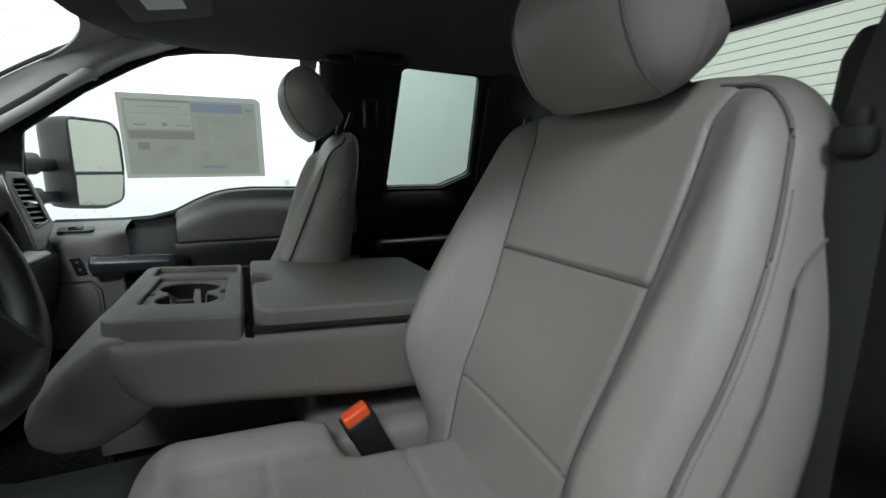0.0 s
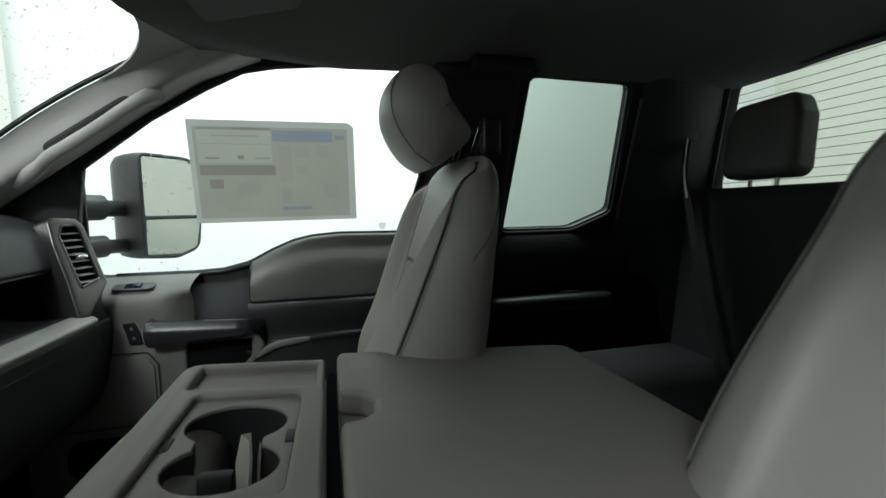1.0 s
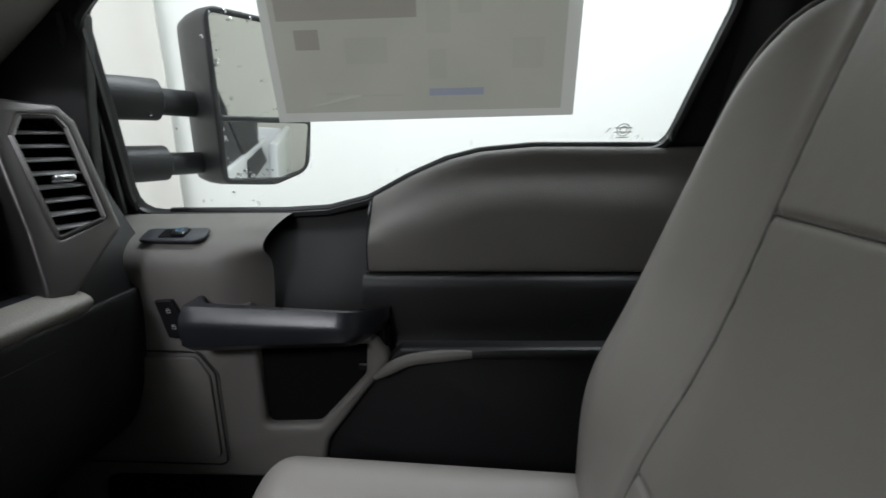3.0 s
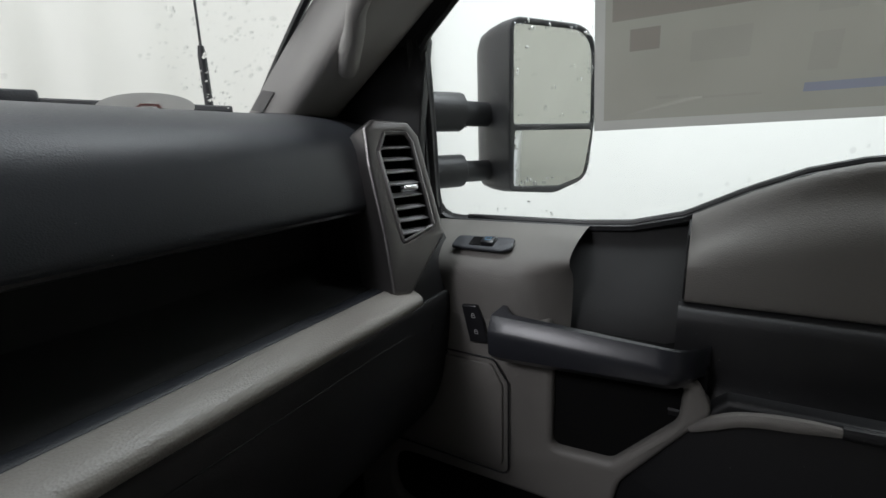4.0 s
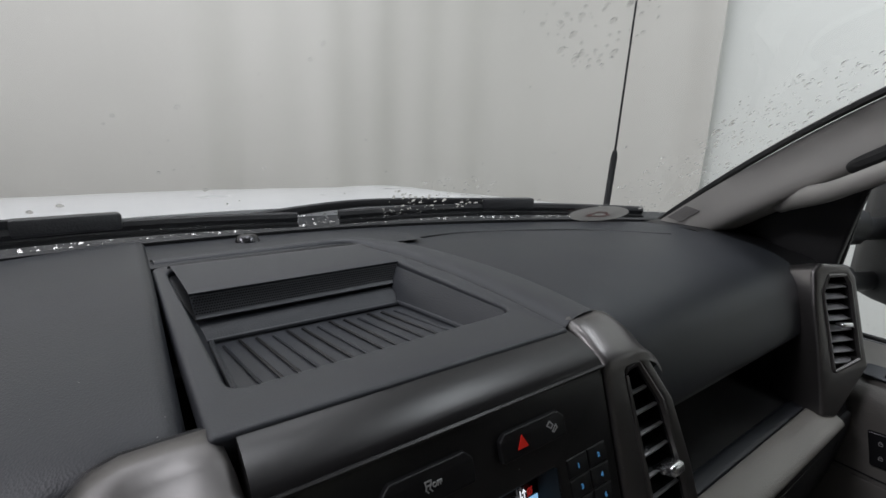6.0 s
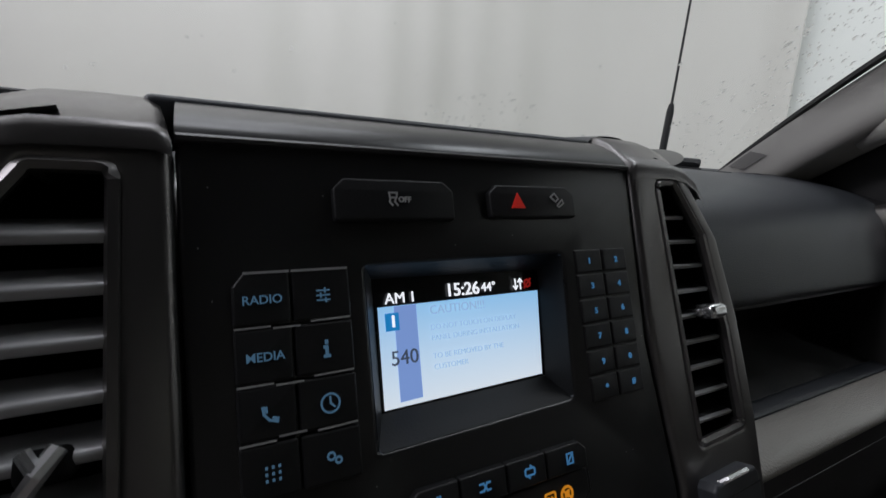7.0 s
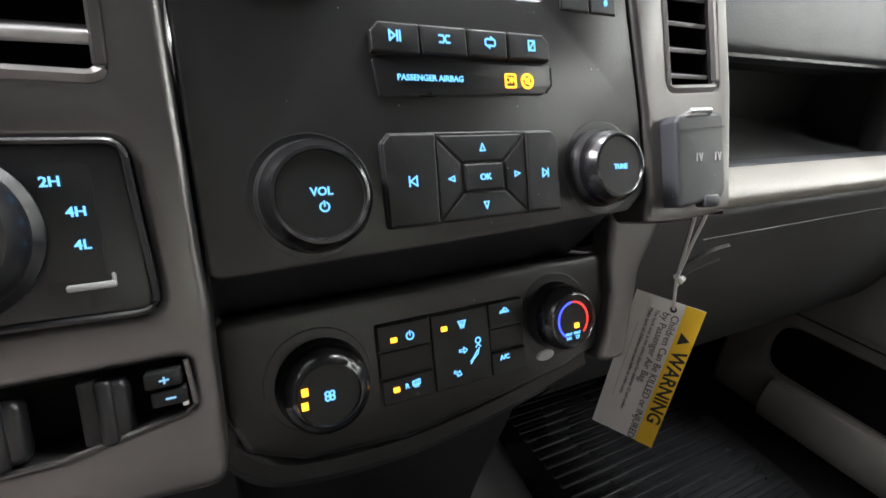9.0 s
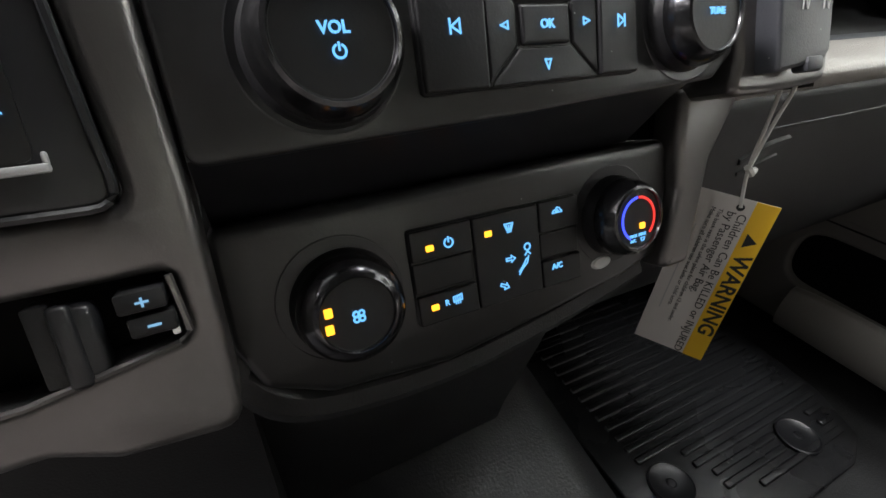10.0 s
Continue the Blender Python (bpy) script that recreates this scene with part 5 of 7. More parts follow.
icon([[(-1, 0.7), (1, 0.7), (0.6, -0.4), (-0.6, -0.4), (-1, 0.7)], [(-0.5, 0.3), (-0.4, -1)], [(0, 0.3), (0, -1)], [(0.5, 0.3), (0.4, -1)]], 0.0006, 0.0050, -0.2266, ICE, keys[3], H, 0.0023)
icon([[(-1.2, -0.2), (-0.9, 0.2), (-0.4, 0.3), (0, 0.8), (0.6, 0.6), (0.9, 0.1), (1.2, 0), (1.2, -0.3), (-1.2, -0.3), (-1.2, -0.2)], [(-0.4, 0.0), (0.3, 0.0), (0.1, 0.3)]], 0.0006, 0.0330, -0.2246, ICE, keys[4], H, 0.0023)
word("A/C", 0.0038, 0.0312, -0.2519, ICE, keys[6], H, 0.0001)
word("R", 0.0036, -0.0302, -0.2536, ICE, keys[2], H, 0.0001)
icon([[(-1, 0.6), (1, 0.8), (1, -0.4), (-1, -0.5), (-1, 0.6)], [(-0.5, 0.3), (-0.5, -1)], [(0, 0.4), (0, -1)], [(0.5, 0.4), (0.5, -1)]], 0.0006, -0.0250, -0.2530, ICE, keys[2], H, 0.0021)
# seated figure's airflow mark, drawn as plain strokes, with two arrows
icon([circle(0.7, 1.3, 0.35, 10), [(0.35, 0.5), (0.7, 0.85), (1.0, 0.5)], [(0.75, 0.3), (0.55, -0.35), (-0.2, -1.0), (-0.5, -1.4)], [(0.5, 0.1), (0.0, -0.6), (-0.5, -1.1)]], 0.0007, 0.0110, -0.2440, ICE, keys[3], H, 0.0046, "airflow_mark")
for x, s, k in ((0.0045, -0.2418, 0.0), (0.0000, -0.2540, -0.5)):
    c0, s0 = math.cos(k), math.sin(k)
    ar = [(-1.2, -0.3), (-1.2, 0.3), (0.2, 0.3), (0.2, 0.8), (1.2, 0), (0.2, -0.8), (0.2, -0.3), (-1.2, -0.3)]
    icon([[(a * c0 - b * s0, a * s0 + b * c0) for a, b in ar]], 0.0006, x, s, ICE, keys[3], H, 0.0020)
part("knob_well", lathe(well, 40, at(-0.0740, -0.2400, CD)), DARKGLOSS, clim)
part("knob_well", lathe(well, 40, at(0.0720, -0.2345, CD)), DARKGLOSS, clim)
kf = knob("fan_knob", -0.0725, -0.2420, CD, 0.0215, 0.0180, 0.0140, "black fan knob with amber lamps")
for a, b in ((-0.0832, -0.2383), (-0.0838, -0.2447)):
    part("fan_lamp", plate([rpoly(rect(a - 0.0015, a + 0.0015, b - 0.0018, b + 0.0018), 0.0005)], 0.0006, 0, at(0, 0, CD + 0.0176)), AMBER, kf)
icon([circle(0.45, 0.45, 0.42, 10), circle(-0.45, 0.45, 0.42, 10), circle(0.45, -0.45, 0.42, 10), circle(-0.45, -0.45, 0.42, 10)], 0.0007, -0.0724, -0.2425, ICE, kf, CD + 0.0168, 0.0024)
kh = knob("temperature_knob", 0.0722, -0.2350, CD, 0.0200, 0.0180, 0.0145, "black temperature knob with a blue and red arc")
part("cold_arc", stroke([circle(0.0722, -0.2350, 0.0108, 16, 95, 235)], 0.0012, at(0, 0, CD + 0.0171)), BLUEGLOW, kh)
part("hot_arc", stroke([circle(0.0722, -0.2350, 0.0108, 14, 85, -45)], 0.0012, at(0, 0, CD + 0.0171)), REDGLOW, kh)
part("pointer_lamp", plate([rpoly(rect(0.0728, 0.0762, -0.2402, -0.2372), 0.0006)], 0.0006, 0, at(0, 0, CD + 0.0176)), AMBER, kh)
for a in (0.0683, 0.0745):
    word("MAX", 0.0023, a, -0.2432, ICE, kh, CD + 0.0168)
word("A/C", 0.0023, 0.0683, -0.2457, ICE, kh, CD + 0.0168)
icon([[(-1, 0.7), (1, 0.7), (0.6, -0.6), (-0.6, -0.6), (-1, 0.7)]], 0.0005, 0.0745, -0.2457, ICE, kh, CD + 0.0168, 0.0012)
part("sensor_window", lathe([(0.0, 0.0012), (0.004, 0.001), (0.005, 0.0)], 16, at(0.0630, -0.2590, CD) @ Matrix.Diagonal((1.4, 0.7, 1, 1))), WHITEMARK, clim)

# column below the stack down to the hump
part("stack_foot", skin([[(x, y, z) for x, y, z in ((-0.15, 0.675 + k, z0), (-0.12, 0.66 + k, z0), (0.085, 0.665 + k, z0), (0.115, 0.69 + k, z0), (0.125, 0.84, z0), (-0.15, 0.84, z0))] for z0, k in ((0.29, 0.075), (0.36, 0.06), (0.46, 0.03), (0.575, 0.0))], True, True), DARK, stack)


# ---------------------------------------------------------------- vent columns either side of the stack
def vent_slats(parent, n, top, pitch, d, x_of, half=0.0019):
    """Curved louvres across an opening."""
    for i in range(n):
        s = top - i * pitch
        x0, x1 = x_of(s)
        m = at((x0 + x1) / 2, s, d) @ pose(0, 0, 0, 28, 0, 0)
        part("slat", box(-(x1 - x0) / 2, (x1 - x0) / 2, -half, half, -0.010, 0.006, half * 0.75, 3, m), SLAT if half > 0.0015 else BUTTON, parent)
        # thin slats are black; light on their front edges is a pale strip
        if half < 0.0015:
            part("slat_edge_shine", box(-(x1 - x0) / 2, (x1 - x0) / 2, -0.0008, half + 0.0004, 0.0042, 0.0070, 0.0005, 2, m), SLAT, parent)


def vent_knob(parent, x, s, d):
    part("vent_knob", joined(box(-0.008, 0.008, -0.0045, 0.0045, -0.004, 0.010, 0.003, 3, at(x, s, d)), box(-0.011, 0.011, -0.0022, 0.0022, -0.006, 0.003, 0.001, 2, at(x, s, d))), CHROME, parent, "bright chrome tab")


def column(sgn):
    c = thing("vent_column", (sgn * 0.17, 0.70, 0.60), "dark titanium-coloured column with an air vent", "air vent", "vent columns beside the centre stack")
    fl = lambda pts: [(sgn * x, s) for x, s in pts]
    hole = fl([(0.1400, 0.0535), (0.1570, 0.0550), (0.1780, 0.020), (0.1870, -0.040), (0.1885, -0.1020), (0.1440, -0.1040)])
    if sgn < 0:
        hole = fl([(0.1340, 0.0505), (0.1570, 0.0505), (0.1780, 0.020), (0.1870, -0.040), (0.1885, -0.1040), (0.1370, -0.1060)])
    outer = [(0.1175, 0.0650), (0.1145, -0.040), (0.1225, -0.120), (0.1235, -0.168), (0.1180, -0.183), (0.1500, -0.184), (0.1990, -0.182), (0.2035, -0.100), (0.2015, -0.035), (0.1930, 0.018), (0.1670, 0.0630), (0.150, 0.0665)]
    if sgn < 0:
        outer = [(0.1175, 0.0650), (0.1165, -0.10), (0.1150, -0.190), (0.1165, -0.262), (0.150, -0.259), (0.165, -0.252), (0.26, -0.252), (0.26, -0.13), (0.2055, -0.100), (0.2030, -0.035), (0.1930, 0.018), (0.1670, 0.0650), (0.150, 0.0665)]
    holes = [rpoly(hole, 0.004)]
    if sgn < 0:
        holes.append(rpoly(fl([(0.1335, -0.1275), (0.2200, -0.1265), (0.2200, -0.1860), (0.1300, -0.1885)]), 0.006))
        holes.append(rpoly(fl([(0.1250, -0.2080), (0.1245, -0.2265), (0.165, -0.2340), (0.24, -0.234), (0.24, -0.2060)]), 0.003))
    body = part("bezel", plate([rpoly(fl(outer), 0.008)] + holes, 0.03, 0.004, at(0, 0, 0.002), 3), BEZEL, c)
    hp = [M_S @ Vector((x, s, 0.0)) for x, s in rpoly(hole, 0.005)]
    part("opening_rim", tube(hp + hp[:1], 0.0028, 6), BEZEL, body)
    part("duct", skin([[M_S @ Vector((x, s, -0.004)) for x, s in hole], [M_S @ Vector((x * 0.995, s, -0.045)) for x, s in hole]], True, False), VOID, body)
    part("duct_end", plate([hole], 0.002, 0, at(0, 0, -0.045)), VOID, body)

    def span(s):
        hi = 0.157 + (0.055 - s) * 0.6 if s > 0.02 else 0.178 + (0.02 - s) * 0.15 if s > -0.04 else 0.187
        a, b = (0.1405 if sgn > 0 else 0.1345), min(hi, 0.188)
        return (a, b) if sgn > 0 else (-b, -a)

    if sgn > 0:
        vent_slats(body, 9, 0.0350, 0.0158, -0.010, span, 0.0012)
    else:
        vent_slats(body, 8, 0.0290, 0.0170, -0.005, span, 0.0023)
    # top of the column: a rounded block running back to the deck
    dz = -0.006 if sgn < 0 else -0.002
    xs_top = (0.1172, 0.1186, 0.1230, 0.1400, 0.1560, 0.1680, 0.1780, 0.1860)
    sag = (0.0075, 0.0025, 0.0, 0.0, 0.0005, 0.0040, 0.0130, 0.0300)
    rows_top = [[M_S @ Vector((sgn * x, 0.0560 - 0.55 * g, 0.0030 - 0.08 * g)) for x, g in zip(xs_top, sag)],
                [M_S @ Vector((sgn * x, 0.0620 - 0.6 * g, 0.0034 - 0.1 * g)) for x, g in zip(xs_top, sag)],
                [M_S @ Vector((sgn * x, 0.0660 - 0.7 * g, 0.0022 - 0.2 * g)) for x, g in zip(xs_top, sag)]]
    for y, z in ((0.7290, 0.9030), (0.7420, 0.9105), (0.7540, 0.9140), (0.7640, 0.9150), (0.7665, 0.9130)):
        rows_top.append([(sgn * (x + 0.12 * (y - 0.725)), y - 0.25 * g, z + dz - g) for x, g in zip(xs_top, sag)])
    part("column_top", skin(rows_top, False, False), BEZEL, body, angle=60)
    part("column_gap", tube([(sgn * (x + 0.005), 0.768 - 0.25 * g, 0.9125 + dz - g) for x, g in zip(xs_top, sag)], 0.0014, 6), SEAL, body)
    side = fl([(0.150, 0.072), (0.166, 0.068), (0.192, 0.019), (0.2005, -0.035), (0.2025, -0.10), (0.199, -0.184)])
    part("side_return", skin([[M_S @ Vector((x, s, -0.004)) for x, s in side], [M_S @ Vector((x + sgn * 0.004, s, -0.055)) for x, s in side]], False, False), BEZEL, body, angle=60)
    return c, body


cr, br = column(1)
part("side_brace", plate([rpoly([(0.118, -0.176), (0.170, -0.176), (0.140, -0.215), (0.134, -0.235), (0.122, -0.272), (0.100, -0.272), (0.114, -0.228), (0.114, -0.205)], 0.006)], 0.02, 0.005, at(0, 0, -0.022), 3), BEZEL, br, "slanting brace beside the climate panel")
cl, blb = column(-1)
vent_knob(br, 0.171, -0.0285, 0.0)
part("vent_knob", joined(tube([at(-0.158, -0.051, 0.005).translation, at(-0.152, -0.042, 0.008).translation, at(-0.148, -0.036, 0.005).translation], 0.0027, 8), tube([at(-0.152, -0.042, 0.008).translation, at(-0.156, -0.036, 0.005).translation], 0.0023, 8)), CHROME, blb, "bright chrome tab")
part("knob_base", box(-0.160, -0.145, -0.047, -0.037, -0.010, 0.002, 0.003, 3, M_S), VOID, blb)

# power outlet cover on the passenger-side column
oc = part("outlet_cover", plate([rpoly([(0.1345, -0.1750), (0.1345, -0.1250), (0.1375, -0.1215), (0.1745, -0.1200), (0.1770, -0.1235), (0.1770, -0.1670), (0.1730, -0.1715)], 0.002)], 0.014, 0.002, at(0, 0, 0.013)), TRAYPL, br, "grey hinged outlet cover")
part("hinge_line", stroke([[(0.136, -0.1300), (0.176, -0.1285)]], 0.0008, at(0, 0, 0.0132)), SEAL, oc)
for x in (0.1525, 0.1695):
    part("outlet_mark", stroke([[(x - 0.0022, -0.1480), (x - 0.0018, -0.1440)], [(x + 0.0004, -0.1440), (x + 0.0016, -0.1480), (x + 0.0028, -0.1440)]], 0.0009, at(0, 0, 0.0133)), WHITEMARK, oc)
part("cover_clip", tube([at(0.143, -0.1225, 0.010).translation, at(0.145, -0.1195, 0.014).translation, at(0.163, -0.1190, 0.014).translation, at(0.165, -0.1220, 0.010).translation], 0.0016, 6), CHROME, oc)
part("cover_tab", box(0.156, 0.170, -0.1765, -0.1690, 0.006, 0.0145, 0.002, 2, M_S), TRAYPL, oc)

# four-wheel-drive switch and trailer brake control on the driver-side column
xf = part("drive_switch_panel", plate([rpoly([(-0.1340, -0.1280), (-0.2200, -0.1270), (-0.2200, -0.1855), (-0.1305, -0.1880)], 0.006)], 0.01, 0.002, at(0, 0, 0.0055)), DARKGLOSS, blb, "glossy black drive mode panel")
ring = [at(0, 0, 0.0058) @ Vector((x, s, 0)) for x, s in rpoly([(-0.1340, -0.1280), (-0.2200, -0.1270), (-0.2200, -0.1855), (-0.1305, -0.1880)], 0.006)]
part("panel_edge", tube(ring + ring[:1], 0.0012, 6), DARKGLOSS, xf)
part("drive_knob", lathe([(0.0285, 0), (0.029, 0.003), (0.0265, 0.006), (0.0262, 0.012), (0.0235, 0.016), (0.021, 0.0165), (0.019, 0.0145), (0.0005, 0.0145)], 48, at(-0.1865, -0.1560, 0.0055)), DARKGLOSS, xf, "dark bright-rimmed rotary switch")
part("knob_pointer", stroke([[(-0.1740, -0.1545), (-0.1690, -0.1515)]], 0.0010, at(0, 0, 0.0203)), WHITEMARK, xf)
word("2H", 0.0046, -0.1548, -0.1410, ICE, xf, 0.0066, 0.00008)
word("4H", 0.0046, -0.1492, -0.1512, ICE, xf, 0.0066, 0.00008)
word("4L", 0.0046, -0.1490, -0.1622, ICE, xf, 0.0066, 0.00008)
# glint on the panel's step, put in as pale grey bars
part("step_glint", joined(box(-0.1555, -0.1415, -0.1775, -0.1752, 0.004, 0.0075, 0.0008, 2, M_S), box(-0.1428, -0.1415, -0.1760, -0.1725, 0.004, 0.0066, 0.0006, 2, M_S)), SLAT, xf)
part("inset", plate([rpoly([(-0.1440, -0.1350), (-0.1580, -0.1350), (-0.1600, -0.1730), (-0.1440, -0.1750)], 0.003)], 0.001, 0, at(0, 0, 0.0062)), STACK, xf)
tb = part("brake_control", plate([rpoly([(-0.1250, -0.2080), (-0.1245, -0.2265), (-0.165, -0.2340), (-0.24, -0.234), (-0.24, -0.2060)], 0.003)], 0.004, 0, at(0, 0, -0.012)), VOID, blb, "black trailer brake control")
for dx in (0.0, -0.030):
    part("slider_face", box(-0.1590 + dx, -0.1535 + dx, -0.2325, -0.2095, -0.006, 0.003, 0.001, 2, M_S), DARK, tb)
    part("slider", joined(box(-0.1540 + dx, -0.1440 + dx, -0.2335, -0.2110, -0.006, 0.003, 0.0035, 3, M_S), box(-0.1540 + dx, -0.1485 + dx, -0.2340, -0.2100, 0.001, 0.005, 0.0020, 3, M_S)), DARKGLOSS, tb)
rim_pts = [M_S @ Vector(p) for p in ((-0.1255, -0.2085, 0.0022), (-0.1240, -0.2255, 0.0024), (-0.1270, -0.2285, 0.0024), (-0.165, -0.2350, 0.0024), (-0.24, -0.2350, 0.0024))]
part("slot_rim", tube(rim_pts, 0.0011, 6), BEZEL, tb)
part("corner_glint", box(-0.1285, -0.1262, -0.2262, -0.2235, -0.004, 0.002, 0.0006, 2, M_S), CHROME, tb)
part("gain_key", box(-0.1390, -0.1270, -0.2165, -0.2105, -0.004, 0.006, 0.001, 2, M_S), BUTTON, tb)
part("gain_key", box(-0.1375, -0.1260, -0.2235, -0.2175, -0.004, 0.006, 0.001, 2, M_S), BUTTON, tb)
icon([[(-1, 0), (1, 0)], [(0, -0.8), (0, 0.8)]], 0.0006, -0.1325, -0.2135, ICE_DIM, tb, 0.006, 0.0013)
icon([[(-1, 0), (1, 0)]], 0.0007, -0.1312, -0.2205, ICE_DIM, tb, 0.006, 0.0013)
part("column_foot", skin([[(x, y, z) for x, y in ((-0.30, 0.66), (-0.118, 0.655), (-0.118, 0.80), (-0.30, 0.80))] for z in (0.36, 0.45, 0.62)], True, True), DARK, blb)


# ---------------------------------------------------------------- outer vent at the passenger end of the dash
def outer_vent(sgn):
    v = thing("outer_vent", (sgn * 0.73, 0.74, 0.66), "dark titanium-coloured outer vent at the dash end", "air vent", "outer dash vents")
    m = axes((sgn * 0.726, 0.727, 0.792), (0.93, -0.36 * sgn, 0.0), (0.12 * sgn, 0.28, 0.95), (-0.34 * sgn, -0.90, 0.28))
    fl = lambda pts: [(sgn * x, s) for x, s in pts]
    hole = fl([(-0.026, 0.050), (-0.012, 0.074), (0.022, 0.074), (0.030, 0.060), (0.036, -0.056), (-0.018, -0.072)])
    outer = fl([(-0.040, 0.082), (-0.024, 0.094), (0.030, 0.090), (0.044, 0.070), (0.052, -0.070), (0.020, -0.100), (-0.020, -0.138), (-0.048, -0.135), (-0.044, -0.06), (-0.045, 0.03)])
    b = part("bezel", plate([rpoly(outer, 0.008), rpoly(hole, 0.004)], 0.03, 0.005, m, 3), BEZEL, v)
    part("duct", skin([[m @ Vector((x, s, -0.004)) for x, s in hole], [m @ Vector((x, s, -0.04)) for x, s in hole]], True, False), VOID, b)
    part("duct_end", plate([hole], 0.002, 0, m @ Matrix.Translation((0, 0, -0.04))), VOID, b)
    hp = [m @ Vector((x, s, -0.001)) for x, s in rpoly(hole, 0.005)]
    part("opening_rim", tube(hp + hp[:1], 0.003, 6), BEZEL, b)
    for i in range(8):
        s = -0.058 + i * 0.0165
        x0 = -0.019 - 0.007 * (s + 0.07) / 0.12 if s < 0.05 else -0.020
        x1 = 0.035 - 0.005 * (s + 0.06) / 0.12
        part("slat", box(-(x1 - x0) / 2, (x1 - x0) / 2, -0.0012, 0.0012, -0.010, 0.006, 0.001, 2, m @ Matrix.Translation((sgn * (x0 + x1) / 2, s, -0.011)) @ pose(0, 0, 0, 28, 0, 0)), SLAT, b)
    part("vent_knob", joined(box(-0.009, 0.013, -0.004, 0.004, -0.006, 0.008, 0.003, 3, m @ Matrix.Translation((sgn * 0.006, -0.002, 0.0)))), CHROME, b, "bright chrome tab")
    rim = fl([(-0.048, -0.135), (-0.044, -0.06), (-0.045, 0.03), (-0.040, 0.082), (-0.024, 0.094), (0.030, 0.090)])
    part("side_return", skin([[m @ Vector((x, s, -0.006)) for x, s in rim], [m @ Vector((x + sgn * -0.006, s - 0.004, -0.07)) for x, s in rim]], False, False), BEZEL, b, angle=60)
    return v


outer_vent(1)
outer_vent(-1)


# ---------------------------------------------------------------- seats
REC = radians(19.5)
A_UP, A_FW = Vector((0, -math.sin(REC), math.cos(REC))), Vector((0, math.cos(REC), math.sin(REC)))
BACK_L = 0.632


SHAPE = {"round": 0.105, "thin": 0.042, "inner": 0.05, "outer": 0.05, "upper": 0.04, "seam": 0.38, "sgn": 1, "wide": 0.04}


def half_width(h):
    """Half the width of a backrest at the height h, 0 to BACK_L."""
    w = 0.255 + SHAPE["wide"] * smooth(0.0, 0.22, h) - 0.042 * smooth(0.28, BACK_L, h)
    top = BACK_L - h
    r = SHAPE["round"]
    if top < r:
        w -= r * (1 - math.sqrt(max(0.0, 1 - (1 - top / r) ** 2)))
    return max(w, 0.05)


def insert_half(h):
    return 0.133 + 0.026 * smooth(0.15, 0.55, h) + 0.022 * smooth(0.56, 0.625, h)


def pipe_in(h):
    """How far in from the edge a backrest's piping runs."""
    return 0.038 - 0.0165 * smooth(0.2, 0.5, h) if SHAPE["sgn"] < 0 else 0.034


def seam_half(h):
    """Half the width between a backrest's two piped seams, arching in over the top."""
    w = half_width(h) - pipe_in(h)
    left = BACK_L - 0.030 - h
    if left < 0.11:
        k = max(0.0, left / 0.11)
        w = min(w, half_width(BACK_L - 0.14) - pipe_in(BACK_L - 0.14) - 0.075 * (1 - math.sqrt(max(0.0, 1 - (1 - k) ** 2))))
    return w


def back_front(x, h):
    """Forward reach of a backrest's front face, over the plane through the insert."""
    w = half_width(h)
    wi = insert_half(h)
    low = SHAPE["outer"] if x * SHAPE["sgn"] > 0 else SHAPE["inner"]
    bol = (low * (0.05 + 0.95 * smooth(0.0, 0.20, h)) - (low - SHAPE["upper"]) * smooth(0.2, 0.63, h)) * smooth(wi - 0.006, wi + 0.066, abs(x)) - 0.020 * smooth(w - 0.06, w, abs(x))
    hollow = -0.010 * math.cos(min(1, abs(x) / 0.15) * math.pi / 2) * math.exp(-((h - 0.32) / 0.2) ** 2)
    lumbar = 0.012 * math.exp(-((h - 0.16) / 0.1) ** 2)
    return bol + hollow + lumbar


def thickness(h):
    return 0.118 - SHAPE["thin"] * smooth(0.2, BACK_L, h)


def surf(x, h, g=0.0):
    """Forward reach of the finished front surface, rounded off at the sides and the top."""
    w, mid = half_width(h), -0.45 * thickness(h)
    e = math.sqrt(max(0.0, 1 - min(1, abs(x) / w) ** 7))
    ek = 1.0
    if BACK_L - h < 0.05:
        ek = math.sqrt(max(0.0, 1 - (1 - (BACK_L - h) / 0.05) ** 2))
    return mid + (back_front(x, h) - mid - g) * e * (0.25 + 0.75 * ek)


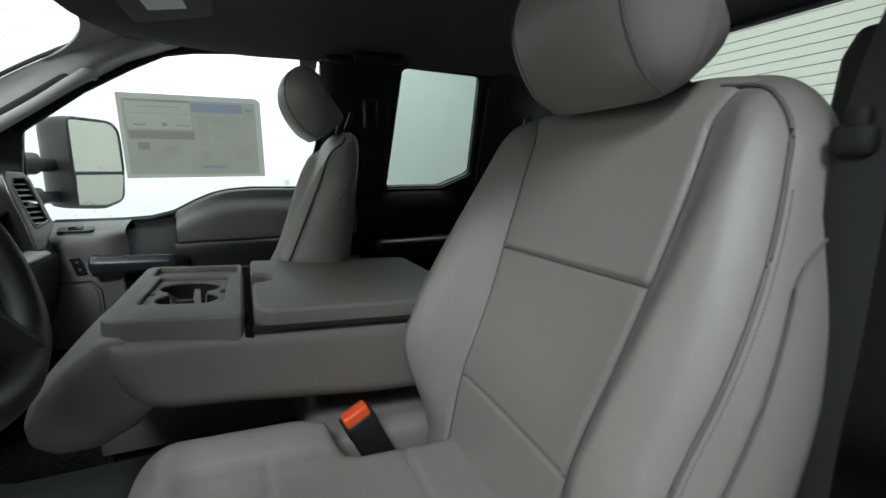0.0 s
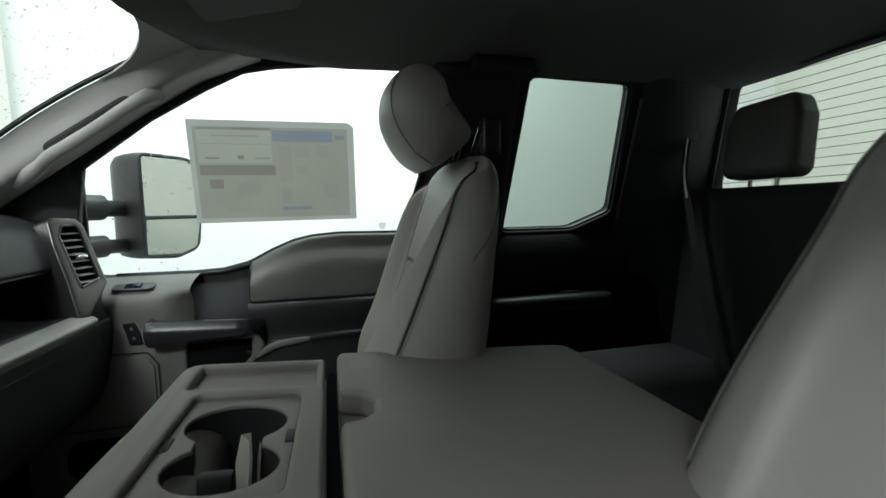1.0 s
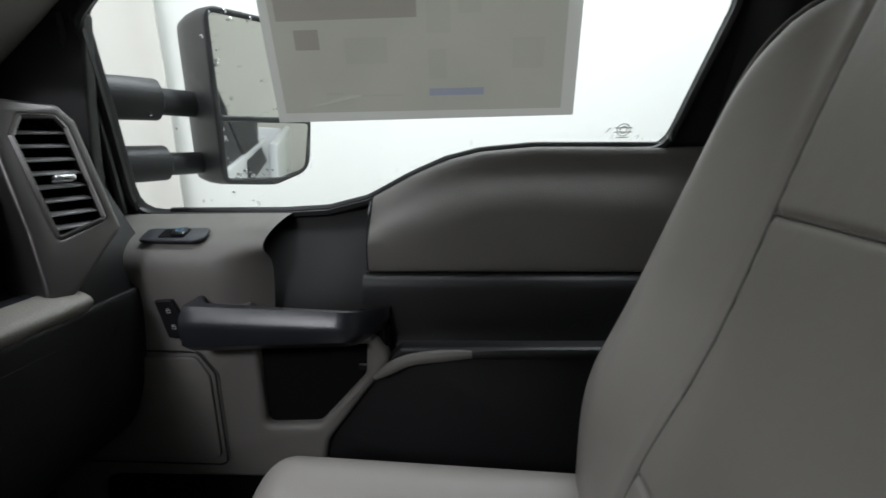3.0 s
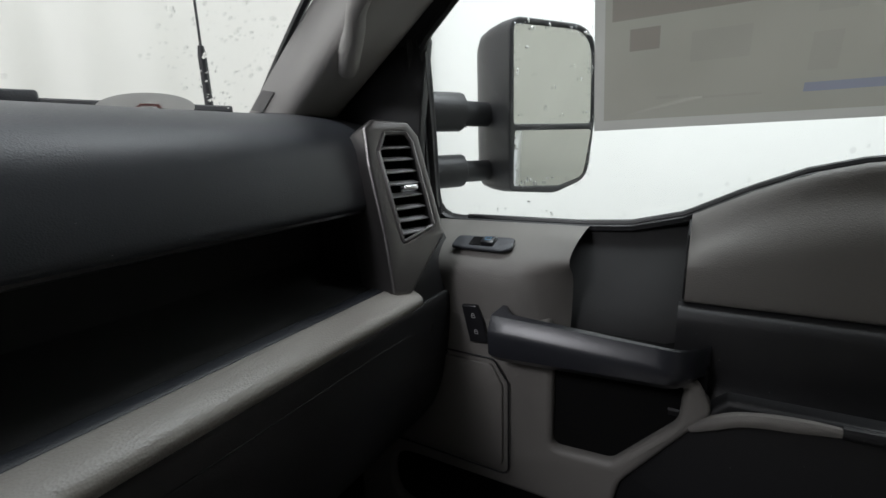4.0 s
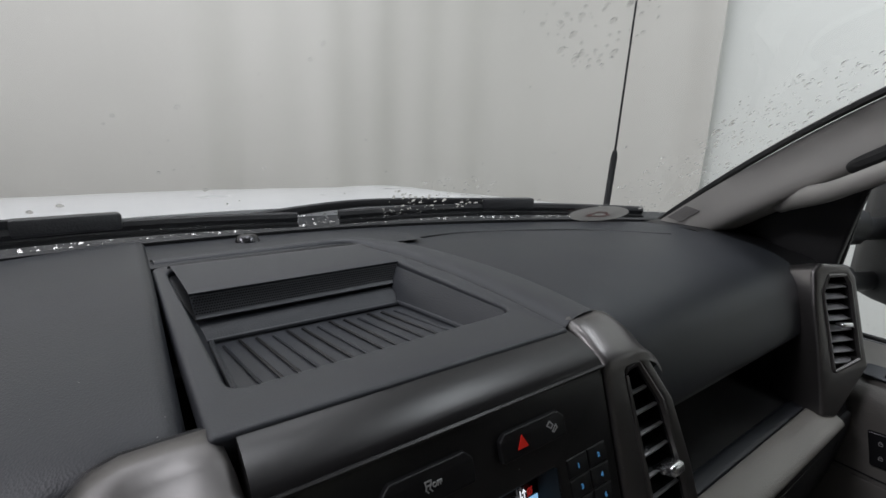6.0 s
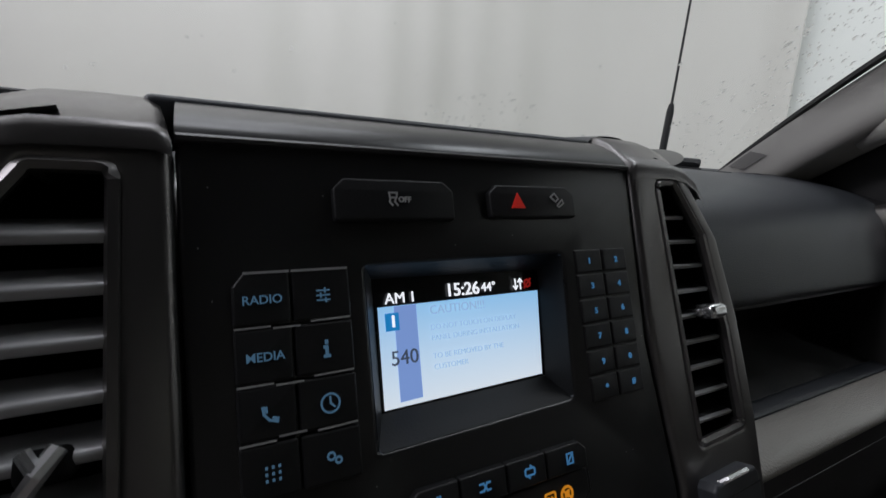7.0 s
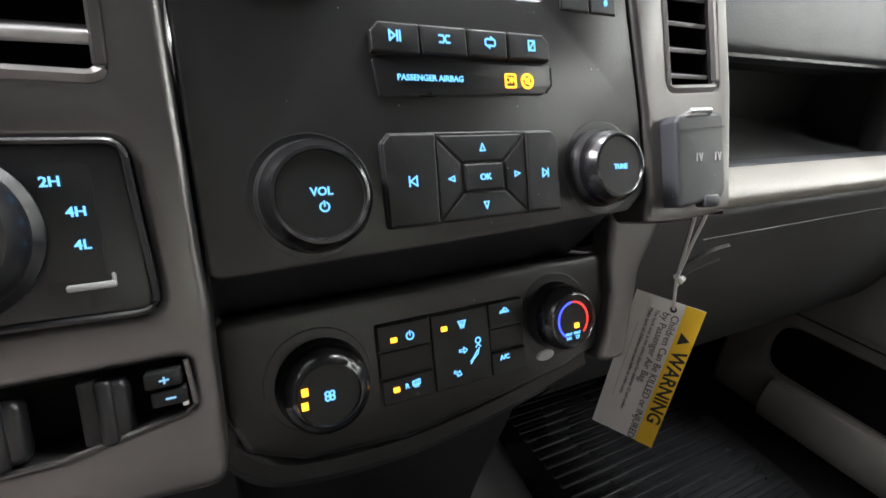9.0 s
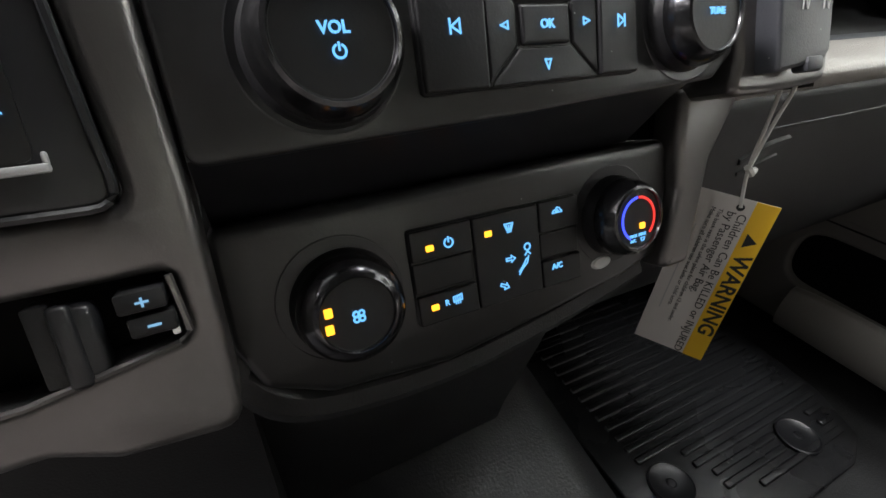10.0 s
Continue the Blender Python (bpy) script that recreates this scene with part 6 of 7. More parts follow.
def seat_back_mesh(cx, y0, z0, sgn, xo):
    """A backrest with bolsters and sewn seams. Its insert's plane passes (y0, z0)."""
    n_x, n_h = 220, 230
    rings = []
    hs = [BACK_L * (1 - (1 - k / n_h) ** 1.0) for k in range(n_h + 1)]
    for h in hs:
        w = half_width(h)
        wi = insert_half(h)
        ek = 1.0
        if BACK_L - h < 0.05:
            ek = math.sqrt(max(0.0, 1 - (1 - (BACK_L - h) / 0.05) ** 2))
        th = thickness(h)
        ring = []
        for i in range(n_x + 1):
            q = -1 + 2 * i / n_x
            x = w * math.sin(q * math.pi / 2 * 0.999)
            e = (1 - min(1, abs(x) / w) ** 7) ** 0.5
            g = 0.0
            xi = x - xo * sgn
            g += 0.0062 * math.exp(-((abs(xi) - wi) / 0.0038) ** 2)
            if abs(xi) < wi:
                g += 0.0060 * math.exp(-((h - SHAPE["seam"]) / 0.0034) ** 2) + 0.0034 * math.exp(-((h - 0.150 - 0.006 * (xi / wi)) / 0.0032) ** 2)
            dist = seam_half(h) - abs(x)
            g += 0.0016 * math.exp(-(dist / 0.005) ** 2)
            f = surf(x, h, g)
            ring.append((x, f))
        for i in range(1, 24):
            q = 1 - 2 * i / 24
            x = w * math.sin(q * math.pi / 2)
            e = (1 - min(1, abs(x) / w) ** 5) ** 0.5
            mid = -th * 0.45
            ring.append((x, mid - (th * 0.55) * e * (0.25 + 0.75 * ek)))
        base = Vector((cx, y0, z0)) + A_UP * (h - (0.748 - 0.528) / math.cos(REC) - 0.15)
        rings.append([base + Vector((x, 0, 0)) + A_FW * f for x, f in ring])
    bm = skin(rings, True, True)
    return bm


def back_point(cx, y0, z0, x, h, lift=0.0):
    return Vector((cx + x, y0, z0)) + A_UP * (h - (0.748 - 0.528) / math.cos(REC) - 0.15) + A_FW * (surf(x, h) + lift)


def make_seat(name, cx, y0, sgn, label, inner, outer, seam, drop):
    """A front bucket. sgn: +1 where its outboard side is at +x."""
    z0 = 0.752
    SHAPE.update(inner=inner, outer=outer, seam=seam, sgn=sgn, wide=0.048 if sgn < 0 else 0.04, thin=0.042 if sgn < 0 else 0.062, round=0.105 if sgn < 0 else 0.15)
    bx = 0.010 if sgn < 0 else 0.0
    st = thing(name, (cx, y0 + 0.25, 0.12), label, "car seat", "front seats")
    bk = part("backrest", seat_back_mesh(cx + bx, y0, z0, sgn, -0.015 + bx), VINYL, st, angle=70)
    for s in (1, -1):
        line = []
        for k in range(60):
            h = 0.03 + (BACK_L - 0.055) * k / 59
            x = s * seam_half(h)
            line.append(back_point(cx + bx, y0, z0, x, h, 0.0018) + Vector((s * 0.0012, 0, 0)))
        hl, xl = BACK_L - 0.025, seam_half(BACK_L - 0.025)
        line += [back_point(cx + bx, y0, z0, s * (xl - (xl - 0.150) * t), hl + 0.004 * t, 0.0) for t in (0.25, 0.5, 0.75, 1.0)]
        part("piping", tube(line, 0.0022, 8), PIPING, bk, "darker sewn piping")
        sb = bmesh.new()
        for k in range(120):
            h = 0.03 + (BACK_L - 0.17) * k / 119
            p = back_point(cx + bx, y0, z0, s * (seam_half(h) + 0.0044), h, 0.0003)
            q = back_point(cx + bx, y0, z0, s * (seam_half(h + 0.0028) + 0.0044), h + 0.0028, 0.0001)
            piece = tube([p, q], 0.0006, 4)
            me = bpy.data.meshes.new("t")
            piece.to_mesh(me)
            piece.free()
            sb.from_mesh(me)
            bpy.data.meshes.remove(me)
        tagged(part("stitching", sb, THREAD, bk), kind="stuff")
    # sewn lines of the insert
    xo = (-0.015 + bx) * sgn
    for s in (1, -1):
        part("insert_seam", tube([back_point(cx + bx, y0, z0, xo + s * insert_half(h), h, -0.0042) for h in np.linspace(0.02, BACK_L - 0.03, 60)], 0.0012, 5), PIPING, bk)
    for h0, k in ((SHAPE["seam"], 0.0), (0.150, 0.006)):
        part("insert_seam", tube([back_point(cx + bx, y0, z0, xo + q * insert_half(h0), h0 + k * q, -0.0040) for q in np.linspace(-1, 1, 30)], 0.0012, 5), PIPING, bk)
    # side panel seam
    for s in (1, -1):
        ln = []
        for k in range(26):
            t = k / 25
            h = 0.03 + 0.53 * t
            pz = 1.02 - 0.24 * smooth(0.0, 0.75, t) - 1.70 * smooth(0.72, 1.0, t)
            w = half_width(h)
            th = thickness(h)
            x = w * (1 - 0.05 * pz * pz)
            if pz > 0:
                f = -th * 0.45 + (back_front(x, h) + th * 0.45) * (1 - (x / w) ** 7) ** 0.5
            else:
                f = -th * 0.45 - th * 0.55 * (1 - (x / w) ** 5) ** 0.5
            ln.append(Vector((cx + bx + s * (x + 0.0014), y0, z0)) + A_UP * (h - 0.3834) + A_FW * f)
        part("side_seam", tube(ln, 0.0013, 6), PIPING, bk)
    # hinge cover and recliner at the foot
    part("side_shield", box(cx + sgn * 0.25 - 0.02, cx + sgn * 0.25 + 0.02, y0 - 0.02, y0 + 0.42, 0.24, 0.37, 0.02, 3), DARK, st, "black seat side shield")
    # cushion
    cy0, cy1 = y0 + 0.03, y0 + (0.585 if sgn < 0 else 0.49)
    rings = []
    ny = 90
    for k in range(ny + 1):
        t = k / ny
        y = cy0 + (cy1 - cy0) * t
        fr = math.sqrt(max(0.0, 1 - ((t - 0.86) / 0.14) ** 2)) if t > 0.86 else 1.0
        ring = []
        w = 0.262 - 0.012 * t
        for i in range(81):
            q = -1 + 2 * i / 80
            x = w * math.sin(q * math.pi / 2 * 0.999)
            e = (1 - min(1, abs(x) / w) ** 6) ** 0.5
            cutaway = (1 - smooth(0.40, 0.50, t)) if x > 0 and sgn < 0 else 0.0
            bol = (0.038 * smooth(0.135, 0.215, abs(x)) - 0.014 * smooth(0.215, 0.262, abs(x))) * (1 - 0.5 * cutaway) - 0.07 * cutaway * smooth(0.130, 0.190, x)
            bol += 0.024 * smooth(0.10, 0.20, x) * (1 - cutaway) * smooth(0.4, 0.6, t) if sgn < 0 and x > 0 else 0.0
            e = e if cutaway == 0 else e * max(0.12, 1 - cutaway * smooth(0.150, 0.195, x))
            g = 0.004 * math.exp(-((abs(x) - 0.15) / 0.004) ** 2)
            if abs(x) < 0.15:
                g += 0.0036 * math.exp(-((t - 0.30) / 0.008) ** 2) + 0.0036 * math.exp(-((t - 0.66) / 0.008) ** 2)
            ztop = 0.437 + 0.035 * t + bol - g - 0.006 * math.cos(min(1, abs(x) / 0.15) * math.pi / 2)
            zm = 0.33
            ring.append((cx + x, y, zm + (ztop - zm) * e * (0.2 + 0.8 * fr)))
        for i in range(1, 20):
            x = w * math.sin((1 - 2 * i / 20) * math.pi / 2)
            ring.append((cx + x, y - (0.03 if k == ny else 0.0), 0.27))
        rings.append(ring)
    part("cushion", skin(rings, True, True), VINYL, st, angle=70)
    part("seat_base", box(cx - 0.22, cx + 0.22, y0 + 0.05, y0 + 0.48, 0.122, 0.28, 0.015), DARK, st)
    # headrest
    sec = [(-0.030, 0.966), (-0.002, 0.984), (0.022, 1.014), (0.039, 1.048), (0.045, 1.080), (0.040, 1.112), (0.022, 1.138), (-0.002, 1.149), (-0.026, 1.142), (-0.052, 1.112),
           (-0.080, 1.070), (-0.104, 1.036), (-0.112, 1.022), (-0.106, 1.008), (-0.084, 0.988), (-0.055, 0.968), (-0.038, 0.963)]
    loop = spline([(0, *p) for p in sec + sec[:1]], 4)[:-1]
    mid = Vector((0, -0.035, 1.06))
    wh = 0.151
    xs_h = 0.102 if sgn < 0 else 0.084
    rings = []
    for k in range(41):
        q = -1 + k / 20
        x = wh * math.sin(q * math.pi / 2 * 0.995)
        e = 0.05 + 0.95 * (1 - abs(x / wh) ** 5.5) ** 0.5
        gr = 0.0022 * math.exp(-((abs(x) - xs_h) / 0.004) ** 2)
        ring = []
        for p in loop:
            v = p - mid
            v = v * (e - gr / max(v.length, 0.02))
            v.y -= 0.022 * (x / wh) ** 2 * (1 if v.y > 0 else 0.2)
            ring.append(Vector((cx + x + (0.006 if sgn > 0 else 0.0), y0 + (0.014 if sgn > 0 else 0.0), -drop)) + mid + v)
        rings.append(ring)
    hr = part("headrest", skin(rings, True, True), VINYL, st, "grey vinyl headrest", angle=75)
    for s in (1, -1):
        k0 = min(range(41), key=lambda k: abs(rings[k][0].x - cx - (0.006 if sgn > 0 else 0.0) - s * xs_h))
        ln = rings[k0][:34]
        part("headrest_seam", tube(ln, 0.0016, 6), PIPING, hr)
        sb = bmesh.new()
        for i in range(1, 33):
            for f in (0.1, 0.6):
                p = ln[i].lerp(ln[i + 1], f) + Vector((s * 0.006, 0.0012, 0))
                piece = tube([p, p + (ln[i + 1] - ln[i]).normalized() * 0.003], 0.0009, 4)
                me = bpy.data.meshes.new("t")
                piece.to_mesh(me)
                piece.free()
                sb.from_mesh(me)
                bpy.data.meshes.remove(me)
        tagged(part("stitching", sb, THREAD, hr), kind="stuff")
        part("post", tube([Vector((cx + s * 0.065, y0, z0)) + A_UP * (h - 0.3834) + A_FW * -0.025 for h in (BACK_L - 0.04, BACK_L + 0.06)], 0.006, 10), DARKGLOSS, st)
        part("post_collar", tube([Vector((cx + s * 0.065, y0, z0)) + A_UP * (h - 0.3834) + A_FW * -0.025 for h in (BACK_L - 0.012, BACK_L + 0.006)], 0.013, 12), DARK, st)
    return st


driver_seat = make_seat("bucket_seat", -0.415, -0.221, -1, "grey vinyl driver seat with sewn seams and bolsters", 0.100, 0.065, 0.38, 0.010)
passenger_seat = make_seat("bucket_seat", 0.455, 0.012, 1, "grey vinyl passenger seat set further forward", 0.085, 0.030, 0.40, 0.004)

# ---------------------------------------------------------------- folded middle seat that serves as console
con = thing("centre_console", (0.015, 0.1, 0.12), "folded grey vinyl middle seat with cup holders and a lid", "console")
X0, X1 = -0.190, 0.222
side = rpoly([(0.372, 0.650), (0.374, 0.640), (0.374, 0.615), (0.362, 0.575), (0.340, 0.542), (0.300, 0.529), (0.20, 0.518), (0.0, 0.492), (-0.15, 0.48), (-0.21, 0.49),
              (-0.222, 0.55), (-0.205, 0.612), (-0.10, 0.624), (0.10, 0.635), (0.196, 0.642), (0.198, 0.6425), (0.20, 0.643), (0.202, 0.6435), (0.355, 0.650), (0.357, 0.650), (0.36, 0.650)],
             [0.0] + [0.03] * 11 + [0.02] + [0.0] * 8, 5)
ccx, ccy = 0.10, 0.57
rings = []
for x, inset, notch in ([(X0 + 0.030 * (1 - math.cos(a)), 0.030 * (1 - math.sin(a)), 0) for a in np.linspace(0, math.pi / 2, 7)] + [(-0.110, 0, 0), (-0.109, 0, 1), (0.124, 0, 1), (0.125, 0, 0)]
                        + [(X1 - 0.030 * (1 - math.cos(a)), 0.030 * (1 - math.sin(a)), 0) for a in np.linspace(math.pi / 2, 0, 7)]):
    ring = []
    for y, z in side:
        v = Vector((y - ccx, z - ccy))
        f = max(0.0, 1 - inset / max(0.05, abs(v.y))), max(0.0, 1 - inset / max(0.12, abs(v.x)))
        yy, zz = ccx + v.x * f[1], ccy + v.y * f[0]
        if notch and 0.199 < y < 0.3565 and z > 0.6:
            zz = 0.575
        ring.append((x, yy, zz))
    rings.append(ring)
part("body", skin(rings, True, True), CONSOLE, con, angle=50)
# the folded-over front roll of the middle seat
roll = rpoly([(0.345, 0.668), (0.378, 0.662), (0.428, 0.622), (0.468, 0.578), (0.484, 0.538), (0.480, 0.500), (0.448, 0.480), (0.395, 0.478), (0.340, 0.505), (0.300, 0.54), (0.300, 0.63)], 0.03, 5)
rings = []
for a in np.linspace(-math.pi / 2, math.pi / 2, 25):
    sx, f = math.sin(a), 0.55 + 0.45 * max(0.0, math.cos(a)) ** 0.35
    rings.append([(0.013 + 0.196 * sx, 0.37 + (y - 0.37) * f, 0.578 + (z - 0.578) * f) for y, z in roll])
part("front_roll", skin(rings, True, True), CONSOLE, con, "grey vinyl roll at the front end", angle=60)
part("lower_cushion", box(X0 + 0.012, X1 - 0.012, -0.20, 0.10, 0.25, 0.425, 0.035, 4), VINYL, con, "grey vinyl middle cushion")
part("console_stand", box(-0.15, 0.18, -0.15, 0.22, 0.121, 0.26, 0.01), DARK, con)
# cup holder section
tilt = math.atan(0.06)
M_CUP = axes((0.015, 0.29, 0.671), (1, 0, 0), (0, math.cos(tilt), math.sin(tilt)), (0, -math.sin(tilt), math.cos(tilt)))
cup_out = rpoly([(-0.203, -0.098), (0.205, -0.098), (0.205, 0.085), (-0.190, 0.085)], [0.008, 0.008, 0.03, 0.03])
slot = rpoly([(0.105, -0.088), (0.190, -0.088), (0.190, 0.062), (0.112, 0.062)], 0.005)


def cup_outline():
    """Two round wells joined by a waist, with square notches."""
    pts = []
    for a in range(40, 321, 14):
        pts.append((-0.035 + 0.040 * math.cos(radians(a)), -0.010 + 0.052 * math.sin(radians(a))))
    pts += [(-0.004, -0.040), (0.010, -0.040)]
    for a in range(-140, 141, 14):
        pts.append((0.045 + 0.042 * math.cos(radians(a)), -0.008 + 0.054 * math.sin(radians(a))))
    pts += [(0.010, 0.026), (-0.004, 0.026)]
    return pts


cup_hole = cup_outline()
cup_in = rpoly([(-0.118, -0.068), (0.088, -0.072), (0.092, 0.046), (-0.108, 0.052)], 0.012)
tray_p = part("cup_tray", plate([cup_out, slot, cup_in], 0.05, 0.005, M_CUP, 3), CONSOLE, con, "grey cup holder tray")
part("slot_floor", plate([slot], 0.002, 0, M_CUP @ Matrix.Translation((0, 0, -0.012))), CONSOLE, tray_p)
cup_scaled = [(-0.013 + (x - 0.005) * 1.05, -0.010 + (y + 0.008) * 0.92) for x, y in cup_hole]
part("cup_rim", plate([cup_in, cup_scaled], 0.006, 0.002, M_CUP @ Matrix.Translation((0, 0, -0.008))), CONSOLE, tray_p)
part("cup_well", skin([[M_CUP @ Vector((x, y, -0.012)) for x, y in cup_scaled], [M_CUP @ Vector((x * 0.97, y * 0.97, -0.085)) for x, y in cup_scaled]], True, False), DARK, tray_p, "dark double cup well")
part("well_floor", plate([cup_scaled], 0.003, 0, M_CUP @ Matrix.Translation((0, 0, -0.084))), DARK, tray_p)
for x, y, r0 in ((-0.010, 0.047, 0), (-0.010, -0.066, 0), (-0.070, -0.010, 90)):
    part("grip_tab", box(-0.014, 0.014, -0.006, 0.006, -0.05, -0.006, 0.003, 2, M_CUP @ Matrix.Translation((x, y, 0)) @ pose(0, 0, 0, 0, 0, r0)), DARK, tray_p)
# lid
M_LID = axes((0.015, 0.0, 0.655), (1, 0, 0), (0, 0.998, 0.058), (0, -0.058, 0.998))
lid_out = [(-0.208, -0.20), (0.205, -0.20), (0.206, 0.176), (0.060, 0.176), (0.052, 0.150), (0.030, 0.138), (0.000, 0.140), (-0.018, 0.158), (-0.022, 0.176), (-0.190, 0.176), (-0.208, 0.15)]
lid_p = part("lid", plate([rpoly(lid_out, [0.02, 0.03, 0.012, 0.006, 0.012, 0.015, 0.015, 0.012, 0.006, 0.012, 0.012], 4)], 0.034, 0.009, M_LID @ Matrix.Translation((0, 0, 0.008)), 4), CONSOLE, con, "grey vinyl console lid")
part("lid_gap", box(-0.186, 0.212, 0.178, 0.191, 0.60, 0.646, 0.002), VOID, con)
# shade under the lid's edge, drawn as a black tube
part("lid_shadow_line", tube([(-0.1925, -0.18, 0.6205), (-0.1925, 0.0, 0.6315), (-0.1925, 0.18, 0.6425)], 0.004, 6), SEAL, con)
# folded receipt cards standing in the cup well
cards = thing("folded_cards", (0.0, 0.27, 0.60), "folded white cards standing in the cup holder", "paper")
part("card", skin([[(-0.016, 0.268, 0.590), (-0.008, 0.276, 0.592), (0.0, 0.266, 0.590)], [(-0.012, 0.262, 0.640), (-0.002, 0.276, 0.642), (0.008, 0.262, 0.640)], [(-0.005, 0.262, 0.664), (0.002, 0.270, 0.668), (0.008, 0.262, 0.666)]], False, False), PAPER_TINT, cards, angle=20)
part("card", skin([[(-0.020, 0.256, 0.590), (-0.004, 0.260, 0.590)], [(-0.016, 0.252, 0.640), (0.004, 0.257, 0.642)], [(-0.006, 0.251, 0.656), (0.006, 0.254, 0.658)]], False, False), PAPER_GREY, cards)

# belt buckle beside the driver seat
bk = thing("seat_belt_buckle", (-0.20, -0.0, 0.35), "black seat belt buckle with an orange release button", "seat belt")
M_B = axes((-0.216, 0.012, 0.430), (0.08, -0.90, 0.42), (0.0, 0.42, 0.90), (-1.0, -0.08, 0.0))
part("housing", box(-0.026, 0.026, -0.070, 0.054, -0.015, 0.015, 0.007, 3, M_B), DARK, bk)
part("release_button", box(-0.0225, 0.0225, 0.046, 0.068, -0.0125, 0.0125, 0.004, 3, M_B), ORANGE, bk, "orange release button")
for u in (-0.027, 0.0225):
    part("button_rim", box(u, u + 0.0045, 0.03, 0.060, -0.0145, 0.0145, 0.002, 2, M_B), DARK, bk)
part("stalk", tube([M_B @ Vector((0, -0.06, 0)), (-0.20, -0.06, 0.30), (-0.20, -0.08, 0.22)], 0.018, 8, 0.4), WEBBING, bk)

# ---------------------------------------------------------------- rear bench
rb = thing("rear_bench", (0, -0.75, 0.12), "dark cloth rear bench with upright backrest", "rear seat")
for x0, x1 in ((-0.78, 0.13), (0.14, 0.80)):
    rings = []
    for k in range(17):
        t = k / 16
        z = 0.40 + 0.525 * t
        e = 1 - max(0, (t - 0.9) / 0.1) ** 2 * 0.6
        y = -0.915 - 0.06 * t
        rings.append([(x0 + 0.02 * (1 - e), y - 0.07, z), (x0 + 0.005, y, z), (x0 + 0.03, y + 0.022 * e, z), (x0 + (x1 - x0) * 0.3, y + 0.035 * e, z), (x0 + (x1 - x0) * 0.7, y + 0.035 * e, z),
                      (x1 - 0.03, y + 0.022 * e, z), (x1 - 0.005, y, z), (x1 - 0.02 * (1 - e), y - 0.07, z)])
    part("backrest", skin(rings, True, True), DARKCLOTH, rb, angle=60)
    part("cushion", box(x0, x1, -0.93, -0.46, 0.30, 0.43, 0.04, 4), DARKCLOTH, rb)
part("bench_base", box(-0.76, 0.78, -0.92, -0.52, 0.121, 0.31, 0.01), DARK, rb)
HEAD = material("rear_headrest_vinyl", (0.10, 0.095, 0.09), 0.6, vary=0.1, grain=1300, bump=0.2)


def rear_headrest(cx):
    hr = thing("rear_headrest", (cx, -0.99, 0.92), "dark rear headrest on two posts before the rear window", "headrest", "rear headrests")
    outl = rpoly([(-0.112, 0.02), (-0.095, -0.0), (0.095, 0.0), (0.112, 0.02), (0.108, 0.15), (0.085, 0.208), (-0.085, 0.215), (-0.108, 0.16)], 0.025, 4)
    part("pad", plate([outl], 0.085, 0.024, axes((cx, -0.945, 0.952), (1, 0, 0), (0, -0.12, 0.99), (0, 0.99, 0.12)), 5), HEAD, hr, angle=60)
    for s in (1, -1):
        part("post", tube([(cx + s * 0.04, -0.985, 0.90), (cx + s * 0.04, -0.990, 0.965)], 0.006, 8), CHROME, hr)
    return hr


rear_headrest(0.545)
rear_headrest(-0.435)

# driver's own belt, hanging beside the seat
db = thing("front_seat_belt", (-0.72, -0.28, 0.9), "black driver seat belt hanging from its pillar guide", "seat belt")
part("webbing", tube(spline([(-0.765, -0.30, 1.16), (-0.715, -0.290, 1.00), (-0.698, -0.283, 0.90), (-0.700, -0.268, 0.75), (-0.702, -0.252, 0.55), (-0.73, -0.24, 0.20)], 6), 0.019, 8, 0.10, (1, 0.25, 0)), WEBBING, db)
part("latch_tongue", joined(box(-0.706, -0.674, -0.300, -0.270, 0.884, 0.912, 0.009, 3), box(-0.700, -0.684, -0.298, -0.272, 0.904, 0.926, 0.006, 3)), WEBBING, db, "black plastic belt tongue")

# rear belt on the passenger side
sb = thing("rear_seat_belt", (0.75, -0.93, 1.1), "black rear seat belt hanging from its guide", "seat belt")
part("webbing", tube(spline([(0.770, -0.945, 1.105), (0.735, -0.90, 0.99), (0.70, -0.885, 0.88), (0.62, -0.855, 0.68), (0.545, -0.83, 0.52), (0.46, -0.78, 0.44)], 6), 0.011, 8, 0.12, (1, 0.25, 0)), WEBBING, sb)
part("guide", box(0.750, 0.795, -0.965, -0.925, 1.075, 1.135, 0.010, 3), DARK, sb)
# lit upper stretch of the belt, put in as a thin pale strip
part("belt_highlight", tube(spline([(0.752, -0.925, 1.085), (0.72, -0.885, 0.98), (0.692, -0.872, 0.900)], 6), 0.0045, 6, 0.3), SLAT, sb, "pale strip put in for the lit stretch of the belt")
# ---------------------------------------------------------------- steering wheel
swl = thing("steering_wheel", (-0.42, 0.60, 0.68), "black steering wheel with spokes", "steering wheel")
M_W = axes((-0.42, 0.465, 0.850), (1, 0, 0), (0, 0.469, 0.883), (0, -0.883, 0.469))
part("rim", tube([M_W @ Vector((0.188 * math.cos(a), 0.188 * math.sin(a), 0)) for a in np.linspace(0, 2 * math.pi, 65)], 0.0165, 12, 1.0, None, False), DARK, swl)
part("hub", plate([rpoly([(-0.095, 0.055), (0.095, 0.055), (0.105, 0.0), (0.070, -0.075), (-0.070, -0.075), (-0.105, 0.0)], 0.035, 6)], 0.055, 0.014, M_W @ Matrix.Translation((0, 0, 0.014)), 4), DARK, swl, "padded black hub")
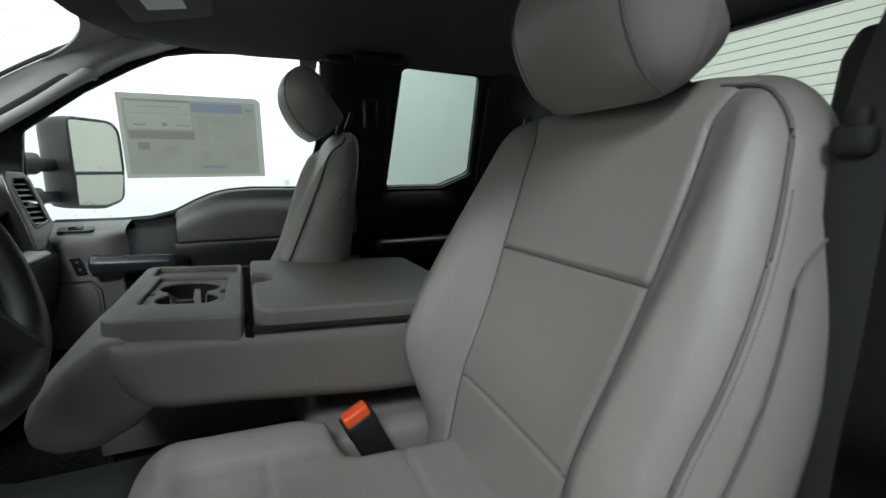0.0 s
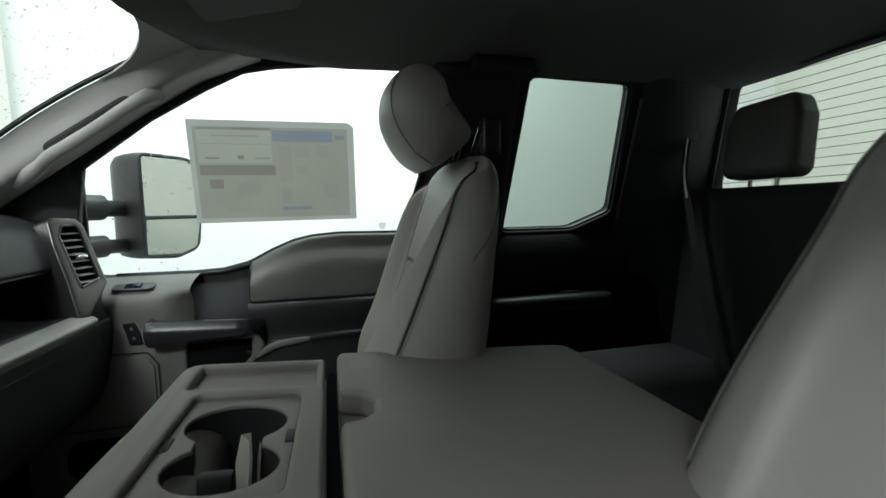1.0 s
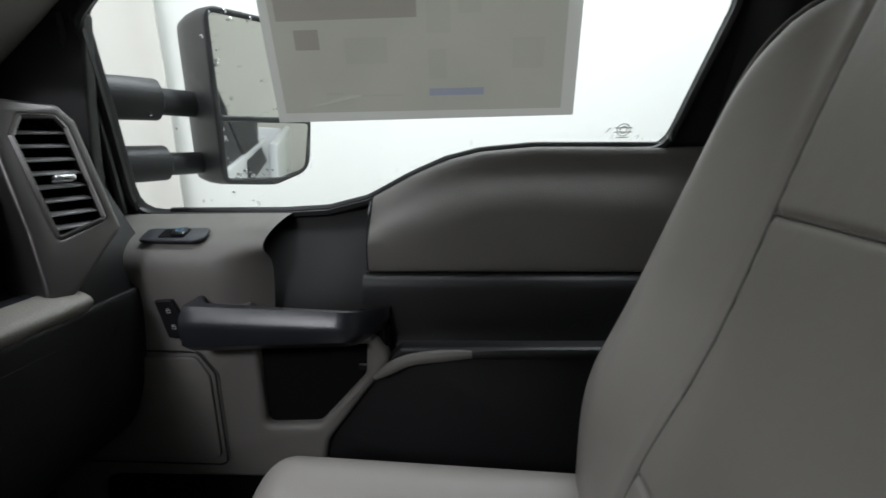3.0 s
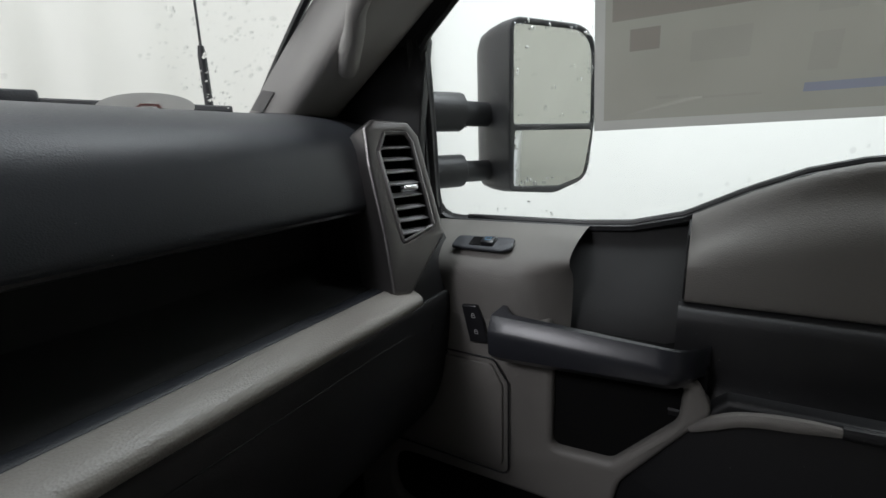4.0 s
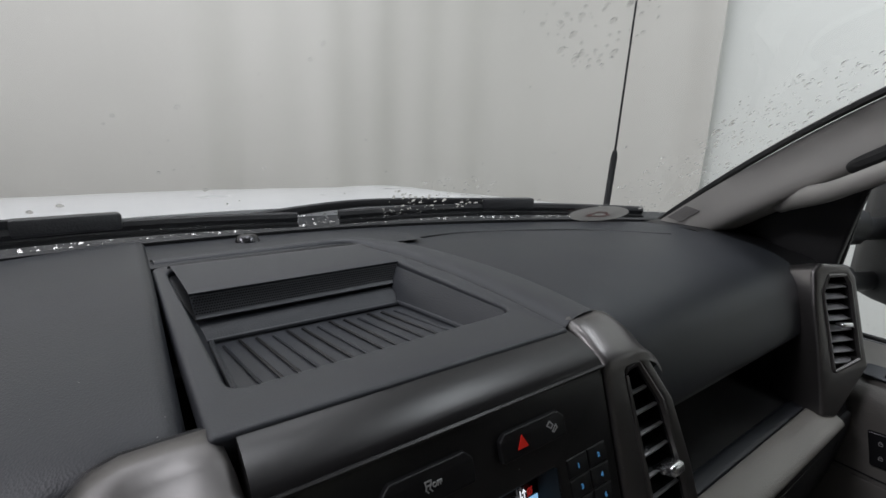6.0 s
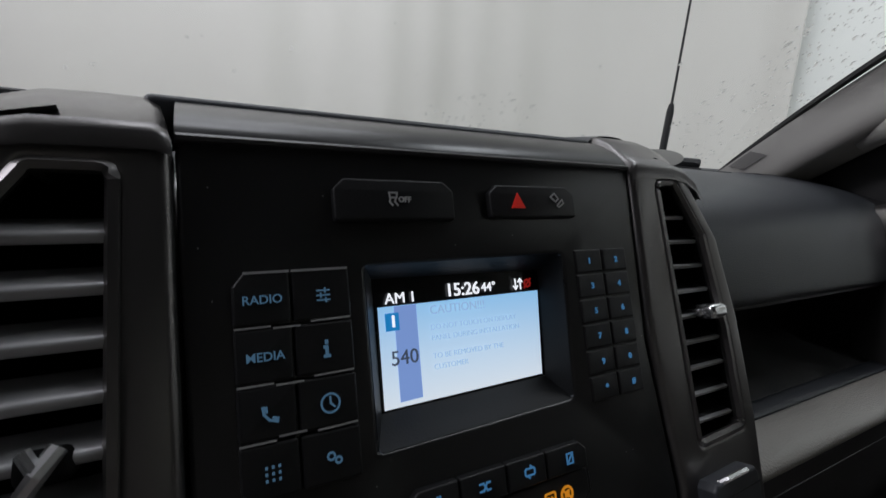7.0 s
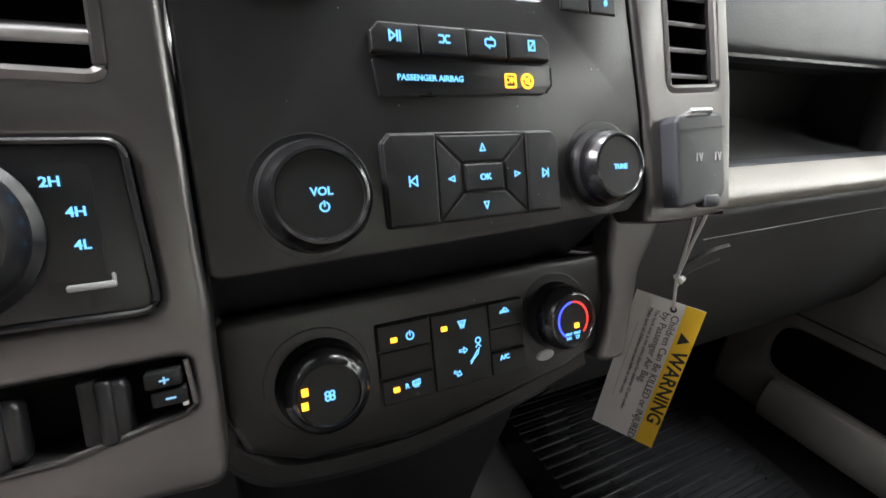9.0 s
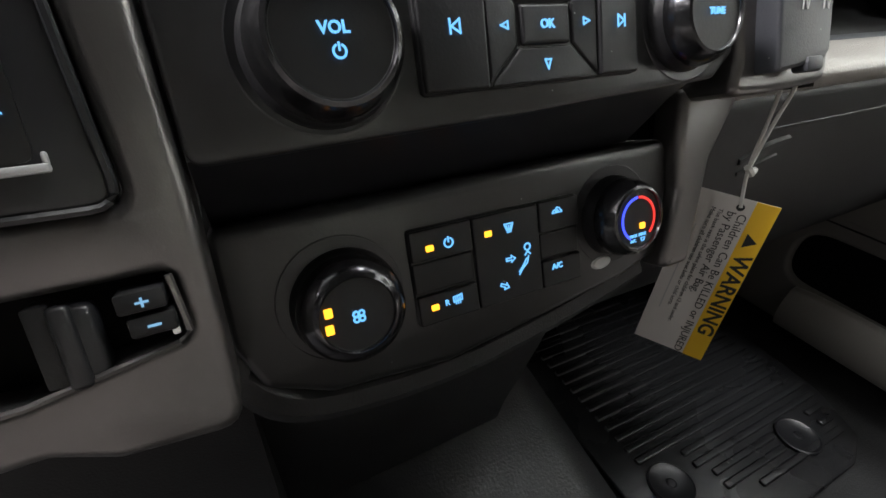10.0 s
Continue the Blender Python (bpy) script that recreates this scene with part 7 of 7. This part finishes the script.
for a in (4, 176, 250, 290):
    sp = part("spoke", tube([M_W @ Vector((0.08 * math.cos(radians(a)), 0.08 * math.sin(radians(a)), -0.006)), M_W @ Vector((0.186 * math.cos(radians(a)), 0.186 * math.sin(radians(a)), -0.003))], 0.024, 10, 0.45), DARK, swl)
    if a < 180:
        part("switch_pad", plate([rpoly([(-0.030, -0.018), (0.030, -0.020), (0.032, 0.016), (-0.030, 0.020)], 0.008)], 0.006, 0.002, M_W @ Matrix.Translation((0.130 * math.cos(radians(a)), 0.130 * math.sin(radians(a)), 0.010))), BEZEL, sp, "grey switch pad")
part("column", tube([M_W @ Vector((0, 0, -0.035)), (-0.42, 0.62, 0.765), (-0.42, 0.80, 0.67)], 0.055, 14), DARK, swl)
ch = part("cluster_hood", skin([[(-0.42 + 0.165 * math.cos(a) * k, y, 0.86 + (0.075 * k) * math.sin(a)) for a in np.linspace(0, math.pi, 17)] for y, k in ((0.735, 1.0), (0.75, 1.04), (0.82, 1.0), (0.92, 0.75), (0.98, 0.4))], False, False), PAD, None, angle=60)
tagged(ch, "black padded hood over the instrument cluster", "instrument hood")

# ---------------------------------------------------------------- floor mat
mat_t = thing("floor_mat", (0.50, 0.75, 0.12), "black ribbed rubber mat in the passenger footwell", "floor mat")
mat_edge = [(0.262, 0.562), (0.600, 0.562), (0.655, 0.585), (0.690, 0.66), (0.700, 0.76), (0.690, 1.06), (0.275, 1.06)]
part("sheet", plate([rpoly(mat_edge, [0.03, 0.04, 0.03, 0.03, 0.03, 0.04, 0.04])], 0.008, 0.003, Matrix.Translation((0, 0, 0.130))), RUBBER, mat_t)
for i in range(23):
    y = 0.603 + i * 0.0195
    x0, x1 = 0.315, 0.640 + 0.5 * (y - 0.60) if y < 0.69 else 0.672
    runs = [(x0, x1)]
    if i in (0, 1, 2):
        runs = [((0.445, 0.398, 0.40)[i], (0.53, 0.53, 0.535)[i] if i else 0.545), (0.62 if i else 0.59, x1)]
        runs = [(0.445, x1)] if i == 0 else runs
    if i in (3, 4):
        runs = [(0.385, x1)]
    for a, b in runs:
        loop = rpoly([(a, y - 0.0052), (b, y - 0.0052), (b, y + 0.0052), (a, y + 0.0052)], 0.004)
        part("rib", plate([loop], 0.008, 0.0022, Matrix.Translation((0, 0, 0.1345))), RUBBER, mat_t)
for x, y in ((0.566, 0.624), (0.333, 0.657)):
    bt = part("fixing_button", lathe([(0.030, 0.0), (0.0305, 0.0045), (0.0285, 0.0055), (0.026, 0.0042), (0.007, 0.0042), (0.005, 0.0058), (0.001, 0.006)], 32, Matrix.Translation((x, y, 0.130))), DARKGLOSS, mat_t, "round fixing button")

# ---------------------------------------------------------------- hanging tag
tag = thing("hang_tag", (0.178, 0.645, 0.54), "white and yellow airbag warning tag on a string", "tag")
TR, BR, BL = Vector((0.190, 0.624, 0.594)), Vector((0.175, 0.622, 0.473)), Vector((0.150, 0.662, 0.482))
dn = (BR - TR)
HT = dn.length
dn.normalize()
ac = (BR - BL)
ac = ac - dn * ac.dot(dn)
WT = ac.length
ac.normalize()
M_T = axes(TR, dn, ac, dn.cross(ac))
part("card", plate([[(0, -WT), (HT, -WT), (HT, 0), (0, 0)]], 0.0005, 0, M_T), CARD, tag)
part("yellow_band", plate([[(0, -WT * 0.27), (HT, -WT * 0.27), (HT, 0), (0, 0)]], 0.0003, 0, M_T @ Matrix.Translation((0, 0, 0.0005))), YELLOW, tag)
part("lettering", lettering("WARNING", 0.0135, M_T @ Matrix.Translation((HT * 0.56, -WT * 0.135, 0.0008)), "CENTER", 0.0003, 0.0001), INK, tag)
part("warning_mark", plate([[(HT * 0.17, -WT * 0.21), (HT * 0.17 + 0.010, -WT * 0.21), (HT * 0.17 + 0.005, -WT * 0.06)]], 0.0003, 0, M_T @ Matrix.Translation((0, 0, 0.0009))), INK, tag)
for tx, f, sz in (("Children Can Be KILLED or INJURED", 0.36, 0.0072), ("by Passenger Air Bag.", 0.49, 0.0072), ("The back seat is the safest place for children 12 and under.", 0.62, 0.0038),
                  ("Make sure all children use seat belts or child seats.", 0.71, 0.0038)):
    part("lettering", lettering(tx, sz, M_T @ Matrix.Translation((HT * 0.08, -WT * f, 0.0006)), "LEFT", 0.0, 0.0001), INK, tag)
part("print_line", stroke([[(HT * 0.2, -WT * 0.83), (HT * 0.75, -WT * 0.83)]], 0.0007, M_T @ Matrix.Translation((0, 0, 0.0004))), WHITEMARK, tag)
part("eyelet", lathe([(0.0005, 0.0005), (0.0022, 0.0005), (0.0024, 0.0)], 14, M_T @ Matrix.Translation((0.006, -WT * 0.42, 0.0005))), INK, tag)
EY = M_T @ Vector((0.006, -WT * 0.42, 0.001))
KN = Vector((0.180, 0.646, 0.612))
part("string", joined(tube(spline([EY, KN, (0.1795, 0.646, 0.64), (0.179, 0.6465, 0.662), (0.176, 0.650, 0.682)], 6), 0.0011, 6), tube(spline([KN, (0.182, 0.644, 0.64), (0.184, 0.642, 0.662), (0.185, 0.645, 0.682)], 6), 0.0011, 6)), STRING, tag)
part("knot", joined(tube([KN + Vector((-0.002, 0, 0.002)), KN + Vector((0.003, -0.001, -0.003)), KN + Vector((0.007, 0.0, -0.001))], 0.0022, 6), tube([KN, KN + Vector((0.006, 0.002, -0.008))], 0.0010, 5)), STRING, tag)

# ---------------------------------------------------------------- price sticker on the passenger window
stk = thing("window_sticker", (0.85, 0.31, 0.99), "large paper price sheet taped inside the passenger window", "sticker")
c4 = [(0.511, 1.119), (0.521, 0.859), (0.098, 0.862), (0.103, 1.108), (0.118, 1.119)]
M_ST = M_RIGHT @ Matrix.Translation((0, 0, 0.010))


def st_rect(u0, u1, v0, v1):
    """A block of the sheet: u rearwards 0..1, v downwards 0..1."""
    f = lambda u, v: g2(0.511 + 0.010 * v + (0.107 - 0.511 - 0.016 * v) * u, 1.119 - 0.259 * v)
    return [f(u0, v0), f(u1, v0), f(u1, v1), f(u0, v1)]


field, white = st_rect(0.03, 0.965, 0.06, 0.955), st_rect(0.05, 0.485, 0.09, 0.40)
sh = part("sheet", plate([[g2(*p) for p in c4], field], 0.0, 0, M_ST), PAPER_EDGE, stk, "white paper border")
# printed areas, cut into the field so that each lets the daylight through once
on_field = [("grey_band", (0.05, 0.50, 0.42, 0.52), PAPER_GREY), ("blue_band", (0.495, 0.87, 0.085, 0.19), PAPER_BLUE), ("blue_band", (0.53, 0.71, 0.845, 0.88), PAPER_BLUE),
            ("print_block", (0.10, 0.18, 0.56, 0.65), PAPER_GREY), ("green_band", (0.05, 0.25, 0.064, 0.087), PAPER_GREEN), ("brown_band", (0.255, 0.485, 0.064, 0.087), PAPER_GREY),
            ("print_bar", (0.18, 0.24, 0.855, 0.868), PAPER_FAINT), ("print_bar", (0.30, 0.44, 0.868, 0.878), PAPER_FAINT), ("print_bar", (0.885, 0.945, 0.125, 0.165), PAPER_BLUE)]
on_field += [("print_block", (u, u + w, v, v + h), PAPER_FAINT) for u, w, v, h in ((0.53, 0.075, 0.23, 0.36), (0.63, 0.09, 0.24, 0.10), (0.76, 0.08, 0.22, 0.12), (0.63, 0.07, 0.43, 0.08), (0.80, 0.10, 0.62, 0.14), (0.26, 0.14, 0.60, 0.12), (0.53, 0.06, 0.66, 0.14))]
on_white = [("print_bar", (0.13, 0.41, 0.135, 0.150), PAPER_FAINT), ("print_bar", (0.06, 0.475, 0.215, 0.222), PAPER_FAINT), ("print_bar", (0.09, 0.17, 0.345, 0.362), PAPER_GREY),
            ("print_bar", (0.28, 0.315, 0.325, 0.365), PAPER_GREY), ("print_bar", (0.38, 0.475, 0.345, 0.362), PAPER_GREEN)]
part("printed_field", plate([field, white] + [st_rect(*r) for _, r, _ in on_field], 0.0, 0, M_ST), PAPER, sh)
part("pale_field", plate([white] + [st_rect(*r) for _, r, _ in on_white], 0.0, 0, M_ST), PAPER_TINT, sh)
for nm, r, mat in on_field + on_white:
    part(nm, plate([st_rect(*r)], 0.0, 0, M_ST), mat, sh)
cs = thing("corner_sticker", (0.80, -0.08, 1.22), "small grey sticker in the upper window corner", "sticker")
part("sheet", plate([[g2(*p) for p in ((-0.028, 1.254), (-0.088, 1.252), (-0.080, 1.207), (-0.030, 1.226))]], 0.0006, 0, M_ST), PAPER_GREY, cs)
gm = thing("glass_mark", (0.9, 0.03, 0.84), "small grey etched mark low on the window glass", "mark")
M_GM = M_RIGHT @ Matrix.Translation((*g2(0.022, 0.838), 0.003))
part("etching", stroke([circle(0, 0, 0.009, 14), circle(0, 0, 0.005, 10), [(-0.012, -0.003), (0.012, -0.003)], [(-0.012, 0.003), (0.012, 0.003)], [(-0.024, -0.003), (-0.019, 0.003)], [(-0.008, -0.011), (0.008, -0.011)]], 0.0012, M_GM), WHITEMARK, gm)

# ---------------------------------------------------------------- outside mirror
mi = thing("side_mirror", (0.95, 0.78, 0.88), "black towing mirror wet with drops, on two arms", "mirror")
MU = Vector((0.835, -0.55, 0.0)).normalized()
MN = Vector((-0.55, -0.835, 0.0)).normalized()
M_M = axes((1.078, 0.703, 0.775), MU, (0, 0, 1), MN)
hs_out = rpoly([(-0.022, -0.022), (0.09, -0.033), (0.178, -0.008), (0.194, 0.12), (0.190, 0.290), (-0.022, 0.292)], [0.02, 0.06, 0.05, 0.08, 0.065, 0.03], 7)
up_hole = rpoly([(-0.010, 0.104), (0.184, 0.104), (0.180, 0.280), (-0.010, 0.280)], [0.006, 0.008, 0.055, 0.014], 6)
lo_hole = rpoly([(-0.010, -0.012), (0.100, -0.018), (0.162, -0.002), (0.176, 0.092), (-0.010, 0.092)], [0.006, 0.03, 0.026, 0.008, 0.006], 6)
part("face", plate([hs_out, up_hole, lo_hole], 0.02, 0.004, M_M @ Matrix.Translation((0, 0, 0.008))), MIRRORBODY, mi)
rings = []
for k, (d, f, off) in enumerate(((0.0, 1.0, 0.0), (-0.03, 1.02, 0.0), (-0.07, 1.0, 0.0), (-0.105, 0.95, 0.0), (-0.14, 0.80, 0.0), (-0.16, 0.5, 0.0))):
    rings.append([M_M @ Vector((0.085 + (x - 0.085) * f, 0.14 + (y - 0.14) * (0.5 + 0.5 * f), d)) for x, y in hs_out])
part("housing", skin(rings, True, True), MIRRORBODY, mi, angle=50)
part("upper_glass", plate([up_hole], 0.004, 0, M_M @ Matrix.Translation((0, 0, 0.004))), MIRRORGLASS, mi, "flat mirror glass")
part("lower_glass", plate([lo_hole], 0.004, 0, M_M @ Matrix.Translation((0, 0, 0.004)) @ pose(0, 0, 0, 3, -2, 0)), MIRRORGLASS, mi, "wide-view mirror glass")
for z, r in ((0.905, 0.032), (0.795, 0.028)):
    part("arm", tube([(0.94, 0.862, z), (0.985, 0.822, z), (1.028, 0.799, z), (1.034, 0.797, z - 0.002), (1.06, 0.785, z - 0.003), (1.12, 0.765, z - 0.003)], lambda t, r=r: r * 1.12 if t < 0.5 else r * 0.74, 12, 0.8), MIRRORBODY, mi)
part("mount", box(0.90, 0.955, 0.835, 0.93, 0.75, 0.95, 0.015, 3), MIRRORBODY, mi)

# ---------------------------------------------------------------- hood, wipers, aerial
hd = thing("truck_hood", (0, 1.6, 0.7), "wet white truck hood ahead of the windshield", "hood")
rings = []
for k in range(12):
    t = k / 11
    y = 1.36 + 1.0 * t
    rings.append([(x, y - 0.42 * x * x * (1 - t), 0.918 + 0.014 * math.sin(math.pi * t) - 0.14 * t * t - 0.06 * abs(x) ** 3 + 0.010 * math.exp(-((abs(x) - 0.45) / 0.08) ** 2)) for x in np.linspace(-0.92, 0.92, 33)])
part("panel", thick(skin(rings, False, False), 0.02), HOOD, hd, angle=60)
part("cowl", skin([[(x, 1.275 - 0.36 * x * x, 0.886), (x, 1.32 - 0.38 * x * x, 0.892), (x, 1.375 - 0.42 * x * x, 0.905)] for x in np.linspace(-0.93, 0.93, 31)], False, False), MIRRORBODY, hd, "wet black cowl")
part("engine_bay", box(-0.86, 0.86, 1.30, 2.42, GZ + 0.45, 0.72, 0.05, 3), DARK, hd)
bd = thing("pickup_truck", (0, 0.2, -0.5), "white lower body of the truck below the cab floor", "truck body")
part("rocker_body", box(-0.94, 0.94, -1.15, 1.30, GZ + 0.40, 0.05, 0.04, 3), HOOD, bd)


def body_side(y0, y1, z1, wheel):
    """A side panel seen in profile, cut out round a wheel."""
    arch = [(wheel + 0.47 * math.cos(a), GZ + 0.40 + 0.50 * math.sin(a)) for a in np.linspace(0.02, math.pi - 0.02, 17)]
    pts = [(y1, GZ + 0.42)] + arch + [(y0, GZ + 0.42), (y0, z1), (y1, z1)]
    return [(-y, z) for y, z in pts]


for s in (1, -1):
    for nm, y0, y1, z1, wl in (("fender", 1.02, 2.45, 0.80, 1.75), ("bed_side", -3.0, -1.16, 0.66, -2.1)):
        part(nm, plate([body_side(y0, y1, z1, wl)], 0.05, 0.015, axes((s * 0.985, 0, 0), (0, -1, 0), (0, 0, 1), (-1, 0, 0)), 3), HOOD, bd)
part("outer_door_skin", box(0.955, 0.985, -1.14, 1.0, -0.10, 0.700, 0.01, 2), HOOD, bd)
part("rear_quarter_skin", box(-0.985, -0.958, -1.14, -0.21, -0.10, 0.705, 0.008, 2), HOOD, bd)
part("bed_floor", box(-0.93, 0.93, -2.98, -1.18, -0.02, 0.04, 0.01, 2), HOOD, bd)
part("bed_front", box(-0.95, 0.95, -1.24, -1.18, -0.4, 0.64, 0.015, 2), HOOD, bd)
part("tailgate", box(-0.95, 0.95, -3.02, -2.96, -0.15, 0.64, 0.015, 2), HOOD, bd)
part("grille_front", box(-0.93, 0.93, 2.38, 2.46, -0.25, 0.74, 0.03, 3), HOOD, bd)
part("bumper", box(-0.99, 0.99, 2.44, 2.58, -0.42, -0.12, 0.04, 3), CHROME, bd)
for x in (-0.85, 0.85):
    for y in (1.75, -2.1):
        wh = part("wheel", lathe([(0.20, -0.12), (0.36, -0.13), (0.39, -0.09), (0.39, 0.09), (0.36, 0.13), (0.20, 0.12)], 32, Matrix.Translation((x, y, GZ + 0.392)) @ pose(0, 0, 0, 0, 90, 0)), DARK, bd)
        part("rim", lathe([(0.05, -0.08), (0.20, -0.115), (0.20, 0.115), (0.05, 0.08)], 24, Matrix.Translation((x, y, GZ + 0.392)) @ pose(0, 0, 0, 0, 90, 0)), SLAT, wh)


def cowl_point(x, lift):
    return Vector((x, 1.290 - 0.355 * x * x, 0.905 + lift))


def wiper(xa, xb, xhub):
    w = thing("windshield_wiper", cowl_point(xhub, 0), "black wiper resting low on the wet windshield", "wiper", "windshield wipers")
    pts = [cowl_point(x, 0.008 + 0.006 * math.sin(math.pi * (x - xa) / (xb - xa))) for x in np.linspace(xa, xb, 20)]
    part("blade", tube(pts, 0.0085, 8, 0.8), DARK, w)
    part("rubber", tube([p + Vector((0, -0.004, -0.012)) for p in pts], 0.004, 6), SEAL, w)
    xm = xa + (xb - xa) * 0.46
    arm = spline([cowl_point(xhub, 0.012) + Vector((0, 0.05, -0.01)), cowl_point(xhub * 0.6 + xm * 0.4, 0.024) + Vector((0, 0.02, 0)), cowl_point(xm, 0.026)], 8)
    part("arm", tube(arm, lambda t: 0.009 - 0.003 * t, 8, 0.6), DARK, w)
    m = Matrix.Translation(cowl_point(xm, 0.018))
    part("clip", box(-0.055, 0.055, -0.010, 0.010, -0.008, 0.014, 0.004, 2, m @ pose(0, 0, 0, 0, 0, -math.degrees(math.atan(0.71 * xm)))), MIRRORBODY, w)
    return w


wiper(0.752, 0.15, 0.02)
wiper(0.080, -0.55, -0.68)
an = thing("radio_aerial", (0.80, 1.22, 0.88), "thin black radio aerial on the fender", "aerial")
AB, AJ = Vector((0.790, 1.205, 0.875)), Vector((0.779, 1.190, 1.034))
part("base", lathe([(0.016, -0.03), (0.014, 0.0), (0.008, 0.012)], 14, Matrix.Translation(AB)), DARK, an)
part("coil_sleeve", tube([AB, AB.lerp(AJ, 0.9), AJ], lambda t: 0.0075 if t < 0.9 else 0.005, 8), DARK, an)
part("whip", tube([AJ, AJ + Vector((-0.006, -0.012, 0.30)), AJ + Vector((-0.012, -0.030, 0.62))], lambda t: 0.0026 - 0.001 * t, 6), DARK, an)
ov = thing("oval_decal", (0.62, 1.05, 0.93), "oval clear decal with a red print at the glass corner", "sticker")
uo, vo = 0.815, 0.045
po = ws_point(uo, vo, -0.004)
tx = (ws_point(uo + 0.02, vo, -0.004) - ws_point(uo - 0.02, vo, -0.004)).normalized()
ty = (ws_point(uo, vo + 0.02, -0.004) - ws_point(uo, vo - 0.02, -0.004)).normalized()
M_O = axes(po, tx, ty, -tx.cross(ty))
part("sheet", plate([[(0.062 * math.cos(a), 0.030 * math.sin(a)) for a in np.linspace(0, 2 * math.pi, 36, False)]], 0.0, 0, M_O), CLEARFILM, ov)
part("red_print", stroke([[(-0.022, -0.004), (-0.014, -0.004), (-0.009, 0.006), (0.012, 0.006), (0.018, -0.003), (0.024, -0.004)], [(-0.020, -0.010), (0.022, -0.010)]], 0.004, M_O @ Matrix.Translation((0, 0, 0.0004))), REDMARK, ov)

# ---------------------------------------------------------------- water drops on the panes and the mirror
rng = random.Random(5)


def drop_cloud(name, place, count, r0, r1, label):
    """Small domed drops on a surface; place(rng) gives a point, a normal and a downward direction."""
    verts, faces = [], []
    for _ in range(count):
        got = place(rng)
        if got is None:
            continue
        p, nrm, down = got
        r = r0 + (r1 - r0) * rng.random() ** 3
        sd = nrm.cross(down).normalized()
        ln = r * rng.uniform(0.9, 1.7)
        b = len(verts)
        for k in range(8):
            a = 2 * math.pi * k / 8
            verts.append(p + sd * r * math.cos(a) + down * ln * math.sin(a))
        for k in range(8):
            a = 2 * math.pi * k / 8
            verts.append(p + sd * r * 0.6 * math.cos(a) + down * ln * 0.6 * math.sin(a) + nrm * r * 0.45)
        verts.append(p + nrm * r * 0.6)
        for k in range(8):
            j = (k + 1) % 8
            faces.append((b + k, b + j, b + 8 + j, b + 8 + k))
            faces.append((b + 8 + k, b + 8 + j, b + 16))
    me = bpy.data.meshes.new(name)
    me.from_pydata([tuple(v) for v in verts], [], faces)
    ob = part(name, me, DROPLET, None, angle=80)
    return tagged(ob, label, "water drops", kind="stuff")


DROPLET = bpy.data.materials.new("clear_water")
DROPLET.use_nodes = True
wb = DROPLET.node_tree.nodes["Principled BSDF"]
wb.inputs["Transmission Weight"].default_value, wb.inputs["Roughness"].default_value, wb.inputs["IOR"].default_value = 1.0, 0.02, 1.33


def on_windshield(r):
    u, v = r.uniform(-0.9, 0.99), r.uniform(0.03, 0.97)
    if noise.noise((u * 3.1, v * 4.0, 1.7)) + 0.9 * (u - 0.62) + 0.5 * (v - 0.4) < 0.02:
        if r.random() > 0.03:
            return None
    p = ws_point(u, v, 0.002)
    a, b = ws_point(u + 0.01, v) - p, ws_point(u, v + 0.01) - p
    nn = Vector((0, 0.55, 0.83))
    return p, nn, -(b - nn * b.dot(nn)).normalized()


def on_door_glass(r):
    y, z = r.uniform(-0.08, 0.80), 0
    zb = belt_z(y)
    z = zb + 0.006 + abs(r.gauss(0, 0.012)) if r.random() < 0.6 else r.uniform(zb, 1.24)
    if z > 0.9 and r.random() < 0.6:
        return None
    x, yy = g2(y, z)
    p = M_RIGHT @ Vector((x, yy, -0.0045))
    return p, Vector((1 / GN, 0, SLOPE / GN)), Vector((SLOPE / GN, 0, -1 / GN))


def on_mirror(r):
    x, y = r.uniform(-0.012, 0.186), r.uniform(-0.02, 0.295)
    if 0.0 < x < 0.17 and 0.0 < y < 0.27 and r.random() < 0.96:
        return None
    return M_M @ Vector((x, y, 0.0085)), MN, Vector((0, 0, -1))


def on_cowl(r):
    x = r.uniform(-0.5, 0.75)
    t = r.random()
    return Vector((x, 1.29 - 0.36 * x * x + 0.075 * t, 0.893 + 0.014 * t)), Vector((0, -0.15, 0.98)), Vector((0, -0.98, -0.15))


drop_cloud("windshield_drops", on_windshield, 7000, 0.0011, 0.0040, "scattered clear water drops on the windshield")
drop_cloud("door_glass_drops", on_door_glass, 120, 0.0008, 0.0034, "clear water drops along the door glass")
drop_cloud("mirror_drops", on_mirror, 480, 0.0012, 0.0034, "clear water drops on the side mirror")
drop_cloud("cowl_drops", on_cowl, 1000, 0.0009, 0.0035, "clear water drops on the black cowl")
